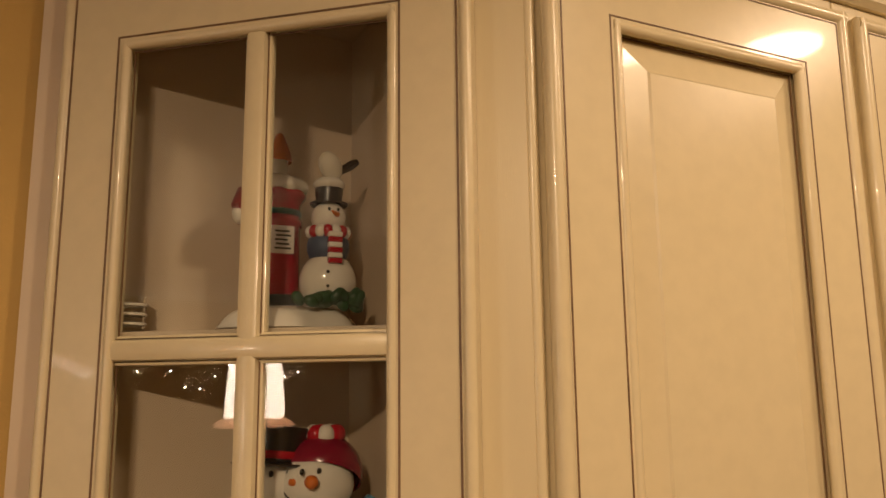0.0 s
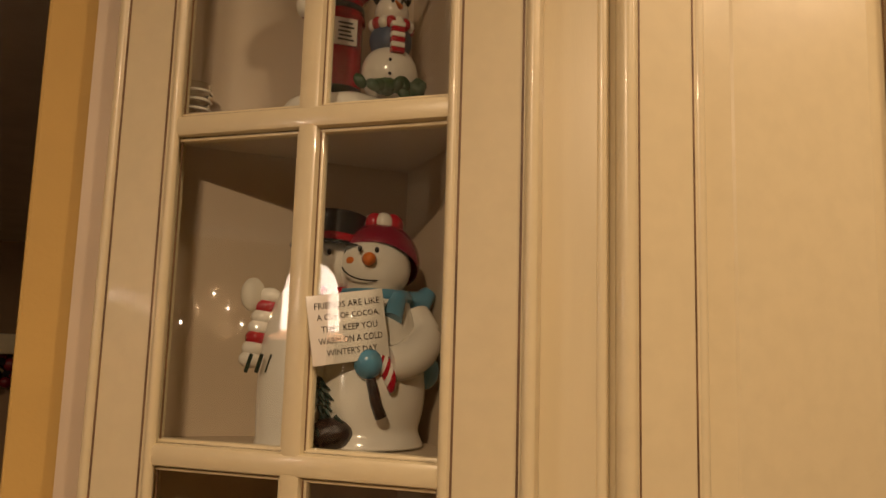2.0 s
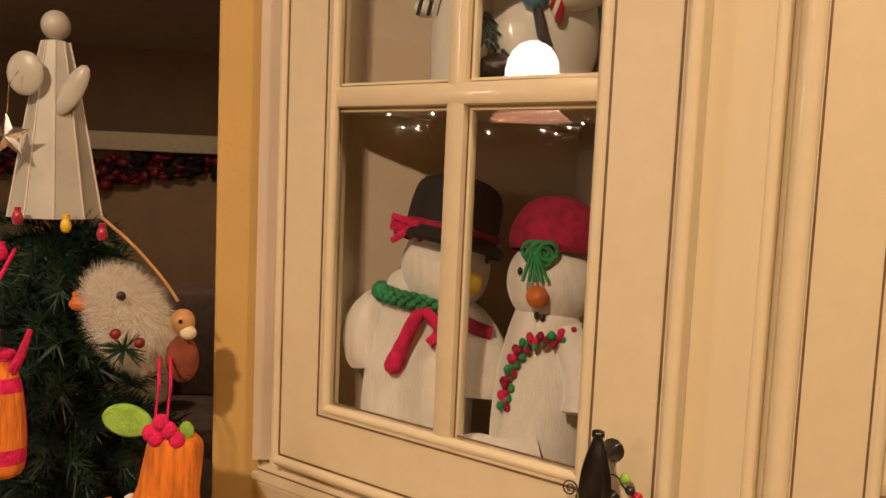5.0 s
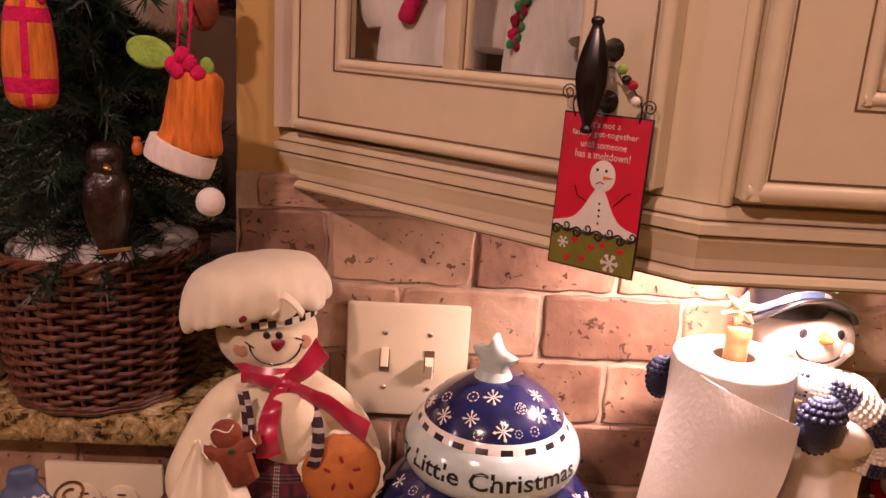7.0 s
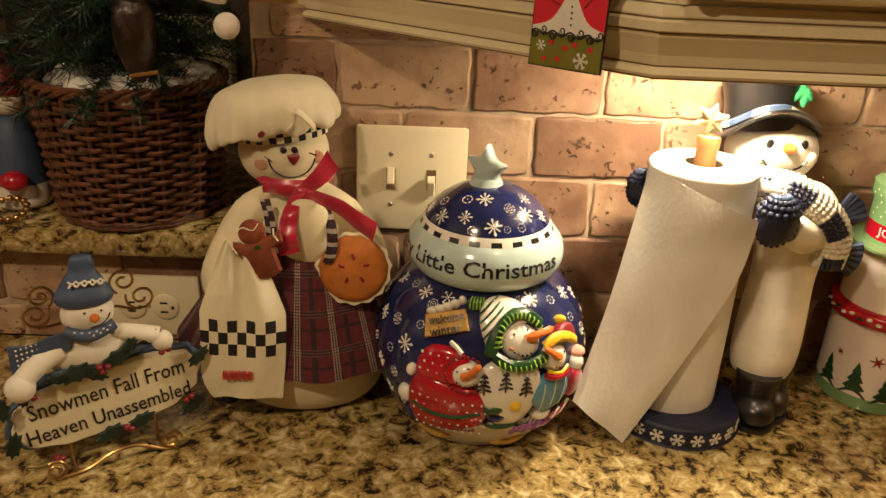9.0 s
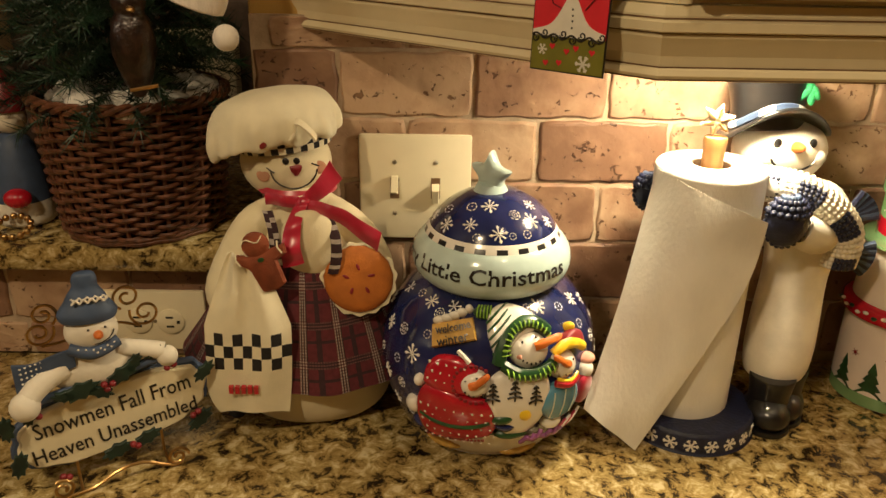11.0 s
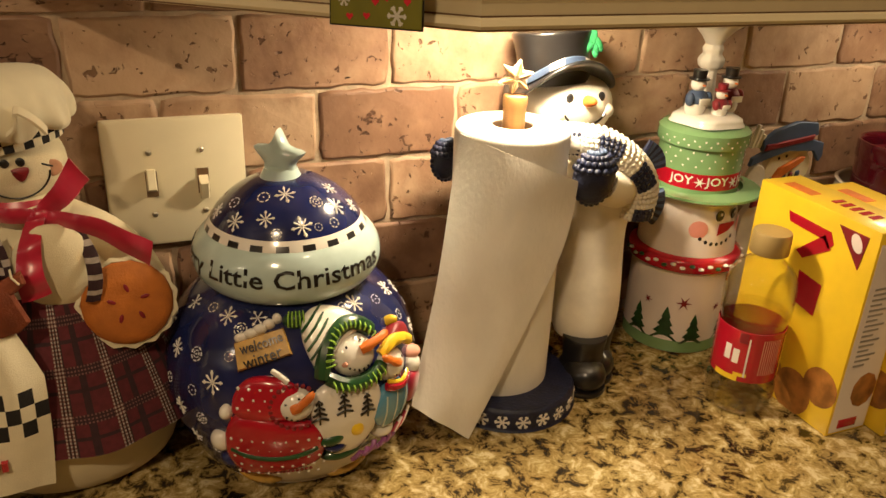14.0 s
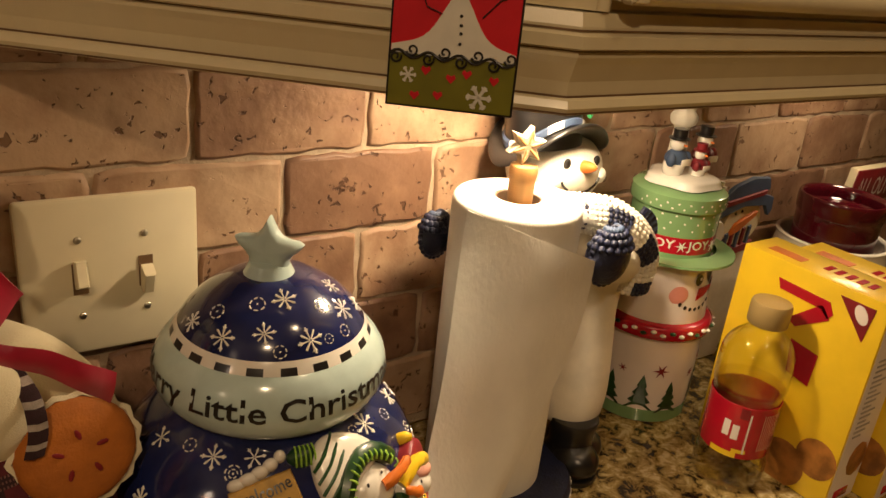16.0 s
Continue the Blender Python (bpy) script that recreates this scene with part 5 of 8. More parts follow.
    # small snowman in blue with a yellow cap
    swell("blue_coat", BLUE, [(-69, .080), (-66, .094), (-60, .101), (-51, .101), (-45.5, .092), (-45, .074), (-51, .062), (-59, .060), (-65, .068)], .0100)
    oval("head", WHITE, -53.5, .1165, .0150, .0150, .0120)
    swell("red_cap_crown", DARKRED, [(-56, .133), (-50, .140), (-43, .1425), (-37, .137), (-37.5, .127), (-44, .129)], .0105)
    cord("yellow_cap_band", YELLOWP, [(-60.5, .1290, .0075), (-55, .1335, .0105), (-48, .1325, .0110), (-41.5, .1260, .0090)], .0048)
    oval("cap_tip", YELLOWP, -43, .1440, .0046, .0050, .0100)
    cord("carrot_nose", ORANGE, [(-54, .1180, .0120), (-58, .1225, .0145), (-62.5, .1285, .0140)], [.0034] * 4 + [.0028] * 4 + [.0010])
    dots("face_dots", BLACK, [(-56.5, .1215), (-50.5, .1205), (-56, .1095), (-54, .1080), (-52, .1080), (-50, .1090)], .0010, .0112)
    cord("red_scarf", RED, [(-61, .1035, .0080), (-55, .1000, .0115), (-48, .1030, .0090)], .0034)
    cord("yellow_scarf", YELLOWP, [(-60, .1070, .0085), (-54, .1035, .0120), (-48, .1065, .0095)], .0018)
    for k in range(3):
        cord("coat_seam", AQUA, [(-63 + 6 * k, .068, .0090), (-62.5 + 6 * k, .081, .0104), (-61.5 + 6 * k, .095, .0092)], .0007)
    oval("yellow_sleeve", YELLOWP, -75.5, .0770, .0080, .0100, .0108, 30)
    swell("pink_coat", SATIN, [(-44, .082), (-41, .094), (-35, .094), (-31, .082), (-34, .064), (-41, .064)], .0090)
    oval("head", WHITE, -35.5, .098, .0095, .0100, .0100)
    oval("pink_cap", PINK, -33.5, .1075, .0090, .0060, .0100)
    # sled, dog and toys along the snow
    for k in range(7):
        cord("lilac_curl", MAGENTA, [(-75 + 3.2 * k, .040 + .004 * (k % 2), .0070), (-73 + 3.2 * k, .050 - .003 * (k % 2), .0100), (-71.5 + 3.2 * k, .043 + .005 * (k % 3), .0070)], .0022)
    oval("snow_pile", WHITE, -58, .0560, .0120, .0080, .0105)
    for k in range(4):
        cord("sled_stripe", SATIN if k % 2 == 0 else WHITE, [(-62 + 3 * k, .0420 + .002 * k, .0085), (-56 + 3 * k, .0475 + .002 * k, .0095), (-50 + 3 * k, .0560 + .002 * k, .0075)], .0015)
    oval("gold_star", GOLDP, -70, .0120, .0200, .0055, .0050, 6)
    oval("gold_toy", GOLDP, -120, .0210, .0190, .0052, .0060, -14)
    # little sign on a shovel
    wood = [(-0.0215, -0.0110), (0.0200, -0.0115), (0.0215, 0.0100), (-0.0205, 0.0110)]
    part("welcome_sign", wrap(prism(wood, 0.0, 0.0060, 0.0018), fb, radians(-114), zb(0.1470), 0.0, 1.0, radians(22)), GOLDP, pot, "gilded little sign")
    for k, r in enumerate((.0062, .0068, .0060, .0052, .0040)):
        oval("sign_snow", WHITE, -125.5 + 4.3 * k, .1530 + 0.0030 * k, r, .0042, .0075, 20)
    cord("shovel_handle", WHITE, [(-109, .134, .004), (-105, .130, .006), (-102.5, .126, .006)], .0022)
    tb = Build()
    tb.add(wrap(lettering("welcome", 0.0080, 0.033, 0.0, 0.01), fb, radians(-114.4), zb(0.1505), 0.0064, 1.0, radians(22)), BLACK, False)
    tb.add(wrap(lettering("winter", 0.0085, 0.030, 0.0, 0.01), fb, radians(-113.0), zb(0.1420), 0.0064, 1.0, radians(22)), BLACK, False)
    part("sign_lettering", tb, None, pot)


GOLDP = mat("gilded_glaze", (0.55, 0.32, 0.06), 0.25, var=0.15, scale=120, coat=0.5)
cookie_jar()


# ---------------------------------------------------------------- paper towel holder and its roll
def towel_holder():
    at = (0.516, -0.120, CT)
    th = thing("paper_towel_holder", "snowman paper towel holder with navy base and wooden pole", "towel holder", at)
    base = part("base", lathe(smooth_profile([(0, 0.0005), (0.066, 0.0005), (0.070, 0.004), (0.070, 0.018), (0.067, 0.0235), (0.059, 0.024), (0, 0.024)], 3), 56), NAVY_MATTE, th)
    for k in range(11):
        a = radians(-170 + 17 * k)
        b = Build()
        fm = Matrix.Translation((0.0702 * math.cos(a), 0.0702 * math.sin(a), 0.012)) @ Matrix.Rotation(a + math.pi / 2, 4, "Z") @ Matrix.Rotation(math.pi / 2, 4, "X")
        for p in flake(0.0075, 6, 0.2):
            b.add(prism(p, 0.0, 0.0007, 0, fm), WHITE, False)
        part("snowflake", b, None, base)
    part("pole", lathe(smooth_profile([(0.0105, 0.024), (0.0105, 0.29), (0.0112, 0.306), (0.0108, 0.316), (0, 0.317)], 2), 24, (-0.009, 0.012, 0)), WOOD, th)
    fin = Build()
    sm = Matrix.Translation((-0.010, 0.012, 0.332)) @ Euler((radians(90), 0, radians(-15))).to_matrix().to_4x4()
    star = [((0.0165 if k % 2 == 0 else 0.0085) * math.cos(math.pi * k / 6 + 0.3), (0.0165 if k % 2 == 0 else 0.0085) * math.sin(math.pi * k / 6 + 0.3)) for k in range(12)]
    fin.add(prism(star, -0.004, 0.004, 0.001, sm), mat("pale_wood", (0.62, 0.50, 0.34), 0.6, var=0.15, scale=60))
    for k in range(6):
        a = math.pi * k / 3 + 0.3
        fin.add(placed(tube([(0.003 * math.cos(a), 0.003 * math.sin(a), 0.0042), (0.013 * math.cos(a), 0.013 * math.sin(a), 0.0042)], 0.0012, 5), sm), WOOD)
    part("finial", fin, None, th, "pale snowflake finial on the pole")
    # the standing snowman
    b = Build()

    def P(x, y, z):
        return (x - at[0], y - at[1], z - CT)
    legs = smooth_profile([(0.0, 0.050), (0.026, 0.051), (0.033, 0.060), (0.0355, 0.085), (0.0345, 0.12), (0.0325, 0.160), (0.0345, 0.185), (0.0410, 0.210), (0.0420, 0.230), (0.034, 0.250), (0.02, 0.262), (0, 0.264)], 4)
    lean = lathe(legs, 40, wob=lambda a, i: 1 + 0.012 * math.sin(3 * a + 0.3 * i))
    b.add(([Vector(P(0.606 + 0.020 * v.z / 0.26 + v.x, -0.112 + 0.030 * v.z / 0.26 + v.y, CT + v.z)) for v in lean[0]], lean[1]), MATTE_WHITE)
    b.add(tube([P(0.580, -0.075, 1.150), P(0.52, -0.045, 1.158), P(0.468, -0.050, 1.158)], [0.022, 0.018, 0.015], 14), MATTE_WHITE)
    b.add(tube(smooth_profile([P(0.636, -0.090, 1.162), P(0.630, -0.112, 1.142), P(0.610, -0.134, 1.140), P(0.586, -0.146, 1.152)], 4), [0.018, 0.019, 0.0195, 0.020, 0.020, 0.020, 0.020, 0.0195, 0.019, 0.0185, 0.018, 0.017, 0.016], 16), MATTE_WHITE)
    for x, y, z, rx, rz in ((0.568, -0.158, 1.163, 0.0205, 0.0255), (0.462, -0.058, 1.158, 0.0150, 0.0200)):
        b.add(sphere((rx, rx * 0.8, rz), 26, 18, P(x, y, z), Matrix.Rotation(0.15, 4, "Y")), NAVY_MATTE)
        for row in range(4):
            for k in range(11):
                a = radians(-195 + 21 * k + 10 * (row % 2))
                e = 0.42 + 0.27 * row
                q = P(x + rx * 1.0 * math.cos(a) * math.cos(e), y + rx * 0.85 * math.sin(a) * math.cos(e), z + rz * 1.0 * math.sin(e))
                b.add(sphere((0.0034, 0.0034, 0.0034), 8, 5, q), NAVY_MATTE if row < 3 else SLATE)
        for k in range(24):
            a = 2 * math.pi * k / 24
            b.add(sphere((0.0026, 0.0030, 0.0026), 7, 5, P(x + rx * 1.0 * math.cos(a), y - 0.001, z + rz * 1.0 * math.sin(a))), NAVY_MATTE)
    for x, y in ((0.603, -0.124), (0.624, -0.106)):
        b.add(lathe(smooth_profile([(0, 0.0005), (0.024, 0.0008), (0.0265, 0.008), (0.0255, 0.020), (0.0215, 0.030), (0.0225, 0.046), (0.0240, 0.057), (0.021, 0.060), (0, 0.060)], 3), 28, P(x, y, CT)), BLACK)
        b.add(sphere((0.0225, 0.026, 0.0185), 20, 12, P(x - 0.004, y - 0.013, CT + 0.0190)), BLACK)
        b.add(lathe([(0.0, 0.0006), (0.0235, 0.0006), (0.0245, 0.003), (0.0235, 0.006), (0, 0.006)], 24, P(x - 0.004, y - 0.013, CT)), BLACK)
    # head and face
    hx, hy, hz = 0.598, -0.046, 1.203
    b.add(sphere((0.049, 0.040, 0.037), 32, 18, P(hx, hy, hz)), MATTE_WHITE)

    def on(x, z, lift):
        k = 1 - ((x - hx) / 0.049) ** 2 - ((z - hz) / 0.037) ** 2
        return Vector(P(x, hy - 0.040 * math.sqrt(max(k, 0.02)) - lift, z))
    b.add(lathe([(0.006, 0.0), (0.0052, 0.006), (0.003, 0.012), (0, 0.015)], 14, on(0.599, 1.2145, -0.001), Euler((radians(80), 0, radians(10))).to_matrix().to_4x4()), ORANGE)
    for x in (0.581, 0.617):
        b.add(sphere((0.0042, 0.0024, 0.0052), 12, 8, on(x, 1.2175, 0.0)), BLACK)
    b.add(tube([on(0.599 + 0.024 * math.sin(t), 1.206 - 0.016 * math.cos(t), 0.0003) for t in [radians(-75 + 150 * i / 12) for i in range(13)]], 0.0012, 6), BLACK)
    for x, z in ((0.572, 1.200), (0.626, 1.202)):
        b.add(sphere((0.009, 0.006, 0.008), 12, 8, on(x, z, -0.003)), MATTE_WHITE)
    # hat
    hm = Matrix.Translation(P(0.586, -0.044, 1.238)) @ Euler((radians(-7), radians(-4), 0)).to_matrix().to_4x4() @ Matrix.Diagonal((1, 0.86, 1, 1))

    def droop(vf):
        return [hm @ Vector((v[0], v[1], v[2] - 0.020 * (v[0] / 0.05) ** 2 + 0.006 * (v[1] / 0.05) ** 2)) for v in vf[0]], vf[1]
    brim = smooth_profile([(0.030, 0.004), (0.042, 0.0035), (0.054, 0.0055), (0.0580, 0.0030), (0.054, 0.0005), (0.030, -0.002)], 3)
    b.add(droop(lathe(brim, 56, (0, 0, 0))), BLACK)
    b.add(lathe(smooth_profile([(0.0375, -0.012), (0.0370, 0.008), (0.0390, 0.026), (0.0415, 0.0365), (0.0400, 0.0395), (0.036, 0.0395), (0.033, 0.0385), (0, 0.039)], 3), 44, (-0.006, 0, 0), hm), BLACK)
    b.add(droop(lathe([(0.0375, 0.005), (0.0395, 0.006), (0.0398, 0.0115), (0.0378, 0.0125)], 48, (-0.006, 0, 0))), lambda n: WHITE if (n % 48) % 8 < 3 else SLATE)
    for dx, dz, t in ((0.026, 0.030, 0.2), (0.031, 0.024, -0.5), (0.022, 0.023, 0.9), (0.028, 0.020, 0.0)):
        b.add(placed(sphere((0.0045, 0.003, 0.0095), 12, 8, (dx, -0.028, dz), Matrix.Rotation(t, 4, "Y")), hm), GREENW)
    # scarf: knobbly white roll with navy checks, fringed ends
    path = smooth_profile([P(0.556, -0.098, 1.184), P(0.572, -0.112, 1.185), P(0.594, -0.124, 1.182), P(0.622, -0.130, 1.164), P(0.642, -0.128, 1.138), P(0.644, -0.122, 1.106)], 6)
    b.add(tube(path, 0.0165, 14), MATTE_WHITE)
    for i, p in enumerate(path):
        d_ = Vector(path[min(i + 1, len(path) - 1)]) - Vector(path[max(i - 1, 0)])
        across = d_.normalized().cross(Vector((0, -1, 0))).normalized()
        for k in range(11):
            t = -1.35 + 2.7 * k / 10
            q = Vector(p) + across * 0.0165 * math.sin(t) + Vector((0, -0.0165 * math.cos(t), 0))
            navy = 3 <= k <= 7 and i % 9 in (1, 2, 3, 4, 5)
            b.add(sphere((0.0030, 0.0030, 0.0030), 7, 5, q), NAVY_MATTE if navy else MATTE_WHITE)
    for x0_, z0_, a0_, a1_, n_ in ((0.650, 1.146, 0.15, 1.15, 9), (0.656, 1.110, -0.75, 0.35, 10)):
        for k in range(n_):
            a = a0_ + (a1_ - a0_) * k / (n_ - 1)
            d = Vector((math.cos(a), -0.12, math.sin(a)))
            p0 = Vector(P(x0_, -0.104, z0_))
            b.add(tube([p0, p0 + d * 0.018, p0 + d * 0.034], [0.0025, 0.0036, 0.0034], 7), SLATE if k % 2 else NAVY_MATTE)
    part("snowman_figure", b, None, th, "painted snowman in a black top hat and scarf")
    # paper roll
    ox, oy, oz = 0.5075, -0.106, CT + 0.0245
    rl = thing("paper_towel_roll", "white paper towel roll with a loose hanging sheet", "paper towels", (ox, oy, oz))
    b = Build()
    R, H = 0.0540, 0.264
    b.add(lathe([(0.0195, 0), (R, 0), (R, 0.0), (R, H * 0.25), (R, H * 0.5), (R, H * 0.75), (R, H - 0.006), (R - 0.0007, H - 0.003), (R - 0.0025, H - 0.0008), (R - 0.006, H), (0.0195, H), (0.0195, H * 0.5), (0.0195, 0)], 64), PAPER)
    part("roll", b, None, rl)
    part("core", lathe([(0.0192, 0.001), (0.0192, H - 0.001), (0.0180, H - 0.001), (0.0180, 0.001), (0.0192, 0.001)], 32), mat("brown_card", (0.25, 0.15, 0.08), 0.9, var=0.1), rl)

    def edge(pts):
        return smooth_profile([(x - ox, y - oy, z - oz) for x, y, z in pts], 6)
    left = edge([(0.4528, -0.112, 1.200), (0.4340, -0.132, 1.120), (0.4130, -0.152, 1.035), (0.3900, -0.176, 0.962)])
    mid = edge([(0.4850, -0.1580, 1.190), (0.4760, -0.1660, 1.110), (0.4520, -0.1720, 1.010), (0.4180, -0.1800, 0.940)])
    right = edge([(0.5490, -0.160, 1.1630), (0.5370, -0.170, 1.100), (0.4980, -0.172, 1.012), (0.4460, -0.184, 0.9170)])
    n = len(left)
    rows = []
    for k in range(17):
        t = k / 16
        rows.append([tuple((1 - t) * (1 - 2 * t) * left[i][c] + 4 * t * (1 - t) * mid[i][c] + t * (2 * t - 1) * right[i][c] + (0.0016 * math.sin(5 * t + 0.5 * i) + 0.0010 * math.sin(11 * t - 0.3 * i) if c == 1 else 0) for c in range(3)) for i in range(n)])
    part("loose_sheet", Build().add(sheet(rows, 0.0009), PAPER), None, rl)


towel_holder()


# ---------------------------------------------------------------- snowman tin stack
def tin_stack():
    at = (0.768, -0.060, CT)
    tin = thing("snowman_tin", "stacked printed snowman tin with a green hat lid", "tin", at)
    R = 0.0575
    low = part("lower_tin", Build().add(lathe([(0, 0.0005), (R - 0.001, 0.0005), (R, 0.0015), (R, 0.006), (R, 0.016), (R, 0.05), (R, 0.105), (R - 0.001, 0.112), (0, 0.112)], 64), lambda n: MINT if n // 64 in (2, 3) else TINW), None, tin)

    def cyl(vf, r, a, z, lift=0.0006):
        return [Vector(((r + lift + v[2]) * math.cos(a + v[0] / r), (r + lift + v[2]) * math.sin(a + v[0] / r), z + v[1])) for v in vf[0]], vf[1]
    for a, z, s in ((-136, 0.030, 1.0), (-104, 0.026, 0.9), (-60, 0.030, 1.0), (-170, 0.028, 0.9)):
        poly = []
        for k in range(4):
            w = (0.016 - 0.0036 * k) * s
            poly += [(w, -0.014 * s + 0.010 * k * s), (w * 0.45, -0.006 * s + 0.010 * k * s)]
        tri = [(-x, y) for x, y in poly] + [(0, 0.030 * s)] + [(x, y) for x, y in poly[::-1]]
        part("printed_tree", cyl(prism(tri, 0, 0.0004), R, radians(a), z), GREEN, low, smooth=False)
    for a, z, s in ((-119, 0.066, 0.009), (-78, 0.060, 0.005), (-160, 0.062, 0.005), (-45, 0.068, 0.008)):
        st = [((s if k % 2 == 0 else s * 0.28) * math.cos(math.pi * k / 6), (s if k % 2 == 0 else s * 0.28) * math.sin(math.pi * k / 6)) for k in range(12)]
        part("printed_star", cyl(prism(st, 0, 0.0004), R, radians(a), z), DARKRED, low, smooth=False)
    sf = Build()
    sf.add(lathe(smooth_profile([(0.058, 0.104), (0.0635, 0.106), (0.0645, 0.113), (0.0625, 0.120), (0.052, 0.123)], 3), 64), RED)
    for k in range(26):
        a = radians(-200 + 9 * k)
        sf.add(sphere((0.0035, 0.0035, 0.002), 8, 5, (0.0645 * math.cos(a), 0.0645 * math.sin(a), 0.1125 + 0.003 * (k % 2))), WHITE if k % 3 else GREEN)
    part("scarf_rim", sf, None, tin, "red scarf-printed rim")
    r2 = 0.0535
    head = part("head_tin", lathe([(0, 0.118), (r2 + 0.002, 0.119), (r2 + 0.001, 0.135), (r2 - 0.002, 0.16), (r2 - 0.004, 0.188), (0, 0.188)], 64), TINW, tin)
    fc = Build()
    for a in (-92, -68):
        fc.add(cyl(sphere((0.0055, 0.0065, 0.0005), 14, 6), r2 - 0.002, radians(a), 0.171), BLACK)
        fc.add(cyl(sphere((0.0017, 0.0019, 0.0004), 8, 5), r2 - 0.002, radians(a + 1.5), 0.1725, 0.0011), WHITE)
    fc.add(cyl(prism([(-0.012, -0.010), (-0.011, 0.004), (0.013, 0.0035), (0.014, 0.000), (0.002, -0.006)], 0, 0.0005), r2 - 0.001, radians(-80), 0.158), RED, False)
    for k in range(7):
        t = -1 + k / 3
        fc.add(cyl(sphere((0.0022, 0.0026, 0.0005), 8, 5), r2, radians(-92 + 22 * t), 0.138 + 0.007 * t * t), BLACK)
    for a in (-117, -48):
        fc.add(cyl(sphere((0.0105, 0.0105, 0.0004), 18, 6), r2 - 0.001, radians(a), 0.155), mat("coral_blush", (0.75, 0.30, 0.24), 0.3, var=0.05, coat=0.4))
    part("printed_face", fc, None, head)
    hat = part("hat_lid", Build(), None, tin, "green dotted hat lid with red band")
    hb = Build()
    hb.add(lathe([(0.044, 0.187), (0.064, 0.188), (0.0665, 0.1895), (0.066, 0.192), (0.050, 0.193), (0.046, 0.195)], 64, (0.006, -0.002, 0)), MINT)
    r3 = 0.0465
    hb.add(lathe([(r3, 0.192), (r3, 0.198), (r3, 0.216), (r3, 0.222), (r3, 0.243), (r3 + 0.003, 0.2435), (r3 + 0.0035, 0.247), (r3 + 0.003, 0.258), (r3 - 0.002, 0.262), (0, 0.2625)], 64), lambda n: RED if n // 64 in (1,) else MINT)
    old_ = hat.data
    hat.data = hb.mesh("hat_lid")
    bpy.data.meshes.remove(old_)
    for a in (-150, -101, -52, -3):
        part("band_lettering", cyl(lettering("JOY", 0.0125, 0.027, 0.0, 0.015), r3, radians(a), 0.207, 0.0005), WHITE, hat, smooth=False)
        st = [((0.0065 if k % 2 == 0 else 0.0018) * math.cos(math.pi * k / 6), (0.0065 if k % 2 == 0 else 0.0018) * math.sin(math.pi * k / 6)) for k in range(12)]
        part("band_star", cyl(prism(st, 0, 0.0004), r3, radians(a + 25), 0.207), WHITE, hat, smooth=False)
    db = Build()
    for k in range(36):
        db.add(cyl(sphere((0.0012, 0.0012, 0.0003), 6, 4), r3, radians(-185 + 5.8 * k), 0.224 + 0.0075 * (k % 3)), WHITE)
    for k in range(30):
        db.add(cyl(sphere((0.0012, 0.0012, 0.0003), 6, 4), r3 + 0.0035, radians(-185 + 6.6 * k), 0.2475 + 0.005 * (k % 2)), WHITE)
    part("dots", db, None, hat)
    g = Build()
    g.add(lathe(smooth_profile([(0, 0.2625), (0.036, 0.263), (0.037, 0.267), (0.032, 0.273), (0, 0.277)], 3), 32, (0, 0, 0), wob=lambda a, i: 1 + 0.07 * math.sin(5 * a)), WHITE)
    part("snow_mound", g, None, hat, "white snowy mound")
    for dx, dy, s, coat_, hat_ in ((-0.020, -0.002, 1.15, SLATE, BLACK), (0.003, -0.014, 0.85, DARKRED, DARKRED), (0.024, 0.000, 1.15, DARKRED, BLACK)):
        z0 = 0.270
        g = Build()
        g.add(sphere((0.0105 * s, 0.0095 * s, 0.012 * s), 16, 10, (dx, dy, z0 + 0.010 * s)), WHITE)
        g.add(sphere((0.0108 * s, 0.0100 * s, 0.0085 * s), 16, 10, (dx, dy - 0.0005, z0 + 0.018 * s)), coat_)
        g.add(sphere((0.0075 * s, 0.007 * s, 0.0072 * s), 16, 10, (dx, dy, z0 + 0.031 * s)), WHITE)
        g.add(sphere((0.0012, 0.003, 0.0012), 8, 5, (dx, dy - 0.008 * s, z0 + 0.031 * s)), ORANGE)
        g.add(lathe([(0.0095 * s, 0), (0.0095 * s, 0.001), (0.0062 * s, 0.0015), (0.0064 * s, 0.009 * s), (0, 0.0095 * s)], 16, (dx, dy, z0 + 0.0355 * s)), hat_)
        g.add(block((dx - 0.006 * s, dy - 0.0135 * s, z0 + 0.014 * s), (dx + 0.006 * s, dy - 0.0115 * s, z0 + 0.020 * s), 0.0008), WHITE)
        for s2 in (-1, 1):
            g.add(sphere((0.004 * s, 0.005 * s, 0.0065 * s), 10, 6, (dx + s2 * 0.010 * s, dy - 0.004, z0 + 0.018 * s)), coat_)
        part("carol_snowman", g, None, hat, "small painted singing snowman")
    cs = thing("candlestick", "cream carved candlestick behind the tin figures", "candlestick", (0.781, -0.036, CT + 0.2625))
    part("stem", lathe(smooth_profile([(0, 0.0), (0.015, 0.0005), (0.0155, 0.004), (0.012, 0.010), (0.010, 0.020), (0.0085, 0.042), (0.008, 0.052), (0.0125, 0.056), (0.014, 0.064), (0.010, 0.070), (0.011, 0.075), (0.009, 0.080)], 3), 28, wob=lambda a, i: 1 + 0.05 * math.cos(8 * a)), MATTE_WHITE, cs)
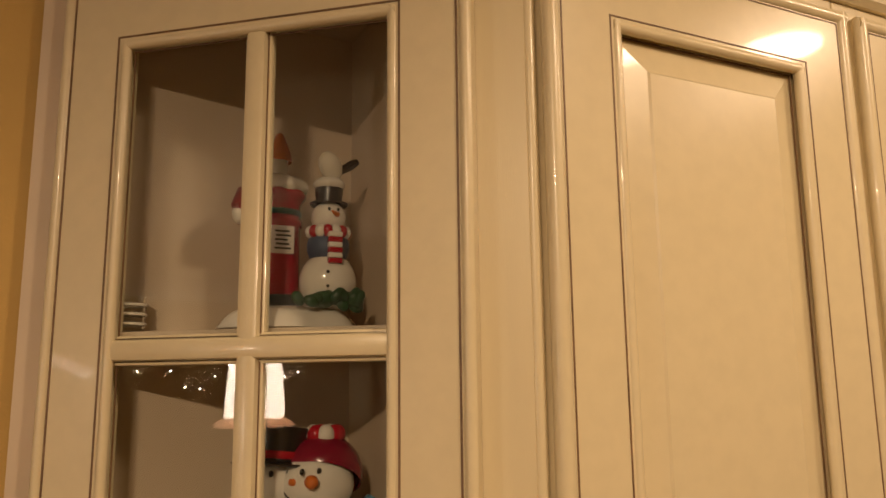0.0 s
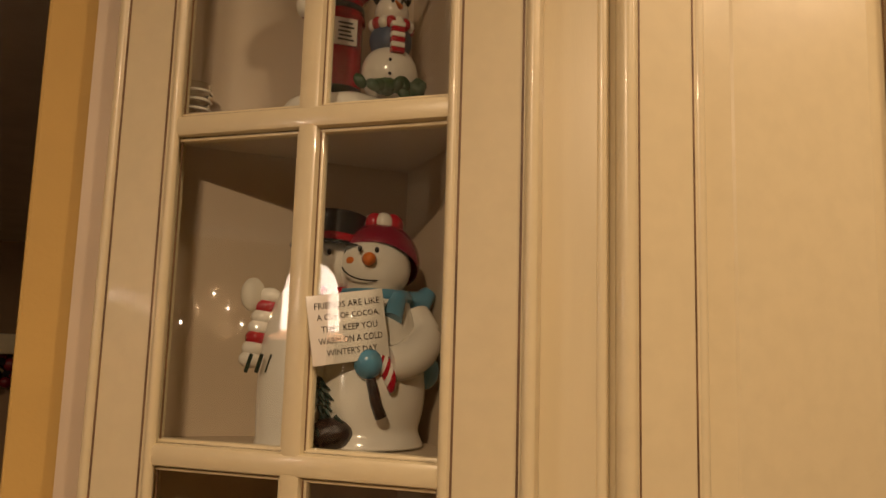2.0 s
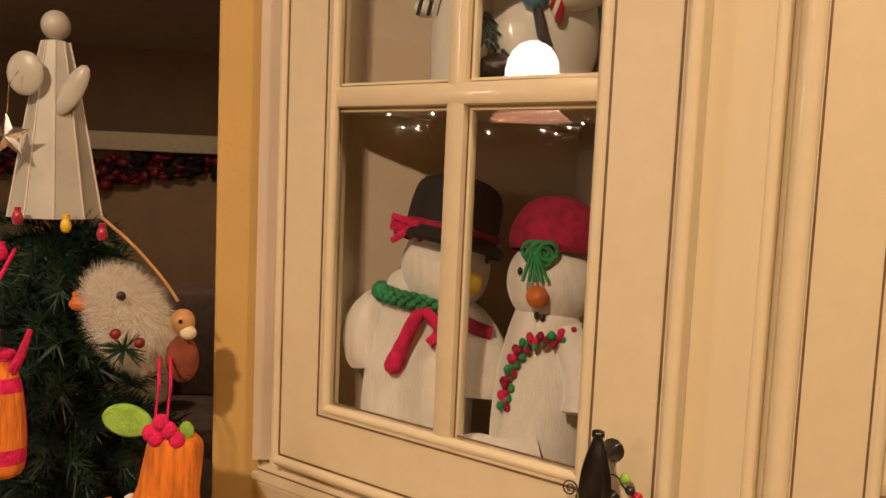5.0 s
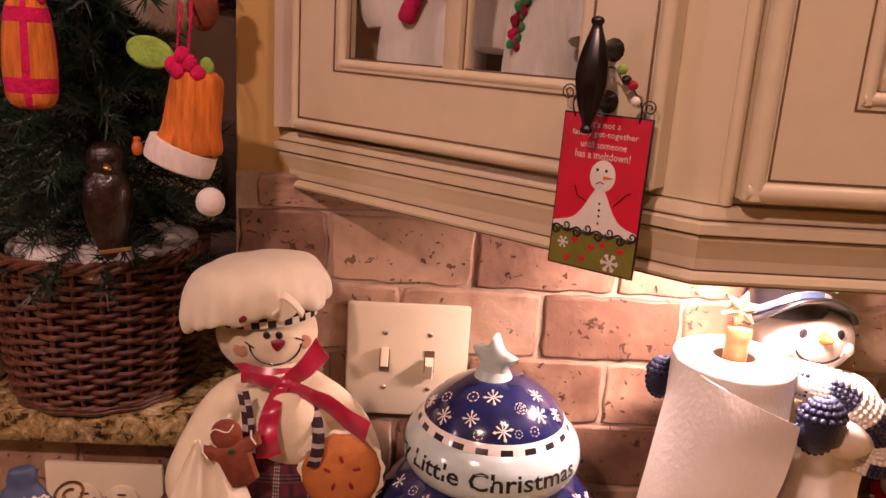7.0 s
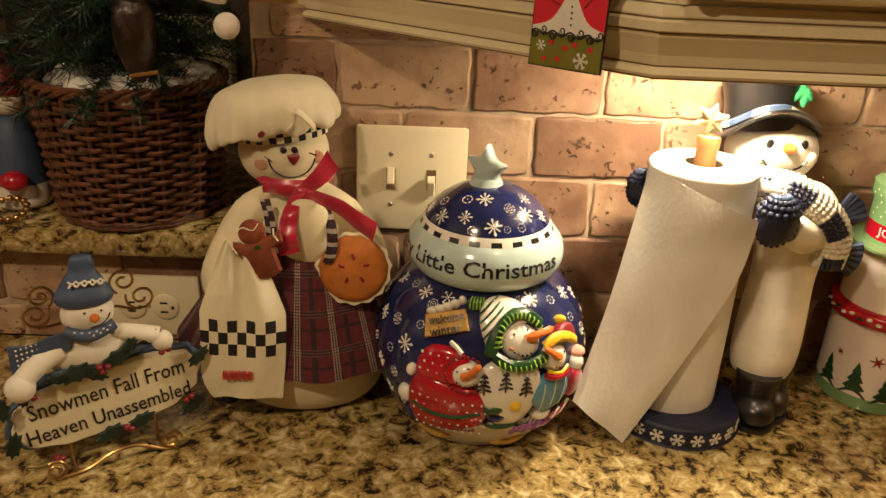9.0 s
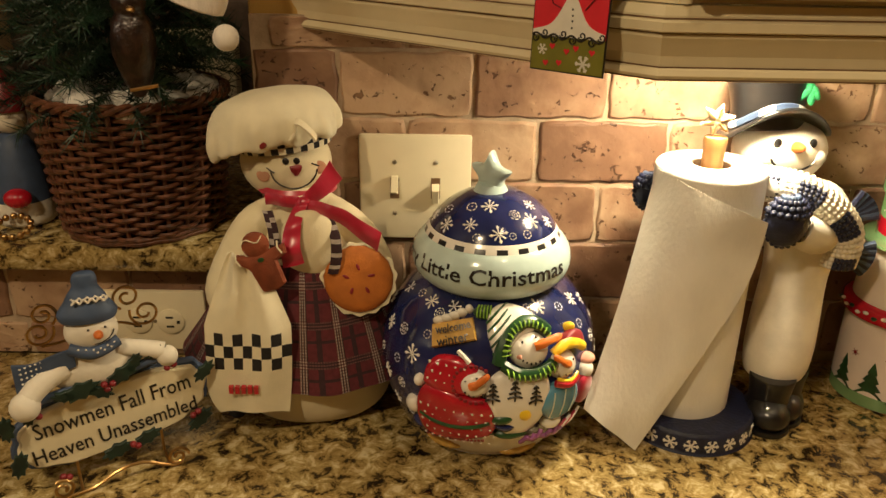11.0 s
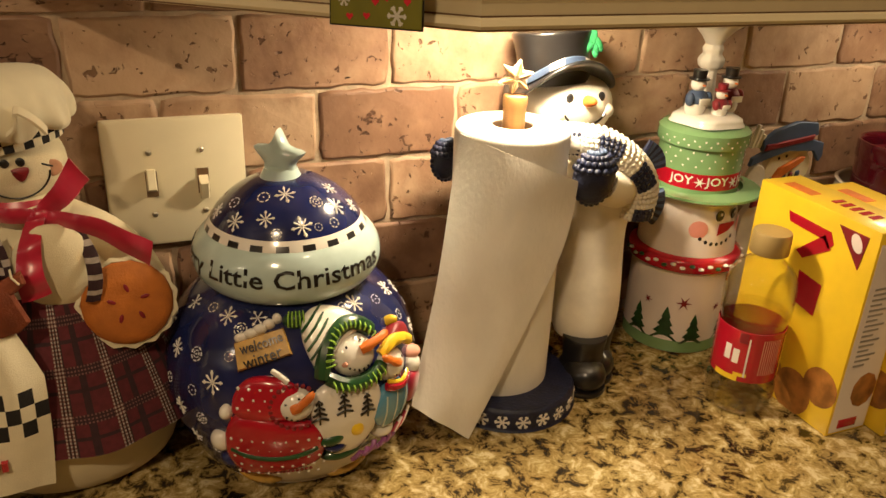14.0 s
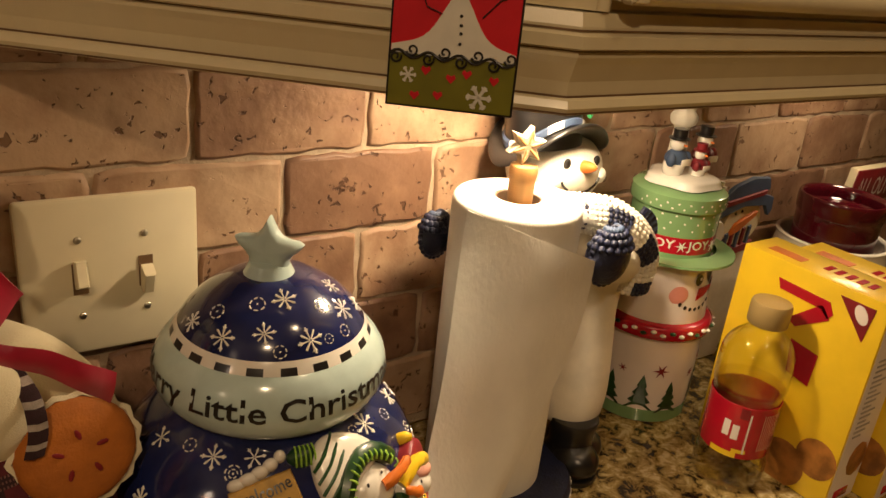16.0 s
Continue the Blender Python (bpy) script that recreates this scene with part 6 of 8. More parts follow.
    part("cup", lathe(smooth_profile([(0.009, 0.080), (0.013, 0.087), (0.021, 0.096), (0.028, 0.101), (0.0315, 0.104), (0.031, 0.107), (0.026, 0.105), (0, 0.104)], 3), 32), MATTE_WHITE, cs)


tin_stack()


# ---------------------------------------------------------------- cardboard boxes, syrup bottle
def cookie_box(x, y, top, group):
    bx = thing("cookie_box", "yellow cardboard cookie box standing on the counter", "box", (x, y, CT), group)
    w, d = 0.052, 0.152                      # along x, along y
    h = top - CT
    part("carton", block((0, -d, 0.0005), (w, 0, h), 0.0012), YELLOWP, bx)
    fm = Matrix(((0, 0, -1, 0), (-1, 0, 0, 0), (0, 1, 0, 0), (0, 0, 0, 1)))     # u to the right of the big face, v up, out
    b = Build()
    # slanted brand word as plain strokes
    strokes = [[(0.045, 0.203), (0.049, 0.193), (0.094, 0.191), (0.101, 0.184), (0.106, 0.190), (0.100, 0.201)],
               [(0.100, 0.190), (0.104, 0.183), (0.070, 0.160), (0.064, 0.166)], [(0.064, 0.166), (0.072, 0.160), (0.100, 0.160), (0.099, 0.167)]]
    strokes[1:] = [[(0.094, 0.196), (0.104, 0.184), (0.074, 0.163), (0.064, 0.168)], [(0.074, 0.150), (0.104, 0.146), (0.103, 0.112), (0.078, 0.116)]]
    for poly in strokes:
        b.add(prism(poly, 0.0003, 0.0009, 0, fm), RED, False)
    part("brand_shape", b, None, bx, "slanted red shapes")
    part("corner_badge", prism([(0.107, 0.212), (0.141, 0.212), (0.137, 0.178)], 0.0003, 0.0009, 0, fm), DARKRED, bx, smooth=False)
    part("badge_mark", placed(sphere((0.010, 0.006, 0.0005), 16, 5, (0, 0, 0), Matrix.Rotation(radians(-58), 4, "Z")), fm @ Matrix.Translation((0.130, 0.202, 0.001))), TINW, bx)
    WAFER = mat("wafer_print", (0.42, 0.17, 0.035), 0.4, var=0.25, scale=60)
    for u, v, r in ((0.060, 0.030, 0.024), (0.100, 0.022, 0.026), (0.132, 0.046, 0.022), (0.030, 0.020, 0.02)):
        part("wafer_picture", sphere((r, r, 0.0005), 24, 5, fm @ Vector((u, v, 0.0003)), fm.to_3x3().to_4x4()), WAFER, bx)
    tm = Matrix.Translation((0.026, -0.098, h + 0.0002)) @ Matrix.Rotation(radians(-90 + 180), 4, "Z")
    b = Build()
    for k in range(5):
        b.add(block((-0.026 + k * 0.011, -0.007, 0), (-0.020 + k * 0.011, 0.007, 0.0006), 0, tm), RED, False)
    part("top_brand_shape", b, None, bx)
    part("top_stripe", block((0.012, -0.055, h), (0.026, -0.018, h + 0.0005)), ORANGE, bx, smooth=False)
    # information side
    part("side_panel", block((0.003, -d - 0.0006, 0.004), (w - 0.003, -d + 0.001, h - 0.012)), TINW, bx, smooth=False)
    GREYP = mat("grey_print", (0.32, 0.29, 0.25), 0.6, var=0.1)
    b = Build()
    for k in range(16):
        b.add(block((0.010, -d - 0.0010, 0.080 + k * 0.0055), (0.024 + 0.010 * ((k * 7) % 3) / 2, -d - 0.0006, 0.0822 + k * 0.0055)), GREYP, False)
    part("small_print", b, None, bx)
    part("side_wafer_picture", sphere((0.016, 0.0005, 0.020), 20, 5, (0.034, -d - 0.0008, 0.050)), WAFER, bx)
    part("red_label", block((0.012, -d - 0.0012, 0.008), (0.036, -d - 0.0006, 0.018), 0.0002), RED, bx)
    return bx


cookie_box(0.787, -0.139, 1.136, "cookie boxes")
cookie_box(0.842, -0.158, 1.130, "cookie boxes")


SYRUP = pane_glass("corn_syrup", (0.985, 0.955, 0.86), 0.03, 3.0)


def bottle():
    at = (0.747, -0.207, CT)
    bt = thing("syrup_bottle", "clear plastic syrup bottle with red label and gold cap", "bottle", at)
    outer = smooth_profile([(0.0, 0.0008), (0.029, 0.001), (0.033, 0.004), (0.0345, 0.012), (0.0345, 0.026), (0.0325, 0.031), (0.0322, 0.036), (0.0322, 0.098), (0.0335, 0.104), (0.0345, 0.112), (0.0345, 0.132), (0.0325, 0.146), (0.026, 0.157), (0.018, 0.164), (0.0148, 0.168), (0.0148, 0.178)], 3)
    part("bottle_body", lathe(outer, 40), AMBER, bt)
    liq = [(max(r - 0.0013, 0), max(z, 0.003)) for r, z in outer if z < 0.112]
    part("syrup", lathe([*liq, (0, liq[-1][1])], 40), SYRUP, bt, "pale syrup filling two thirds")
    part("label", lathe([(0.0330, 0.040), (0.0334, 0.0402), (0.0334, 0.0965), (0.0330, 0.0968), (0.0329, 0.07), (0.0330, 0.040)], 48), RED, bt, "red paper label")
    lb = Build()

    def cyl(lo, hi, material):
        (a0, z0), (a1, z1) = lo, hi
        vs, fs = [], []
        n = 6
        for i in range(n + 1):
            a = radians(a0 + (a1 - a0) * i / n)
            for z in (z0, z1):
                vs.append(Vector((0.0337 * math.cos(a), 0.0337 * math.sin(a), z)))
        for i in range(n):
            fs.append([2 * i, 2 * i + 2, 2 * i + 3, 2 * i + 1])
        lb.add((vs, fs), material, True)
    cyl((-172, 0.062), (-161, 0.079), TINW)
    cyl((-157, 0.060), (-146, 0.076), TINW)
    cyl((-150, 0.046), (-128, 0.050), YELLOWP)
    cyl((-134, 0.046), (-131, 0.090), TINW)
    for k in range(9):
        cyl((-110 + k * 4.0, 0.050), (-108.4 + k * 4.0, 0.090), PINK)
    cyl((-64, 0.044), (-54, 0.092), YELLOWP)
    cyl((-185, 0.040), (-142, 0.046), YELLOWP)
    cyl((-150, 0.084), (-136, 0.095), DARKRED)
    part("label_print", lb, None, bt)
    CAP = mat("gold_cap", (0.42, 0.30, 0.12), 0.4, metal=0.3, var=0.06)
    part("cap", lathe([(0.0178, 0.172), (0.0185, 0.173), (0.0185, 0.192), (0.0175, 0.1945), (0, 0.195)], 60, wob=lambda a, i: 1 + 0.012 * math.cos(30 * a)), CAP, bt, "gold ribbed screw cap")


bottle()


# ---------------------------------------------------------------- things further along the counter
def wooden_snowman():
    w = thing("wooden_snowman_cutout", "painted wooden snowman cutout leaning on the backsplash", "decoration", m=pose(0.908, -0.029, CT, 2, 0, 0))

    def flat(name, poly, z0, z1, material, label=""):
        m = Matrix(((1, 0, 0, 0), (0, 0, -1, 0), (0, 1, 0, 0.001), (0, 0, 0, 1)))
        poly = [(0.8 * x, 0.082 + 0.70 * z if z >= 0.085 else z * 1.66) for x, z in poly]
        return part(name, prism(poly, z0, z1, 0.001, m), material, w, label)
    ell = lambda cx, cz, rx, rz, n=24: [(cx + rx * math.cos(2 * math.pi * i / n), cz + rz * math.sin(2 * math.pi * i / n)) for i in range(n)]
    flat("body", [(-0.045, 0.0), (0.045, 0.0), (0.058, 0.04), (0.052, 0.085), (0.03, 0.11), (-0.03, 0.11), (-0.055, 0.08), (-0.06, 0.04)], 0, 0.008, MATTE_WHITE)
    flat("scarf", [(-0.045, 0.088), (0.040, 0.104), (0.046, 0.120), (-0.042, 0.106)], 0.008, 0.012, DARKRED, "red striped scarf")
    for k in range(6):
        x = -0.036 + 0.013 * k
        flat("scarf_stripe", [(x, 0.103 + 0.0025 * k), (x + 0.006, 0.104 + 0.0025 * k), (x + 0.006, 0.140 + 0.002 * k), (x, 0.138 + 0.002 * k)], 0.0075, 0.0118, SLATE if k % 2 else DARKRED)
    flat("face", ell(0.012, 0.155, 0.044, 0.040), 0.0, 0.009, CLOTH)
    flat("carrot_nose", [(-0.018, 0.138), (0.0, 0.142), (0.036, 0.168), (0.038, 0.176), (0.030, 0.177), (-0.008, 0.158)], 0.009, 0.013, ORANGE)
    flat("hat_brim", [(-0.068, 0.168), (-0.04, 0.178), (0.0, 0.190), (0.05, 0.186), (0.064, 0.166), (0.070, 0.176), (0.066, 0.200), (0.030, 0.212), (-0.030, 0.200), (-0.066, 0.182)], 0.009, 0.014, SLATE, "grey-blue floppy hat brim")
    flat("hat_crown", [(-0.048, 0.192), (0.040, 0.208), (0.055, 0.215), (0.048, 0.236), (0.010, 0.240), (-0.030, 0.228), (-0.050, 0.212)], 0.007, 0.012, SLATE)
    flat("hat_band", [(-0.046, 0.194), (0.042, 0.207), (0.044, 0.216), (-0.044, 0.204)], 0.012, 0.015, DARKRED)
    for x in (-0.010, 0.004):
        flat("eye", ell(x, 0.178 + x * 0.2, 0.0022, 0.003, 8), 0.009, 0.0105, BLACK)
    flat("mitten", ell(-0.052, 0.142, 0.018, 0.028), 0.009, 0.014, MATTE_WHITE)
    b = Build()
    for k in range(4):
        b.add(tube([(-0.052 + 0.005 * k, -0.006, 0.222), (-0.048 + 0.005 * k, -0.008, 0.250 - 0.006 * k)], 0.003, 6), MATTE_WHITE)
    part("fringe", b, None, w)


wooden_snowman()


def candle_jar():
    cj = thing("candle_crock", "white ceramic crock holding a dark red candle jar", "candle holder", (1.055, -0.085, CT))
    part("crock", lathe(smooth_profile([(0, 0.0005), (0.058, 0.0008), (0.066, 0.008), (0.069, 0.06), (0.069, 0.14), (0.066, 0.166), (0.068, 0.172), (0.065, 0.174), (0.062, 0.170), (0.062, 0.145), (0, 0.143)], 3), 56), WHITE, cj)
    part("candle_glass", lathe(smooth_profile([(0, 0.1435), (0.048, 0.1438), (0.050, 0.148), (0.050, 0.196), (0.052, 0.205), (0.0525, 0.222), (0.050, 0.226), (0.046, 0.220), (0.044, 0.205), (0, 0.203)], 3), 40), WAX, cj, "dark red glass candle")
    for a in (-170, -135, -100, -65, -30):
        m = Matrix.Rotation(radians(a), 4, "Z") @ Matrix.Translation((0.0690, 0, 0.148))
        b = Build()
        for s in (-1, 1):
            b.add(placed(sphere((0.002, 0.0075, 0.005), 10, 6, (0, s * 0.007, 0.001), Matrix.Rotation(s * 0.5, 4, "X")), m), DARKRED)
        b.add(placed(sphere((0.003, 0.003, 0.003), 8, 5), m), DARKRED)
        part("bow", b, None, cj)
    part("garland", tube([(0.0695 * math.cos(radians(-200 + 5 * k)), 0.0695 * math.sin(radians(-200 + 5 * k)), 0.146 - 0.008 * abs(math.sin(radians(180 * k / 7)))) for k in range(46)], 0.0011, 5), GREEN, cj)


candle_jar()
jg = thing("glass_canister", "clear glass canister on the counter", "canister", (1.190, -0.160, CT))
part("canister", lathe(smooth_profile([(0, 0.0005), (0.05, 0.001), (0.056, 0.008), (0.057, 0.12), (0.05, 0.15), (0.045, 0.158), (0.043, 0.156), (0.048, 0.148), (0.0545, 0.118), (0.0535, 0.012), (0, 0.006)], 3), 40), pane_glass("canister_glass", (0.92, 0.93, 0.90), 0.02), jg)
part("lid", lathe(smooth_profile([(0.0, 0.159), (0.047, 0.159), (0.048, 0.166), (0.030, 0.172), (0.010, 0.178), (0.014, 0.190), (0.010, 0.200), (0, 0.202)], 3), 32), pane_glass("lid_glass", (0.92, 0.93, 0.90), 0.02), jg)
ws = thing("word_sign", "dark red wooden word sign standing against the wall", "sign", m=pose(1.192, -0.030, CT, 5, 0, 0))
part("board", block((-0.066, -0.006, 0.001), (0.066, 0.006, 0.246), 0.002), CLOTH, ws)
part("red_band", block((-0.0655, -0.0075, 0.196), (0.0655, -0.005, 0.245), 0.001), DARKRED, ws, "dark red painted band")
part("lettering", placed(lettering("ALL OUT OF", 0.028, 0.112, 0.0), Matrix(((1, 0, 0, 0), (0, 0, -1, -0.0080), (0, 1, 0, 0.219), (0, 0, 0, 1)))), SIGNW, ws, smooth=False)


# ---------------------------------------------------------------- plaque: a snowman over a lettered board on a wire stand
def plaque():
    d = Vector((0.871, 0.491, 0))
    n = Vector((0.491, -0.871, 0))
    M = Matrix(((d.x, 0, n.x, -0.075), (d.y, 0, n.y, -0.225), (0, 1, 0, CT), (0, 0, 0, 1)))
    pq = thing("snowman_plaque", "lettered snowman plaque on a gold wire stand", "plaque", m=M)
    rim = []
    rg = random.Random(5)
    for k in range(48):
        a = 2 * math.pi * k / 48
        r = 1 + 0.025 * math.sin(12 * a) + rg.uniform(-0.01, 0.01)
        rim.append((0.010 + 0.086 * r * math.copysign(abs(math.cos(a)) ** 0.75, math.cos(a)), 0.063 + 0.036 * r * math.copysign(abs(math.sin(a)) ** 0.8, math.sin(a)) + 0.13 * 0.086 * math.cos(a)))
    part("board", prism(rim, -0.008, 0.0, 0.002), CLOTH, pq, "cream board with wavy edge")
    part("backing", prism([(x * 1.06 - 0.001, (y - 0.063) * 1.12 + 0.063) for x, y in rim], -0.013, -0.006, 0.002), SLATE, pq)
    tb = Build()
    for text, y, w, h in (("Snowmen Fall From", 0.0765, 0.142, 0.0175), ("Heaven Unassembled", 0.0495, 0.150, 0.0165)):
        tb.add(placed(lettering(text, h, w, 0.0006, 0.008), Matrix.Translation((0.010, y - 0.001, 0)) @ Matrix.Rotation(radians(6.0), 4, "Z")), BLACK, False)
    part("lettering", tb, None, pq, "black hand-written lettering")
    b = Build()
    b.add(sphere((0.023, 0.020, 0.015), 24, 14, (0.002, 0.160, 0.0)), MATTE_WHITE)
    b.add(sphere((0.040, 0.024, 0.014), 24, 12, (0.0, 0.122, -0.002)), MATTE_WHITE)
    b.add(tube(smooth_profile([(-0.024, 0.130, 0), (-0.045, 0.120, 0.004), (-0.060, 0.108, 0.010)], 4), [0.012, 0.012, 0.011, 0.011, 0.0105, 0.0105, 0.010, 0.010, 0.010], 12), MATTE_WHITE)
    b.add(sphere((0.013, 0.014, 0.011), 16, 10, (-0.062, 0.104, 0.012)), MATTE_WHITE)
    b.add(tube(smooth_profile([(0.022, 0.136, 0), (0.045, 0.130, 0.004), (0.060, 0.126, 0.008)], 4), 0.0085, 12), MATTE_WHITE)
    b.add(sphere((0.010, 0.0105, 0.009), 16, 10, (0.062, 0.121, 0.010)), MATTE_WHITE)
    b.add(sphere((0.0042, 0.004, 0.006), 12, 8, (0.006, 0.161, 0.016)), ORANGE)
    for x in (-0.0015, 0.0125):
        b.add(sphere((0.0012, 0.0012, 0.001), 8, 5, (x, 0.1665, 0.0142)), BLACK)
    b.add(tube([(0.005 + 0.015 * math.sin(t), 0.163 - 0.012 * math.cos(t), 0.0135 - 0.003 * abs(math.sin(t))) for t in [radians(-80 + 160 * i / 12) for i in range(13)]], 0.0007, 5), BLACK)
    part("snowman", b, None, pq)
    h = Build()
    hm = Matrix.Translation((0.001, 0.172, 0.0)) @ Matrix.Rotation(radians(-3), 4, "Z")
    h.add(placed(lathe(smooth_profile([(0.0235, 0.0), (0.0255, 0.006), (0.0225, 0.012), (0.019, 0.017), (0.0155, 0.024), (0.011, 0.031), (0.0105, 0.038), (0.008, 0.044), (0, 0.0445)], 3), 28), hm @ Matrix(((1, 0, 0, 0), (0, 0, 1, 0), (0, -0.62, 0, 0), (0, 0, 0, 1)))), SLATE)
    for k in range(9):
        x = -0.013 + 0.0033 * k
        h.add(placed(tube([(x, 0.020 + 0.004 * (k % 2), 0.0125), (x + 0.0033, 0.020 + 0.004 * ((k + 1) % 2), 0.0125)], 0.0011, 5), hm), WHITE)
        h.add(placed(tube([(x, 0.0255 - 0.004 * (k % 2), 0.0118), (x + 0.0033, 0.0255 - 0.004 * ((k + 1) % 2), 0.0118)], 0.0009, 5), hm), WHITE)
    part("knit_hat", h, None, pq, "slate-blue knit hat with white pattern")
    s = Build()
    s.add(tube(smooth_profile([(-0.019, 0.149, 0.008), (0.0, 0.143, 0.014), (0.022, 0.148, 0.008)], 5), 0.0058, 10), SLATE)
    s.add(sheet([smooth_profile([(-0.016, 0.150 - k * 0.018, 0.010), (-0.034, 0.146 - k * 0.020, 0.008), (-0.050, 0.140 - k * 0.024, 0.004), (-0.066, 0.142 - k * 0.028, 0.002)], 4) for k in (0, 0.5, 1)], 0.003), SLATE)
    for k in range(40):
        s.add(sphere((0.0011, 0.0011, 0.0006), 6, 4, (-0.060 + 0.0042 * (k % 11), 0.139 - 0.005 * (k // 11) + 0.001 * (k % 11) * 0.6, 0.0068)), WHITE)
    for k in range(12):
        s.add(sphere((0.0011, 0.0011, 0.0008), 6, 4, (-0.015 + 0.003 * k, 0.1475 + 0.003 * (k % 2) - 0.002 * math.sin(k * 0.28), 0.0195 - 0.005 * abs(k - 6) / 6)), WHITE)
    part("dotted_scarf", s, None, pq, "slate-blue scarf with white dots")
    part("rail", tube([(-0.052, 0.103, 0.006), (0.058, 0.119, 0.006)], 0.0042, 10), SLATE, pq)
    rg = random.Random(9)

    def holly(x, y, turn, sz):
        leaf = []
        for k in range(16):
            t = 2 * math.pi * k / 16
            r = 1.0 if k % 2 == 0 else 0.72
            leaf.append((sz * r * math.cos(t), sz * 0.52 * r * math.sin(t)))
        part("holly_leaf", prism(leaf, 0.0, 0.003, 0.001, Matrix.Translation((x, y, 0.009)) @ Matrix.Rotation(turn, 4, "Z")), DKGREEN, pq)
    for x, y, t, sz in ((-0.016, 0.106, 0.3, 0.019), (0.020, 0.113, 0.5, 0.017), (0.000, 0.100, -0.5, 0.013), (0.032, 0.122, 1.0, 0.012), (-0.030, 0.104, -0.2, 0.012), (0.006, 0.0325, 0.3, 0.016), (0.034, 0.038, 0.4, 0.015), (-0.060, 0.092, 1.2, 0.011), (0.052, 0.128, 0.4, 0.011), (0.085, 0.042, 0.7, 0.016), (-0.076, 0.045, 1.3, 0.015), (0.094, 0.095, 0.8, 0.014), (-0.080, 0.085, 1.6, 0.014)):
        holly(x, y, t, sz)
    for x, y in ((0.006, 0.103), (0.011, 0.107), (0.004, 0.108), (-0.058, 0.094), (-0.053, 0.092), (0.060, 0.110), (0.066, 0.112), (0.020, 0.036), (0.024, 0.033), (-0.044, 0.022), (-0.039, 0.020), (0.078, 0.050), (0.083, 0.053)):
        part("berry", sphere((0.0033, 0.0033, 0.0033), 10, 6, (x, y, 0.013)), DARKRED, pq)
    st = Build()
    for s_ in (-1, 1):
        st.add(tube(curl((0.010 + s_ * 0.052 - 0.004, 0.0115, 0.018), 0.0105, 90 - s_ * 60 - 30, 1.5, 30, 0.25, "xy", s_), 0.0017, 7), GOLD)
    st.add(tube(smooth_profile([(-0.046, 0.002, 0.018), (-0.020, 0.004, 0.018), (0.004, 0.015, 0.018), (0.026, 0.016, 0.018), (0.050, 0.004, 0.018), (0.062, 0.003, 0.018)], 5), 0.0017, 7), GOLD)
    for x in (-0.03, 0.05):
        st.add(tube([(x, 0.004, 0.018), (x, 0.003, -0.010), (x, 0.030, -0.016), (x, 0.08, -0.014)], 0.0015, 7), GOLD)
    part("wire_stand", st, None, pq, "scrolled gold wire stand")
    cu_ = Build()
    for c, a0, f, r in (((-0.034, 0.180, -0.006), -60, 1, 0.012), ((-0.040, 0.163, -0.006), 20, -1, 0.013), ((0.036, 0.182, -0.006), 240, -1, 0.013), ((0.050, 0.163, -0.006), 160, 1, 0.014)):
        cu_.add(tube(curl(c, r, a0, 1.5, 26, 0.25, "xy", f), 0.0013, 6), GOLD)
    cu_.add(tube(smooth_profile([(-0.040, 0.150, -0.006), (-0.02, 0.150, -0.008), (0.02, 0.158, -0.008), (0.044, 0.150, -0.006)], 4), 0.0013, 6), GOLD)
    part("wire_curl", cu_, None, pq, "curled gold wire")


plaque()


# ---------------------------------------------------------------- basket with the small tree
def basket():
    bk = thing("wicker_basket", "round dark brown woven wicker basket on the ledge", "basket", (-0.120, 0.064, 1.0715))
    H = 0.163
    rad = lambda z: 0.089 + 0.017 * (z / H) ** 0.8
    n = 26
    # near-black shell behind the weave, closing its gaps
    part("lining", lathe([(0, 0.002), (0.082, 0.003), (rad(0.08) - 0.008, 0.08), (rad(H) - 0.010, H - 0.01), (rad(H) - 0.013, H - 0.01), (0.078, 0.008), (0, 0.008)], 40), mat("near_black_shell", (0.02, 0.009, 0.005), 0.8, var=0.2), bk)
    for k in range(n):
        a = 2 * math.pi * k / n
        part("stake", tube([(rad(z) * math.cos(a), rad(z) * math.sin(a), z) for z in (0.004, 0.05, 0.1, H - 0.006)], 0.0027, 6), WICKER, bk)
    rows = 24
    for r in range(rows):
        z = 0.010 + (H - 0.026) * r / (rows - 1)
        ph = math.pi * (r % 2)
        pts = []
        for i in range(n * 6):
            a = 2 * math.pi * i / (n * 6)
            q = rad(z) + 0.0042 * math.cos(n / 2 * a * 2 / 2 + ph)
            pts.append((q * math.cos(a), q * math.sin(a), z + 0.0008 * math.sin(5 * a + r * 1.7)))
        part("weaver", tube(pts, 0.0027, 6, True), WICKER, bk)
    for k in range(3):
        pts = []
        for i in range(90):
            a = 2 * math.pi * i / 90
            q = rad(H) + 0.0045 * math.cos(12 * a + k * 2.1)
            pts.append((q * math.cos(a), q * math.sin(a), H - 0.004 + 0.0045 * math.sin(12 * a + k * 2.1)))
        part("rim_braid", tube(pts, 0.0033, 6, True), WICKER, bk)
    for z in (0.002, 0.006):
        part("foot_braid", tube([((rad(0) + 0.003 + 0.002 * math.cos(14 * a)) * math.cos(a), (rad(0) + 0.003 + 0.002 * math.cos(14 * a)) * math.sin(a), z + 0.0015) for a in [2 * math.pi * i / 80 for i in range(80)]], 0.0032, 6, True), WICKER, bk)


basket()
TX, TY = -0.120, 0.060


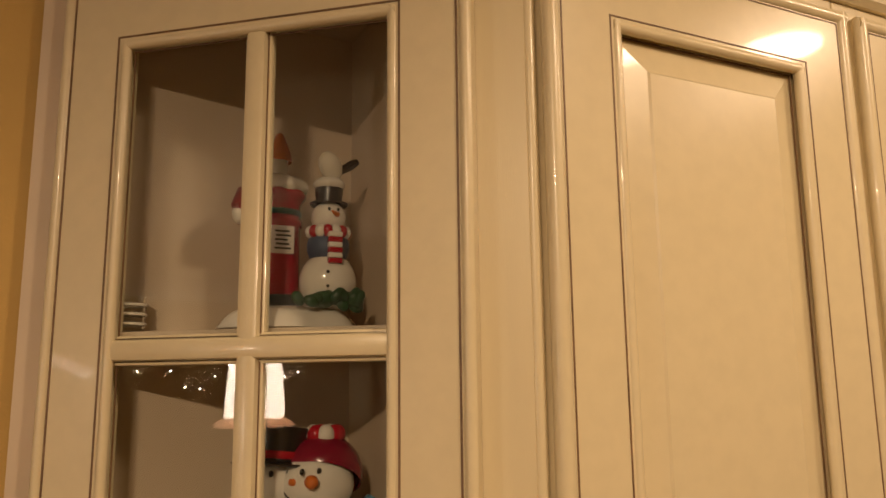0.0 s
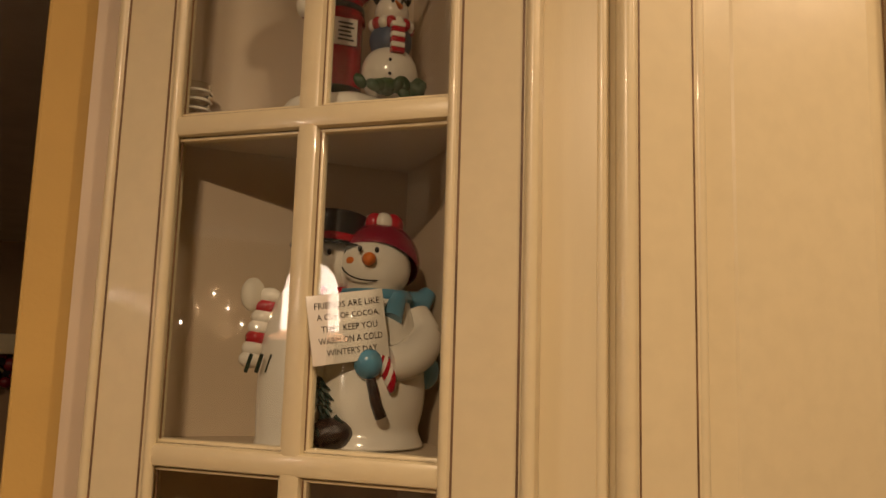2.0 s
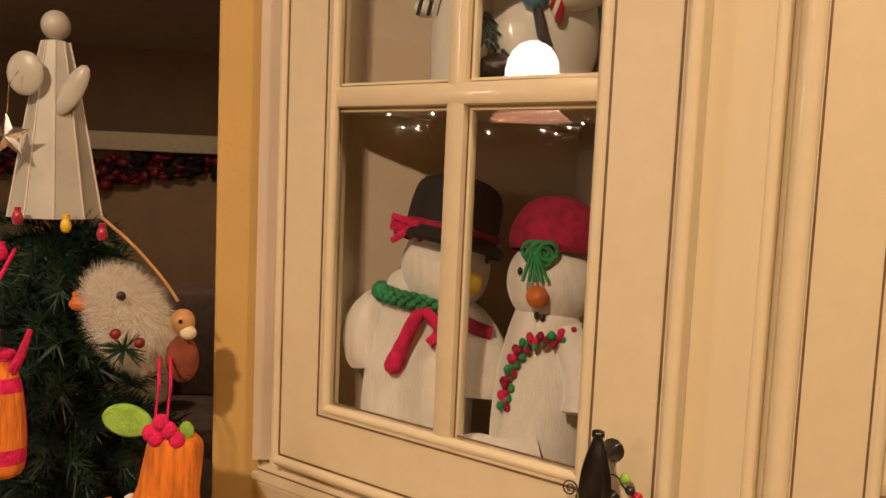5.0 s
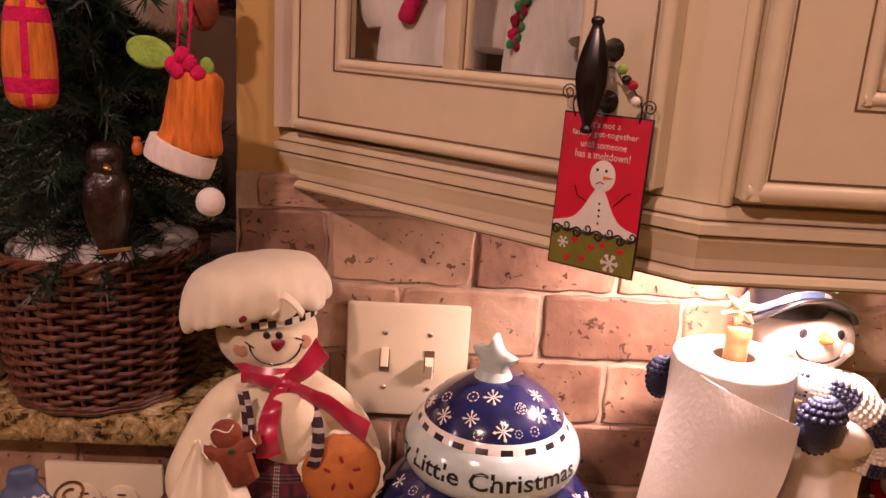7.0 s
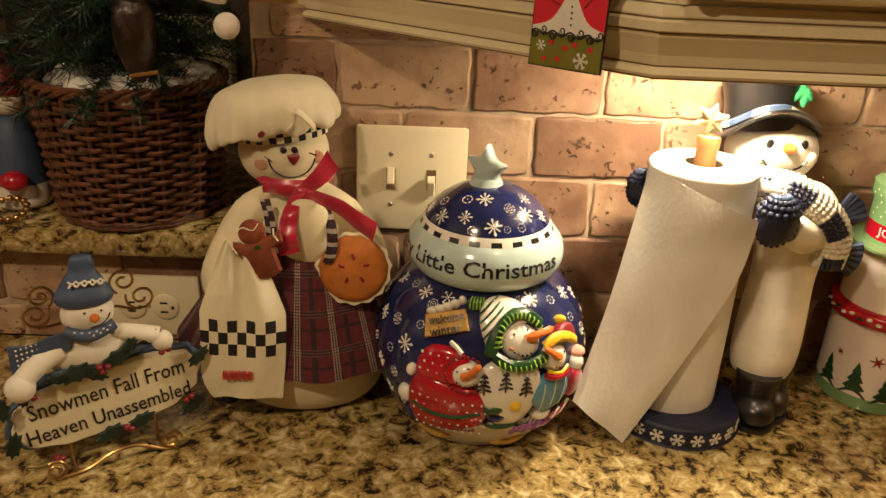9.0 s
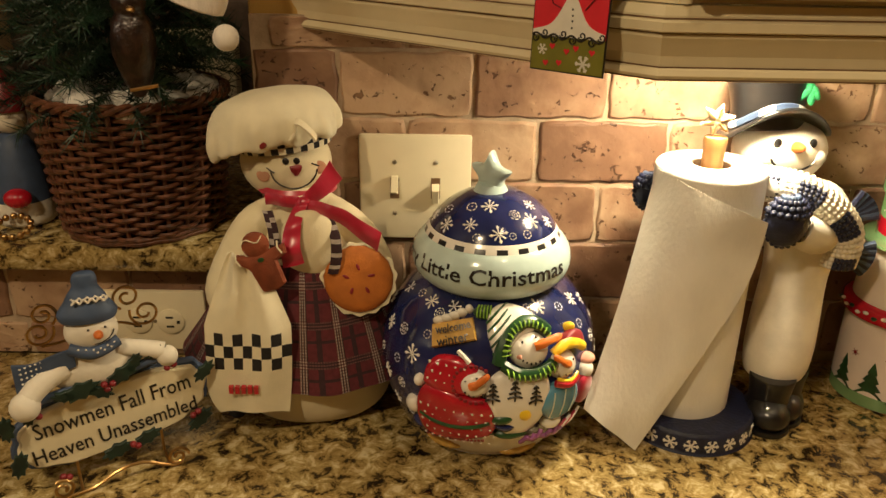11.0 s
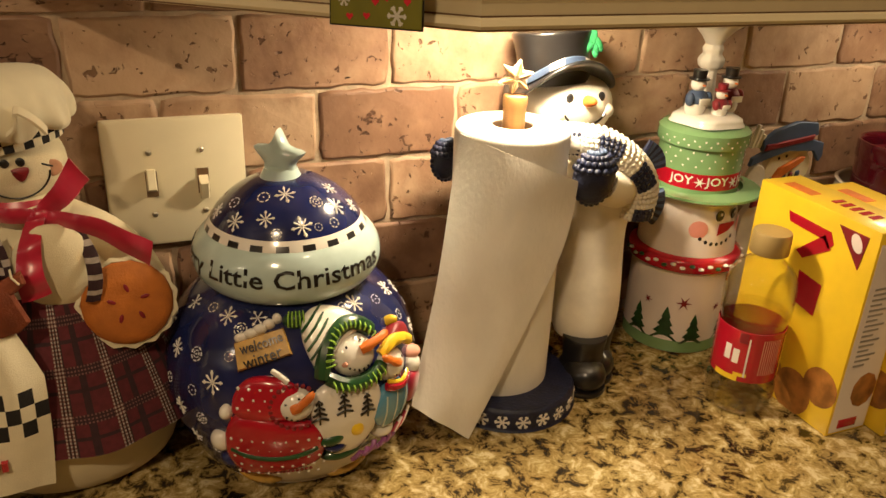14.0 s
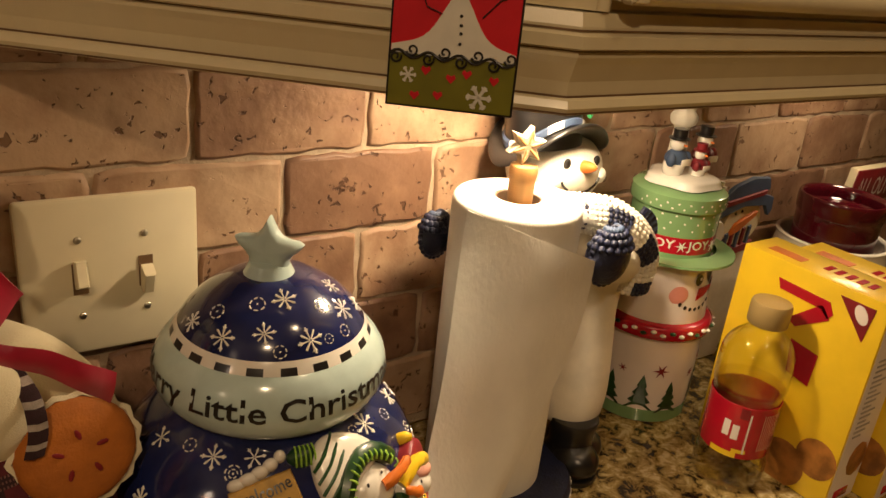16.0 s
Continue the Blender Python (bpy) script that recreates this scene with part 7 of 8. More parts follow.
def christmas_tree():
    tr = thing("christmas_tree", "small artificial green pine tree standing in the basket", "tree", (TX, TY, 1.0805))
    rg = random.Random(21)
    part("trunk", tube([(0, 0, 0), (0.001, 0.001, 0.2), (0, 0, 0.50)], [0.009, 0.008, 0.003], 8), BROWN, tr)
    vs, fs = [], []
    for k in range(240):
        z = 0.15 + 0.345 * (k / 240)
        a = 2.399963 * k + rg.uniform(-0.2, 0.2)
        L = (0.158 - 0.100 * (k / 240) ** 1.1) * rg.uniform(0.70, 1.05)
        x_, y_ = math.cos(a), math.sin(a)
        if x_ > 0.1:
            L = min(L, 0.125 / max(x_, 0.3) if y_ < -0.35 else 0.135)
        tip = Vector((L * x_, L * y_, z + rg.uniform(-0.025, 0.03)))
        if tip.x + TX > 0.020 and tip.y + TY > -0.02:
            tip.x = 0.015 - TX
        root = Vector((0.01 * x_, 0.01 * y_, z))
        d = tip - root
        dn = d.normalized()
        n_need = 84
        for i in range(n_need):
            t = 0.10 + 0.92 * i / n_need
            p = root + d * t + Vector((0, 0, -0.02 * t * t))
            side = dn.cross(Vector((rg.uniform(-1, 1), rg.uniform(-1, 1), rg.uniform(-1, 1)))).normalized()
            q = p + (side * rg.uniform(0.6, 1.0) + dn * rg.uniform(0.35, 0.9)).normalized() * rg.uniform(0.018, 0.029)
            w = side.cross(dn).normalized() * 0.0009
            u = dn * 0.0006
            o = len(vs)
            vs += [p + w, p - w + u, p - w - u, q]
            fs += [[o, o + 1, o + 3], [o + 1, o + 2, o + 3], [o + 2, o, o + 3]]
    cr = new("crown", bpy.data.meshes.new("crown"))
    cr.data.from_pydata([tuple(v) for v in vs], [], fs)
    cr.data.materials.append(NEEDLE)
    cr.parent = tr
    cr["kind"] = "stuff"
    # cotton round the foot
    cot = Build()
    for k in range(26):
        a = 2 * math.pi * k / 26
        r = rg.uniform(0.055, 0.085)
        cot.add(sphere((rg.uniform(0.016, 0.024), rg.uniform(0.016, 0.024), 0.013), 12, 8, (r * math.cos(a), r * math.sin(a), 0.150 + rg.uniform(-0.006, 0.004))), COTTON)
    cot.add(sphere((0.07, 0.07, 0.012), 20, 8, (0, 0, 0.145)), COTTON)
    part("cotton_snow", cot, None, tr, "white cotton snow round the trunk")


christmas_tree()


def pieces(name, items, at, label, category, group=""):
    """A thing at its base point with its parts, all given in place."""
    root = thing(name, label, category, at, group)
    inv = Matrix.Translation(-Vector(at))
    for pname, geo, material in items:
        part(pname, placed(geo, inv) if isinstance(geo, tuple) else geo, material, root)
    return root


def ornaments():
    # frosted shell figure on the tree top, plain
    b = Build()
    b.add(lathe([(0.0, 1.584), (0.0415, 1.583), (0.030, 1.650), (0.019, 1.712), (0.012, 1.745), (0, 1.748)], 10, (-0.121, TY, 0)), CAPIZ, False)
    for k in range(10):
        a = 2 * math.pi * k / 10
        b.add(tube([(-0.121 + r * math.cos(a), TY + r * math.sin(a), z) for r, z in ((0.042, 1.583), (0.0305, 1.650), (0.0195, 1.712), (0.0125, 1.745))], 0.0008, 5), SIGNW)
    b.add(sphere((0.016, 0.004, 0.020), 18, 8, (-0.136, TY - 0.030, 1.712)), CAPIZ)
    b.add(sphere((0.010, 0.004, 0.026), 18, 8, (-0.098, TY - 0.022, 1.700), Matrix.Rotation(0.5, 4, "Y")), CAPIZ)
    b.add(sphere((0.013, 0.013, 0.014), 16, 10, (-0.121, TY, 1.760)), CAPIZ)
    doll("tree_topper", b, (-0.121, TY, 1.583), "frosted shell tree topper with pale ribs", "ornament")
    b = Build()
    st = [((0.021 if k % 2 == 0 else 0.0085) * math.cos(math.pi * k / 5 + 0.35), (0.021 if k % 2 == 0 else 0.0085) * math.sin(math.pi * k / 5 + 0.35)) for k in range(10)]
    for s in (1, -1):
        vs = [Vector((0, 0, s * 0.006))] + [Vector((*p, 0)) for p in st]
        b.add(placed((vs, [[0, 1 + i, 1 + (i + 1) % 10] for i in range(10)]), Matrix.Translation((-0.143, 0.010, 1.655)) @ Matrix.Rotation(math.pi / 2, 4, "X")), SILVER, False)
    b.add(tube([(-0.143, 0.010, 1.676), (-0.142, 0.012, 1.70), (-0.138, 0.020, 1.712)], 0.0005, 5), SILVER)
    doll("star_ornament", b, (-0.143, 0.010, 1.634), "silver faceted star ornament hanging by the topper", "ornament", "tree ornaments")
    # white feather ball with a pine sprig
    rg = random.Random(31)
    b = []
    fc = Vector((-0.030, -0.018, 1.503))
    b.append(("fluff", sphere((0.026, 0.022, 0.044), 20, 12, fc, Matrix.Rotation(-0.60, 4, "Y")), FEATHER))
    vs, fs = [], []
    for k in range(11000):
        u, v = rg.uniform(-1, 1), rg.uniform(0, 6.283)
        s = math.sqrt(1 - u * u)
        nrm = Vector((s * math.cos(v), s * math.sin(v), u))
        p = Matrix.Rotation(-0.60, 4, "Y") @ Vector((nrm.x * 0.026, nrm.y * 0.022, nrm.z * 0.044))
        d = (nrm + Vector((rg.uniform(-.7, .7), rg.uniform(-.7, .7), rg.uniform(-.9, .4)))).normalized() * rg.uniform(0.006, 0.018)
        w = nrm.cross(Vector((rg.uniform(-1, 1), rg.uniform(-1, 1), rg.uniform(-1, 1)))).normalized() * 0.0003
        o = len(vs)
        vs += [fc + p + w, fc + p - w, fc + p + d]
        fs.append([o, o + 1, o + 2])
    b.append(("down_fringe", (vs, fs), FEATHER))
    sprig = Build()
    for k in range(60):
        a = rg.uniform(-0.9, 0.9)
        p = Vector((0.006, -0.034, -0.020))
        sprig.add(tube([p, p + Vector((math.sin(a) * 0.024 + rg.uniform(-.008, .004), rg.uniform(-0.012, 0), math.cos(a) * rg.uniform(-0.014, 0.022) - 0.004))], [0.0008, 0.0003], 4), NEEDLE)
    sprig.v = [(x, y, z + fc.z - 1.455) for x, y, z in sprig.v]
    b.append(("sprig", sprig, None))
    for x, z in ((-0.029, 1.497), (-0.010, 1.490)):
        b.append(("berry", sphere((0.0045, 0.0045, 0.0045), 12, 8, (x, -0.060, z)), DARKRED))
    b.append(("eye", sphere((0.0042, 0.003, 0.0042), 10, 6, (-0.029, -0.046, 1.526)), BROWN))
    b.append(("bulb", sphere((0.010, 0.006, 0.006), 12, 8, (-0.070, -0.022, 1.514)), ORANGE))
    pieces("feather_ornament", b, (fc.x, fc.y, 1.455), "fluffy white feather ornament with a pine sprig", "ornament", "tree ornaments")
    # orange knitted cap with white brim, lime leaf and pink bow
    b = []
    m = Matrix.Translation((0.022, -0.088, 1.382)) @ Matrix.Rotation(radians(8), 4, "Y") @ Matrix.Diagonal((1, 0.75, 1, 1))
    b.append(("crown", placed(lathe(smooth_profile([(0.0, 0.045), (0.012, 0.044), (0.0205, 0.037), (0.0225, 0.020), (0.0240, -0.004), (0.0262, -0.024), (0, -0.024)], 4), 40, wob=lambda a, i: 1 + 0.018 * math.cos(20 * a)), m), KNITO))
    b.append(("brim", placed(lathe(smooth_profile([(0.0, -0.022), (0.0265, -0.021), (0.0295, -0.026), (0.0295, -0.036), (0.026, -0.042), (0, -0.043)], 3), 32, (0, 0, 0), Matrix.Rotation(radians(12), 4, "Y")), m), KNITW))
    b.append(("pompom", sphere((0.0125, 0.0115, 0.0125), 16, 10, (0.037, -0.092, 1.3145)), KNITW))
    for dx, dz in ((-0.008, 0.000), (0.006, 0.002), (0.000, 0.008), (0.012, -0.006), (-0.004, -0.004)):
        b.append(("bow_loop", sphere((0.0065, 0.005, 0.0075), 12, 8, (0.018 + dx, -0.100, 1.428 + dz)), KNITP))
    b.append(("leaf", prism([(0.019 * math.cos(t) * (1 if math.cos(t) < 0.9 else 1.1), 0.0125 * math.sin(t)) for t in [2 * math.pi * i / 24 for i in range(24)]], -0.002, 0.003, 0.0015, Matrix.Translation((-0.008, -0.098, 1.437)) @ Matrix.Rotation(math.pi / 2, 4, "X") @ Matrix.Rotation(-0.25, 4, "Z")), LIME))
    b.append(("leaf", sphere((0.006, 0.004, 0.008), 10, 6, (0.036, -0.094, 1.428)), LIME))
    for x in (0.012, 0.021):
        b.append(("cord", tube([(x, -0.096, 1.434), (x + 0.001, -0.088, 1.462), (x - 0.006, -0.060, 1.478)], 0.0014, 6), KNITP))
    pieces("knitted_cap_ornament", b, (0.022, -0.088, 1.302), "orange knitted cap ornament with white brim and pompom", "ornament", "tree ornaments")
    # pink and orange knitted bag
    b = []
    m = Matrix.Translation((-0.112, -0.082, 1.430)) @ Matrix.Diagonal((1, 0.7, 1, 1))

    def bag(n):
        i, j = divmod(n, 40)
        return KNITP if i < 7 or (j % 10) < 2 or i in (12, 13, 20, 21) or i > 24 else KNITO
    b.append(("body", placed(lathe(smooth_profile([(0.0, 0.058), (0.014, 0.056), (0.012, 0.046), (0.017, 0.036), (0.021, 0.010), (0.022, -0.020), (0.018, -0.042), (0, -0.047)], 4), 40), m), bag))
    for dx in (-0.012, 0.002, 0.014):
        b.append(("tie_end", tube([(-0.112 + dx, -0.086, 1.472), (-0.112 + dx * 1.6, -0.092, 1.485), (-0.112 + dx * 2.0, -0.088, 1.505)], [0.004, 0.0035, 0.002], 7), KNITP))
    b.append(("cord", tube([(-0.112, -0.080, 1.485), (-0.124, -0.060, 1.530), (-0.120, -0.030, 1.560)], 0.0018, 6), KNITP))
    pieces("knitted_bag_ornament", b, (-0.112, -0.082, 1.383), "hot pink and orange knitted bag ornament", "ornament", "tree ornaments")
    # dark resin pod
    b = []
    b.append(("body", lathe(smooth_profile([(0, 1.252), (0.006, 1.254), (0.016, 1.276), (0.0205, 1.300), (0.019, 1.322), (0.014, 1.332), (0.016, 1.342), (0.012, 1.354), (0, 1.358)], 4), 28, (-0.060, -0.066, 0), wob=lambda a, i: 1 + 0.04 * math.sin(6 * a + i)), BROWN))
    b.append(("beak", sphere((0.0045, 0.006, 0.003), 10, 6, (-0.052, -0.084, 1.338), Matrix.Rotation(0.5, 4, "Y")), GOLD))
    b.append(("hanger", tube([(-0.062, -0.085, 1.262), (-0.036, -0.080, 1.266)], 0.002, 6), GOLD))
    b.append(("hanger", tube([(-0.060, -0.066, 1.356), (-0.062, -0.050, 1.385)], 0.0008, 5), DKGREEN))
    pieces("resin_ornament", b, (-0.060, -0.066, 1.252), "glossy dark brown resin ornament with gold beak", "ornament", "tree ornaments")
    # tan wooden ornament on a twig
    b = Build()
    b.add(tube(smooth_profile([(-0.050, -0.030, 1.590), (-0.020, -0.048, 1.570), (0.005, -0.055, 1.545), (0.020, -0.058, 1.525)], 4), 0.0014, 6), WOOD)
    b.add(sphere((0.010, 0.009, 0.011), 14, 8, (0.024, -0.058, 1.508)), WOOD)
    b.add(sphere((0.007, 0.006, 0.006), 12, 8, (0.029, -0.062, 1.500)), CLOTH)
    b.add(sphere((0.0018, 0.0018, 0.0018), 8, 5, (0.024, -0.067, 1.510)), BLACK)
    b.add(sphere((0.014, 0.010, 0.020), 14, 8, (0.022, -0.050, 1.475)), GINGER)
    doll("wooden_ornament", b, (0.022, -0.050, 1.455), "tan wooden ornament on a bent twig", "ornament", "tree ornaments")
    for x, y, z, c in ((-0.090, -0.012, 1.585, YELLOWP), (-0.062, -0.004, 1.578, SATIN), (-0.133, -0.006, 1.590, SATIN), (-0.075, -0.030, 1.520, ORANGE), (-0.030, -0.085, 1.360, ORANGE), (-0.140, -0.020, 1.560, KNITP)):
        bulb = Build().add(lathe(smooth_profile([(0, 0), (0.003, 0.001), (0.0048, 0.006), (0.0035, 0.011), (0.0028, 0.012), (0.0028, 0.016), (0, 0.016)], 3), 14, (x, y + 0.012, z - 0.012)), c)
        doll("tree_bulb", bulb, (x, y + 0.012, z - 0.012), "small coloured glass bulb on the tree", "ornament", "tree bulbs")


ornaments()
# figure with teal coat farther along the ledge
b = Build()
b.add(lathe(smooth_profile([(0, 1.0715), (0.030, 1.072), (0.034, 1.09), (0.030, 1.13), (0.022, 1.165), (0.012, 1.18), (0, 1.182)], 3), 28, (-0.262, 0.055, 0)), lambda n: SLATE if n // 28 > 6 else MATTE_WHITE)
b.add(sphere((0.020, 0.019, 0.020), 20, 12, (-0.262, 0.055, 1.200)), MATTE_WHITE)
b.add(sphere((0.016, 0.014, 0.012), 16, 10, (-0.250, 0.018, 1.112)), RED)
b.add(lathe(smooth_profile([(0.021, 1.208), (0.020, 1.222), (0.010, 1.245), (0, 1.26)], 3), 20, (-0.262, 0.055, 0)), DARKRED)
doll("holiday_figurine", b, (-0.262, 0.055, 1.0715), "painted holiday figurine in a dark teal coat", "figurine")
gs = thing("gold_bead_ornament", "gold beaded ornament lying on the granite ledge", "ornament", (-0.252, 0.000, 1.0715))
for k in range(14):
    a = 2 * math.pi * k / 14
    part("bead", sphere((0.0042, 0.0042, 0.0042), 10, 6, (0.020 * math.cos(a), 0.014 * math.sin(a), 0.0045 + 0.016 * (0.5 + 0.5 * math.sin(a)))), GOLD, gs)


# ---------------------------------------------------------------- figures in the glazed cabinet
def postbox_figurine():
    b = Build()
    z0 = SHELF2 + 0.0005
    cx, cy = 0.272, -0.062
    b.add(lathe(smooth_profile([(0, z0), (0.058, z0), (0.060, z0 + 0.006), (0.050, z0 + 0.016), (0.03, z0 + 0.021), (0, z0 + 0.023)], 3), 36, (0.284, -0.072, 0), wob=lambda a, i: (1 + 0.06 * math.sin(6 * a)) * (1 - 0.22 * abs(math.sin(a)))), WHITE)
    b.add(lathe(smooth_profile([(0.0225, z0 + 0.018), (0.0225, z0 + 0.030), (0.021, z0 + 0.031)], 2), 32, (cx, cy, 0)), BLACK)
    b.add(lathe(smooth_profile([(0.0205, z0 + 0.030), (0.021, z0 + 0.034), (0.0205, z0 + 0.090), (0.0225, z0 + 0.093), (0.0225, z0 + 0.097), (0.0205, z0 + 0.100), (0.0205, z0 + 0.112), (0.025, z0 + 0.118), (0.025, z0 + 0.123), (0.018, z0 + 0.131), (0, z0 + 0.134)], 3), 36, (cx, cy, 0)), RED)
    b.add(lathe([(0.0208, z0 + 0.101), (0.0215, z0 + 0.102), (0.0215, z0 + 0.1055), (0.0208, z0 + 0.1065)], 32, (cx, cy, 0)), BLACK)
    b.add(lathe(smooth_profile([(0.024, z0 + 0.122), (0.027, z0 + 0.126), (0.024, z0 + 0.133), (0.012, z0 + 0.139), (0, z0 + 0.140)], 3), 30, (cx, cy, 0), wob=lambda a, i: 1 + 0.07 * math.sin(8 * a)), WHITE)
    b.add(block((cx - 0.010, cy - 0.0232, z0 + 0.066), (cx + 0.010, cy - 0.0205, z0 + 0.090), 0.0006), TINW)
    for k in range(5):
        b.add(block((cx - 0.007 + 0.001 * (k % 2), cy - 0.0236, z0 + 0.0695 + 0.0037 * k), (cx + 0.007 - 0.0015 * (k % 3), cy - 0.0231, z0 + 0.0712 + 0.0037 * k)), BLACK, False)
    b.add(sphere((0.011, 0.010, 0.012), 16, 10, (cx - 0.002, cy, z0 + 0.148)), MATTE_WHITE)
    b.add(lathe(smooth_profile([(0.011, z0 + 0.152), (0.010, z0 + 0.160), (0.004, z0 + 0.176), (0, z0 + 0.180)], 3), 18, (cx + 0.001, cy, 0)), ORANGE)
    b.add(tube([(cx - 0.026, cy, z0 + 0.095), (cx - 0.032, cy - 0.004, z0 + 0.110), (cx - 0.030, cy, z0 + 0.124)], [0.008, 0.009, 0.005], 10), DARKRED)
    b.add(sphere((0.008, 0.008, 0.010), 12, 8, (cx - 0.032, cy - 0.003, z0 + 0.102)), MATTE_WHITE)
    sx, sy = 0.310, -0.092
    b.add(sphere((0.0245, 0.0235, 0.0255), 28, 16, (sx, sy, z0 + 0.042)), WHITE)
    b.add(sphere((0.0185, 0.0175, 0.018), 24, 14, (sx, sy, z0 + 0.072)), SLATE)
    b.add(sphere((0.0150, 0.0150, 0.0150), 24, 14, (sx, sy, z0 + 0.098)), WHITE)
    for k in range(9):
        a = radians(-180 + 24 * k)
        b.add(sphere((0.0052, 0.0052, 0.0058), 10, 6, (sx + 0.0155 * math.cos(a), sy + 0.0150 * math.sin(a), z0 + 0.0845)), RED if k % 2 else WHITE)
    for k in range(6):
        b.add(block((sx - 0.0065, sy - 0.0235, z0 + 0.0555 + 0.0045 * k), (sx + 0.0055, sy - 0.0165, z0 + 0.0600 + 0.0045 * k), 0.001), RED if k % 2 == 0 else WHITE)
    b.add(lathe(smooth_profile([(0.016, z0 + 0.109), (0.0165, z0 + 0.111), (0.0115, z0 + 0.112), (0.0115, z0 + 0.126), (0, z0 + 0.127)], 3), 28, (sx, sy, 0)), BLACK)
    b.add(lathe(smooth_profile([(0.0125, z0 + 0.124), (0.014, z0 + 0.128), (0.010, z0 + 0.133), (0, z0 + 0.134)], 3), 24, (sx, sy, 0)), WHITE)
    b.add(sphere((0.010, 0.009, 0.014), 16, 10, (sx + 0.001, sy, z0 + 0.145), Matrix.Rotation(-0.4, 4, "Y")), MATTE_WHITE)
    b.add(tube([(sx + 0.008, sy, z0 + 0.140), (sx + 0.020, sy, z0 + 0.148), (sx + 0.026, sy, z0 + 0.152)], [0.003, 0.0045, 0.003], 8), BLACK)
    b.add(tube([(sx + 0.003, sy - 0.0145, z0 + 0.099), (sx - 0.004, sy - 0.022, z0 + 0.100)], [0.0026, 0.0008], 8), ORANGE)
    for dx in (-0.004, 0.004):
        b.add(sphere((0.0014, 0.001, 0.0016), 8, 5, (sx + dx, sy - 0.0142, z0 + 0.1035)), BLACK)
    for z in (0.036, 0.048):
        b.add(sphere((0.0015, 0.0012, 0.0015), 8, 5, (sx - 0.007, sy - 0.0226, z0 + z)), BLACK)
    rg = random.Random(2)
    for k in range(22):
        b.add(sphere((0.007, 0.004, 0.005), 8, 5, (sx + rg.uniform(-0.035, 0.022), sy - 0.020 + rg.uniform(-0.006, 0.003), z0 + 0.022 + rg.uniform(-0.003, 0.008)), Matrix.Rotation(rg.uniform(0, 3), 4, "Y")), GREEN)
    doll("postbox_figurine", b, (0.284, -0.072, z0), "glazed red postbox and snowman figurine on snowy base", "figurine")


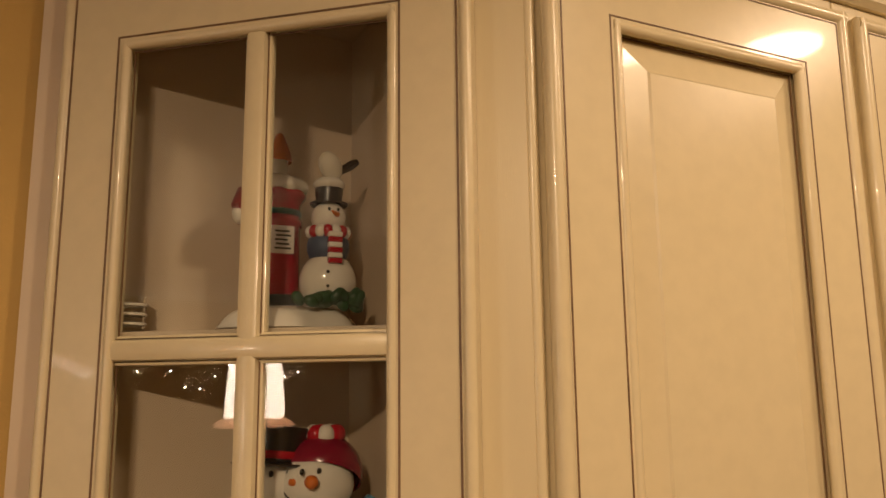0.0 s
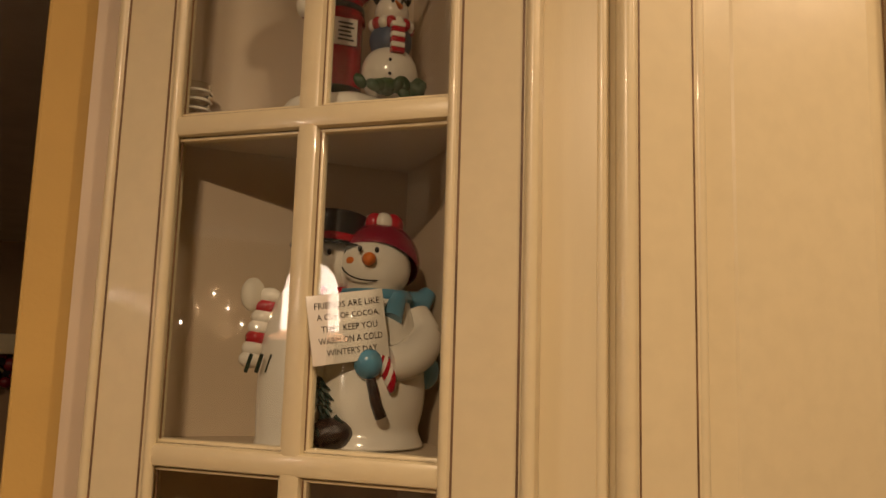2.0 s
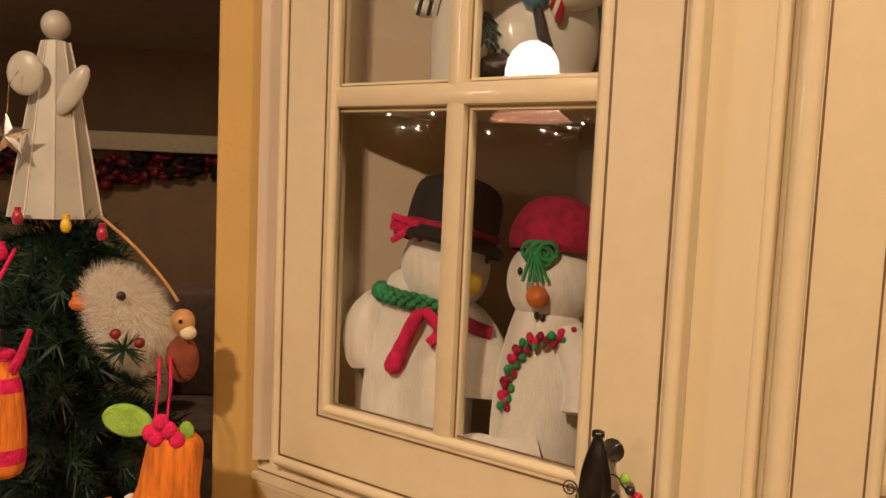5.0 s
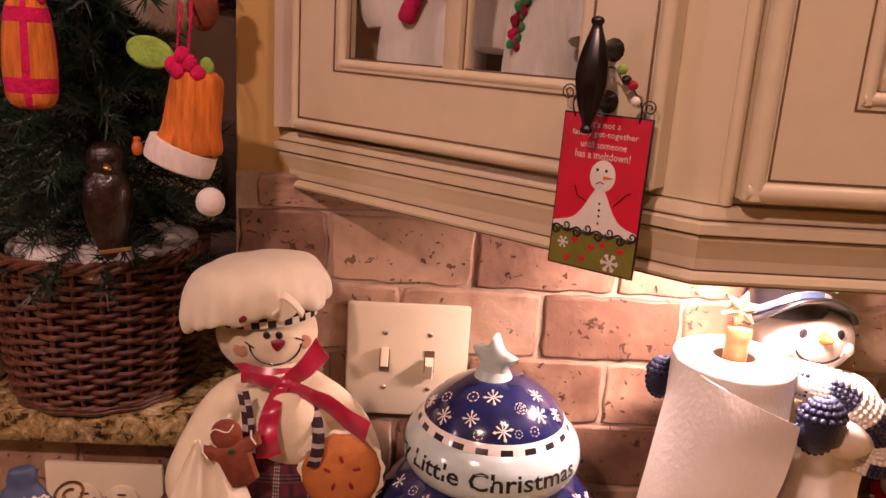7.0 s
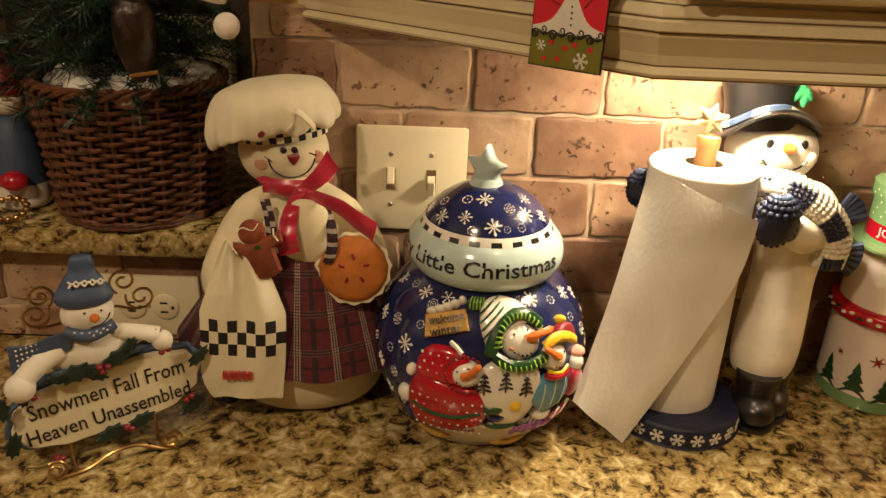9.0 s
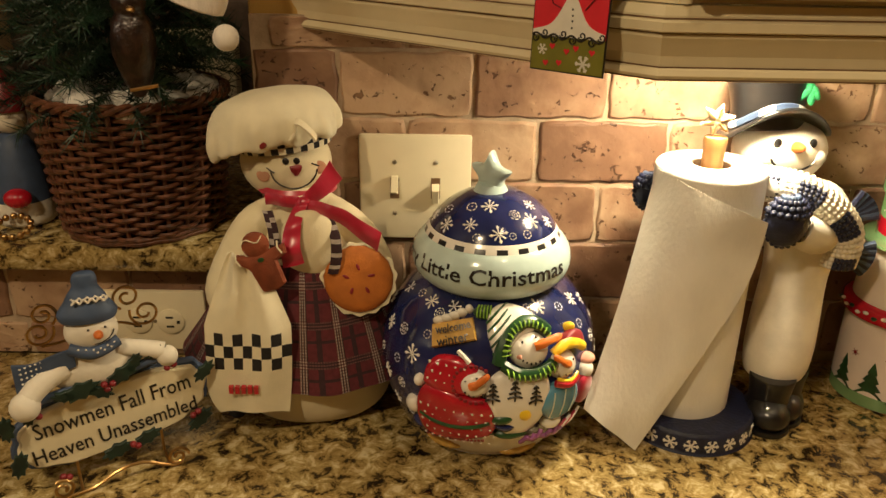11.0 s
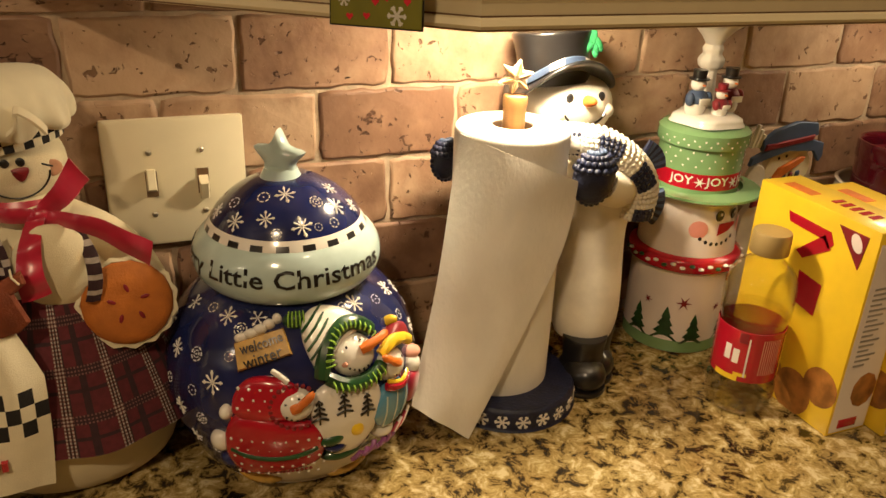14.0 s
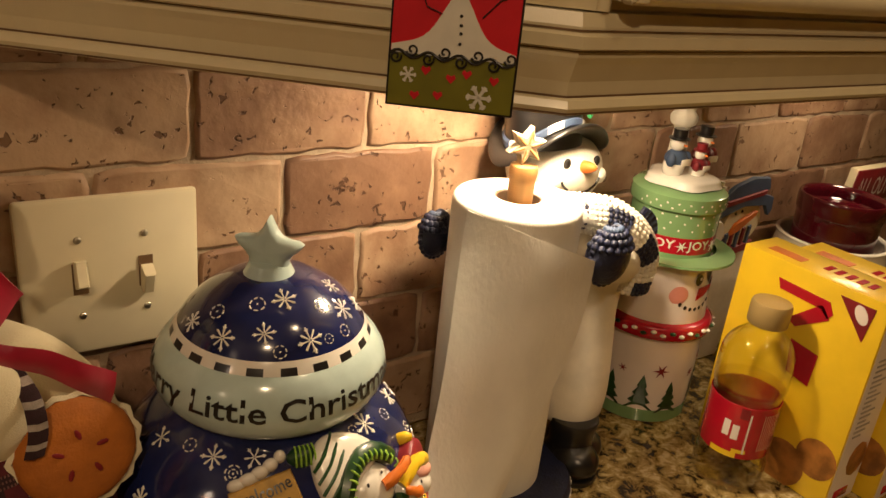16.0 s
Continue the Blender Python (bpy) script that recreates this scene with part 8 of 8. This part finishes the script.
def cookie_pair():
    b = Build()
    z0 = SHELF1 + 0.0005
    ax, ay = 0.302, -0.092
    b.add(lathe(smooth_profile([(0, z0), (0.042, z0), (0.045, z0 + 0.005), (0.042, z0 + 0.014), (0.0455, z0 + 0.03), (0.0465, z0 + 0.05), (0.042, z0 + 0.085), (0.034, z0 + 0.108), (0.026, z0 + 0.122), (0, z0 + 0.124)], 4), 40, (ax, ay, 0)), WHITE)
    b.add(lathe(smooth_profile([(0, z0), (0.040, z0), (0.043, z0 + 0.006), (0.044, z0 + 0.05), (0.040, z0 + 0.09), (0.026, z0 + 0.124), (0, z0 + 0.126)], 4), 40, (0.262, -0.068, 0)), WHITE)
    hx, hz = 0.304, z0 + 0.143
    b.add(sphere((0.031, 0.028, 0.028), 32, 18, (hx, -0.090, hz)), WHITE)
    b.add(lathe(smooth_profile([(0.033, 0.0), (0.034, 0.006), (0.031, 0.018), (0.022, 0.030), (0.008, 0.036), (0, 0.0365)], 3), 36, (hx + 0.005, -0.086, hz + 0.002), Euler((radians(-26), radians(18), 0)).to_matrix().to_4x4()), mat("crimson_glaze", (0.24, 0.006, 0.03), 0.25, var=0.1, scale=30, coat=0.4))
    for k in range(7):
        b.add(sphere((0.008, 0.007, 0.009), 10, 7, (hx + 0.008 + 0.010 * math.cos(k * 0.9), -0.086 + 0.008 * math.sin(k * 0.9), hz + 0.038)), WHITE if k % 2 else RED)
    b.add(sphere((0.0055, 0.008, 0.0055), 12, 8, (hx - 0.013, -0.118, hz + 0.004)), ORANGE)
    for dx in (-0.020, -0.006):
        b.add(sphere((0.002, 0.0012, 0.0026), 8, 6, (hx + dx, -0.1155, hz + 0.012)), BLACK)
    b.add(tube([(hx - 0.012 + 0.021 * math.sin(t), -0.1165 + 0.006 * abs(math.sin(t)), hz - 0.001 - 0.012 * math.cos(t)) for t in [radians(-80 + 160 * i / 10) for i in range(11)]], 0.0007, 5), BLACK)
    b.add(lathe(smooth_profile([(0.028, z0 + 0.112), (0.034, z0 + 0.117), (0.030, z0 + 0.124)], 3), 32, (hx, -0.090, 0)), BLUE)
    b.add(tube([(hx + 0.030, -0.090, z0 + 0.118), (hx + 0.044, -0.086, z0 + 0.116), (hx + 0.052, -0.084, z0 + 0.126)], [0.008, 0.011, 0.007], 10), BLUE)
    b.add(tube([(hx + 0.012, -0.120, z0 + 0.118), (hx + 0.004, -0.128, z0 + 0.100)], [0.007, 0.009], 10), BLUE)
    # second head, with the top hat
    b.add(sphere((0.028, 0.026, 0.027), 28, 16, (0.270, -0.072, z0 + 0.143)), WHITE)
    b.add(lathe(smooth_profile([(0.036, 0), (0.037, 0.002), (0.026, 0.004), (0.025, 0.022), (0.026, 0.030), (0.022, 0.032), (0, 0.032)], 3), 32, (0.275, -0.070, z0 + 0.156), Euler((radians(-4), radians(6), 0)).to_matrix().to_4x4()), BLACK)
    b.add(lathe([(0.0258, 0.006), (0.0265, 0.007), (0.0265, 0.011), (0.0258, 0.012)], 32, (0.275, -0.070, z0 + 0.156), Euler((radians(-4), radians(6), 0)).to_matrix().to_4x4()), RED)
    b.add(sphere((0.0058, 0.009, 0.0055), 12, 8, (0.282, -0.100, z0 + 0.146)), ORANGE)
    for dx in (-0.008, 0.006):
        b.add(sphere((0.002, 0.0012, 0.0026), 8, 6, (0.272 + dx, -0.0975, z0 + 0.153)), BLACK)
    for k in range(6):
        b.add(sphere((0.007, 0.008, 0.007), 10, 6, (0.252 + 0.008 * k, -0.094, z0 + 0.119)), RED if k % 2 else WHITE)
    # striped arm on the far side
    for k in range(7):
        b.add(sphere((0.010, 0.010, 0.0075), 12, 8, (0.213 + 0.002 * k, -0.060, z0 + 0.066 + 0.0085 * k)), RED if k in (2, 5) else WHITE)
    b.add(sphere((0.010, 0.009, 0.014), 12, 8, (0.212, -0.058, z0 + 0.118)), MATTE_WHITE)
    for k in range(4):
        b.add(tube([(0.206 + 0.008 * k, -0.083, z0 + 0.056), (0.209 + 0.008 * k, -0.088, z0 + 0.070)], 0.0016, 6), DKGREEN)
    # board with words
    bm_ = Matrix.Translation((0.2700, -0.1420, z0 + 0.092)) @ Matrix.Rotation(radians(-6), 4, "Z") @ Matrix.Rotation(radians(90), 4, "X") @ Matrix.Rotation(radians(9), 4, "Z")
    b.add(block((-0.029, -0.026, -0.003), (0.029, 0.026, 0.0), 0.001, bm_), WHITE)
    for k, (line, w) in enumerate((("FRIENDS ARE LIKE", 0.049), ("A CUP OF COCOA,", 0.047), ("THEY KEEP YOU", 0.042), ("WARM ON A COLD", 0.048), ("WINTER'S DAY", 0.038))):
        b.add(placed(lettering(line, 0.0048, w, 0.0004), bm_ @ Matrix.Translation((0.001, 0.0175 - 0.0087 * k, 0))), BLACK, False)
    # near arm, cuff, mitten, pipe
    b.add(tube(smooth_profile([(0.337, -0.098, z0 + 0.105), (0.341, -0.112, z0 + 0.085), (0.322, -0.134, z0 + 0.070), (0.304, -0.138, z0 + 0.066)], 4), [0.014, 0.0145, 0.015, 0.0155, 0.016, 0.016, 0.016, 0.0155, 0.015, 0.0145, 0.014, 0.0135, 0.013], 14), WHITE)
    for k in range(5):
        b.add(sphere((0.0038, 0.0075, 0.0100), 10, 8, (0.303 - 0.0018 * k + 0.002, -0.142 + 0.001 * k, z0 + 0.062 + 0.0042 * (k - 2))), RED if k % 2 == 0 else WHITE)
    b.add(sphere((0.0115, 0.0105, 0.0125), 18, 12, (0.288, -0.138, z0 + 0.066)), BLUE)
    b.add(tube([(0.289, -0.142, z0 + 0.054), (0.2925, -0.146, z0 + 0.036), (0.297, -0.146, z0 + 0.026)], [0.0038, 0.0042, 0.0045], 8), BROWN)
    rg = random.Random(6)
    for k in range(70):
        x, t = rg.uniform(-1, 1), rg.uniform(0, 1)
        p = Vector((0.256 + 0.018 * x * (1 - t), -0.118 + 0.012 * (1 - t) * rg.uniform(-1, 1), z0 + 0.014 + 0.040 * t))
        b.add(tube([p, p + Vector((0.006 * x, -0.004, -0.005))], [0.0018, 0.0008], 5), DKGREEN)
    b.add(sphere((0.017, 0.014, 0.012), 14, 8, (0.266, -0.122, z0 + 0.0125)), BROWN)
    b.add(sphere((0.012, 0.010, 0.015), 14, 8, (0.346, -0.106, z0 + 0.060)), BLUE)
    doll("snowman_pair_jar", b, (0.280, -0.080, z0), "glazed pair of snowmen holding a lettered board", "cookie jar")


def plush(kind):
    b = Build()
    z0 = BOT + 0.0165
    if kind == 0:
        c, hd, cap = (0.219, -0.043), (0.240, -0.052, 1.560), BLACK_CLOTH
        b.add(lathe(smooth_profile([(0, z0), (0.040, z0 + 0.001), (0.049, z0 + 0.02), (0.050, z0 + 0.06), (0.043, z0 + 0.11), (0.034, z0 + 0.145), (0.024, z0 + 0.165), (0, z0 + 0.17)], 4), 36, (*c, 0), wob=lambda a, i: 1 - 0.22 * abs(math.sin(a)) - 0.10 * max(0, math.cos(a - 4.0))), KNITW)
        b.add(tube(smooth_profile([(0.196, -0.036, 1.530), (0.176, -0.030, 1.505), (0.176, -0.032, 1.468)], 4), [0.015, 0.017, 0.019, 0.020, 0.021, 0.021, 0.020, 0.018, 0.014], 14), KNITW)
        b.add(tube(smooth_profile([(0.250, -0.056, 1.525), (0.270, -0.072, 1.495), (0.270, -0.082, 1.455)], 4), [0.015, 0.017, 0.019, 0.020, 0.021, 0.021, 0.020, 0.018, 0.014], 14), KNITW)
        b.add(sphere((0.038, 0.034, 0.041), 28, 18, hd), KNITW)
        hm = (0.242, -0.052, 1.580)
        b.add(lathe(smooth_profile([(0.046, -0.004), (0.048, 0.000), (0.045, 0.005), (0.040, 0.008), (0.039, 0.03), (0.035, 0.048), (0.02, 0.056), (0, 0.058)], 4), 36, hm, Euler((radians(-6), radians(12), 0)).to_matrix().to_4x4(), wob=lambda a, i: 1 + 0.03 * math.sin(5 * a)), cap)
        b.add(lathe([(0.0395, 0.008), (0.0412, 0.009), (0.0412, 0.013), (0.0395, 0.014)], 36, hm, Euler((radians(-6), radians(12), 0)).to_matrix().to_4x4()), KNITR)
        rg = random.Random(14)
        for k in range(14):
            p = Vector((0.212, -0.074, 1.596))
            b.add(tube([p, p + Vector((rg.uniform(-0.024, 0.008), rg.uniform(-0.004, 0.006), rg.uniform(-0.016, 0.010)))], [0.004, 0.0025], 6), KNITP)
        b.add(sphere((0.0085, 0.010, 0.0095), 14, 9, (0.259, -0.084, 1.551)), YELLOWP)
        for x in (0.254, 0.272):
            b.add(sphere((0.0022, 0.0016, 0.0045), 8, 6, (x, -0.0835 + (x - 0.254) * 0.55, 1.570)), BLACK)
        for i in range(64):
            t = 2 * math.pi * i / 64
            for k in range(4):
                u = 2 * math.pi * k / 4 + 0.8 * i
                q = 0.0048 * math.cos(u)
                b.add(sphere((0.0034, 0.0034, 0.0034), 7, 5, (c[0] + 0.006 + (0.040 + q) * math.cos(t), c[1] - 0.002 + (0.030 + q) * math.sin(t), 1.531 - 0.006 * math.cos(t) + 0.0048 * math.sin(u))), GREENW)
        b.add(tube(smooth_profile([(0.219, -0.076, 1.527), (0.210, -0.080, 1.512), (0.202, -0.076, 1.490), (0.196, -0.072, 1.474)], 4), [0.005, 0.005, 0.0055, 0.006, 0.006, 0.006, 0.006, 0.007, 0.007, 0.008, 0.008, 0.008, 0.006], 9), KNITP)
        b.add(tube(smooth_profile([(0.221, -0.078, 1.527), (0.234, -0.084, 1.512), (0.226, -0.084, 1.500)], 4), 0.005, 8), KNITP)
        b.add(tube([(0.244, -0.082, 1.522), (0.264, -0.086, 1.514), (0.276, -0.086, 1.510)], 0.006, 8), KNITR)
        name, label, at = "plush_snowman", "white knitted plush snowman in a black hat", (*c, z0)
    else:
        c, hd = (0.318, -0.100), (0.321, -0.098, 1.556)
        b.add(lathe(smooth_profile([(0, z0), (0.036, z0 + 0.001), (0.041, z0 + 0.02), (0.0405, z0 + 0.06), (0.036, z0 + 0.10), (0.028, z0 + 0.135), (0.018, z0 + 0.155), (0, z0 + 0.16)], 4), 36, (*c, 0)), KNITW)
        b.add(tube(smooth_profile([(0.330, -0.125, 1.520), (0.337, -0.148, 1.490), (0.334, -0.158, 1.465)], 4), 0.015, 12), KNITW)
        b.add(tube(smooth_profile([(0.312, -0.135, 1.425), (0.290, -0.130, 1.418), (0.268, -0.112, 1.412)], 4), 0.019, 12), KNITW)
        for q in ((0.288, -0.128, 1.412), (0.264, -0.108, 1.410)):
            b.add(sphere((0.030, 0.024, 0.0225), 20, 12, q, Matrix.Rotation(0.4, 4, "Z")), KNITW)
        b.add(sphere((0.036, 0.034, 0.037), 28, 18, hd), KNITW)
        b.add(lathe(smooth_profile([(0.036, 0.0), (0.0385, 0.006), (0.037, 0.02), (0.029, 0.036), (0.014, 0.045), (0, 0.047)], 4), 32, (0.324, -0.094, 1.578), Euler((radians(-8), radians(6), 0)).to_matrix().to_4x4()), KNITR)
        for k in range(5):
            b.add(tube(arc((0.297 + 0.003 * k, -0.128 - 0.001 * k, 1.583 - 0.004 * (k % 2)), 0.007, 0, 360, 12)[:-1], 0.0018, 6, True), GREENW)
            b.add(tube([(0.298, -0.130, 1.585), (0.290 + 0.005 * k, -0.134, 1.560)], 0.0015, 5), GREENW)
        b.add(sphere((0.0085, 0.011, 0.0088), 14, 9, (0.303, -0.130, 1.548)), ORANGE)
        for x, z in ((0.309, 1.568), (0.291, 1.566), (0.319, 1.543), (0.304, 1.533), (0.309, 1.531)):
            b.add(sphere((0.0022, 0.0016, 0.0032), 8, 6, (x, -0.1245 - 0.003 * (0.318 - x) / 0.02 + (0.010 if x < 0.295 else 0), z)), BLACK)
        path = smooth_profile([(0.340, -0.130, 1.522), (0.316, -0.138, 1.518), (0.296, -0.130, 1.512), (0.287, -0.122, 1.490), (0.283, -0.120, 1.462)], 6)
        for i, p in enumerate(path):
            for k in range(3):
                b.add(sphere((0.0030, 0.0030, 0.0036), 8, 5, (p[0] + 0.0036 * math.cos(i * 1.1 + 2.1 * k), p[1] - 0.002 - 0.002 * math.sin(i * 2.1 + k), p[2] + 0.0036 * math.sin(i * 1.1 + 2.1 * k))), (KNITP, GREENW, KNITR)[(i + k) % 3])
        name, label, at = "plush_snowman", "white knitted plush snowman in a raspberry hat", (*c, z0)
    doll(name, b, at, label, "plush toy", "plush snowmen")


postbox_figurine()
cookie_pair()
plush(0)
plush(1)
vg = thing("glass_votive", "small ribbed clear glass votive on the shelf", "votive", (0.158, -0.026, SHELF2 + 0.0005))
part("glass", lathe([(0, 0.0), (0.012, 0.0005), (0.013, 0.03), (0.0118, 0.03), (0.011, 0.003), (0, 0.003)], 24), clear_glass("votive_glass", (0.95, 0.96, 0.93)), vg)
for k in range(3):
    part("rib", tube([(0.0133 * math.cos(2 * math.pi * i / 24), 0.0133 * math.sin(2 * math.pi * i / 24), 0.007 + 0.008 * k) for i in range(24)], 0.0012, 5, True), WHITE, vg)

# ---------------------------------------------------------------- lights as things
SHADE = mat("glowing_shade", (1.0, 0.80, 0.58), 0.4, var=0.0, emit=22.0)
RIM = mat("glowing_shade_rim", (0.9, 0.42, 0.20), 0.4, var=0.0, emit=4.5)
pd = thing("pendant_lamp", "frosted glass bell pendant lamp, lit, hanging from the ceiling", "lamp", LAMP)
part("shade", lathe(smooth_profile([(0.086, -0.090), (0.085, -0.058), (0.083, 0.0), (0.077, 0.051), (0.061, 0.090), (0.032, 0.113), (0, 0.119)], 4), 40), SHADE, pd)
part("shade_rim", lathe(smooth_profile([(0.086, -0.087), (0.102, -0.096), (0.115, -0.104), (0.116, -0.112), (0.107, -0.113), (0.084, -0.096)], 3), 40), RIM, pd)
part("cord", tube([(0, 0, 0.115), (0, 0, 0.3), (0, 0, 0.526)], 0.003, 6), BRONZE, pd)
part("canopy", lathe([(0, 0.510), (0.05, 0.514), (0.055, 0.5295), (0, 0.5295)], 24), BRONZE, pd)
# the last ring, in the living room, is an added fixture
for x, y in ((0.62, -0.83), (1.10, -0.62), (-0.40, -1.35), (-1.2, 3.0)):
    dl = thing("ceiling_downlight", "round recessed ceiling downlight with white trim, lit; the living room one is added", "lamp", (x, y, 2.4505), "ceiling downlights")
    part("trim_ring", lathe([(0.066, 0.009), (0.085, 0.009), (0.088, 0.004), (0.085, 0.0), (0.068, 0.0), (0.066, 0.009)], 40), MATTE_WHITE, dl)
# the housing at x 1.060 is added to go with its unseen lamp
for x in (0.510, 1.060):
    pk = thing("puck_light", "small round puck light under the wall cabinet, lit; the right-hand one is added", "lamp", (x, -0.128, 1.3365), "puck lights")
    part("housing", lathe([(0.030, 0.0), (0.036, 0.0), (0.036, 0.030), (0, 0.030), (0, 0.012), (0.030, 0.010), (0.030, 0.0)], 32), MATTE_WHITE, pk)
sl = thing("string_lights", "string of tiny lit white lights across the far kitchen wall", "string lights", (-3.999, -1.4, 2.0))
TINY = mat("tiny_bulb", (1.0, 0.90, 0.70), 0.3, var=0.0, emit=260.0)
wire = []
for k in range(17):
    y, z = 0.74 - 0.092 * k, 0.07 + 0.05 * math.sin(k * 1.3) - 0.10 * math.sin(math.pi * (k % 6) / 6)
    wire.append((0.002, y, z))
    part("tiny_bulb", sphere((0.0075, 0.0075, 0.0075), 10, 6, (0.006, y, z)), TINY, sl)
part("wire", tube(wire, 0.002, 5), DKGREEN, sl)

# ---------------------------------------------------------------- living room beyond the ledge
SOFA = mat("grey_brown_upholstery", (0.16, 0.11, 0.08), 0.9, var=0.15, scale=20, bump=0.4, bscale=150)
sf = thing("sofa", "grey-brown upholstered sofa in the dark living room", "sofa", (-1.2, 3.2, 0))
part("base", block((-0.95, -0.40, 0.06), (0.95, 0.40, 0.34), 0.04), SOFA, sf)
for k in range(3):
    part("seat_cushion", block((-0.78 + 0.52 * k, -0.40, 0.34), (-0.27 + 0.52 * k, 0.22, 0.48), 0.05), SOFA, sf)
    part("back_cushion", block((-0.78 + 0.52 * k, 0.10, 0.46), (-0.27 + 0.52 * k, 0.34, 1.02), 0.08), SOFA, sf)
for s in (-1, 1):
    part("armrest", block((s * 0.87 - 0.11, -0.40, 0.30), (s * 0.87 + 0.11, 0.40, 0.66), 0.06), SOFA, sf)
    for y in (-0.34, 0.34):
        part("foot", lathe([(0.0, 0.0), (0.02, 0.0), (0.028, 0.06), (0, 0.06)], 12, (s * 0.85, y, 0)), BROWN, sf)
pw = solid("throw_pillow", block((-0.22, -0.07, -0.2), (0.22, 0.07, 0.2), 0.065), CLOTH, "cream throw pillow on the sofa", "pillow", m=pose(-0.95, 3.06, 0.70, -14, 0, 8))
ma = thing("mantel_shelf", "pale stone mantel with a dark chimney breast", "mantel", (-1.3, 4.6, -0.0))
part("breast", block((-1.6, 0.0, 0.0), (1.7, 0.58, 1.72), 0.01), TAN, ma)
part("shelf", block((-1.7, -0.16, 1.722), (1.8, 0.58, 1.84), 0.015), CLOTH, ma)
gl = Build()
rg = random.Random(17)
for k in range(420):
    x = rg.uniform(-1.5, 1.6)
    gl.add(sphere((rg.uniform(0.02, 0.05), 0.03, rg.uniform(0.015, 0.04)), 7, 5, (x, rg.uniform(-0.10, -0.03), 1.62 + 0.05 * math.sin(4 * x) + rg.uniform(-0.09, 0.09))), DARKRED if k % 2 == 0 else BLACK_CLOTH)
grl = solid("mantel_garland", gl, None, "dark garland with red bows along the mantel", "garland", at=(-1.3, 4.6, 0))
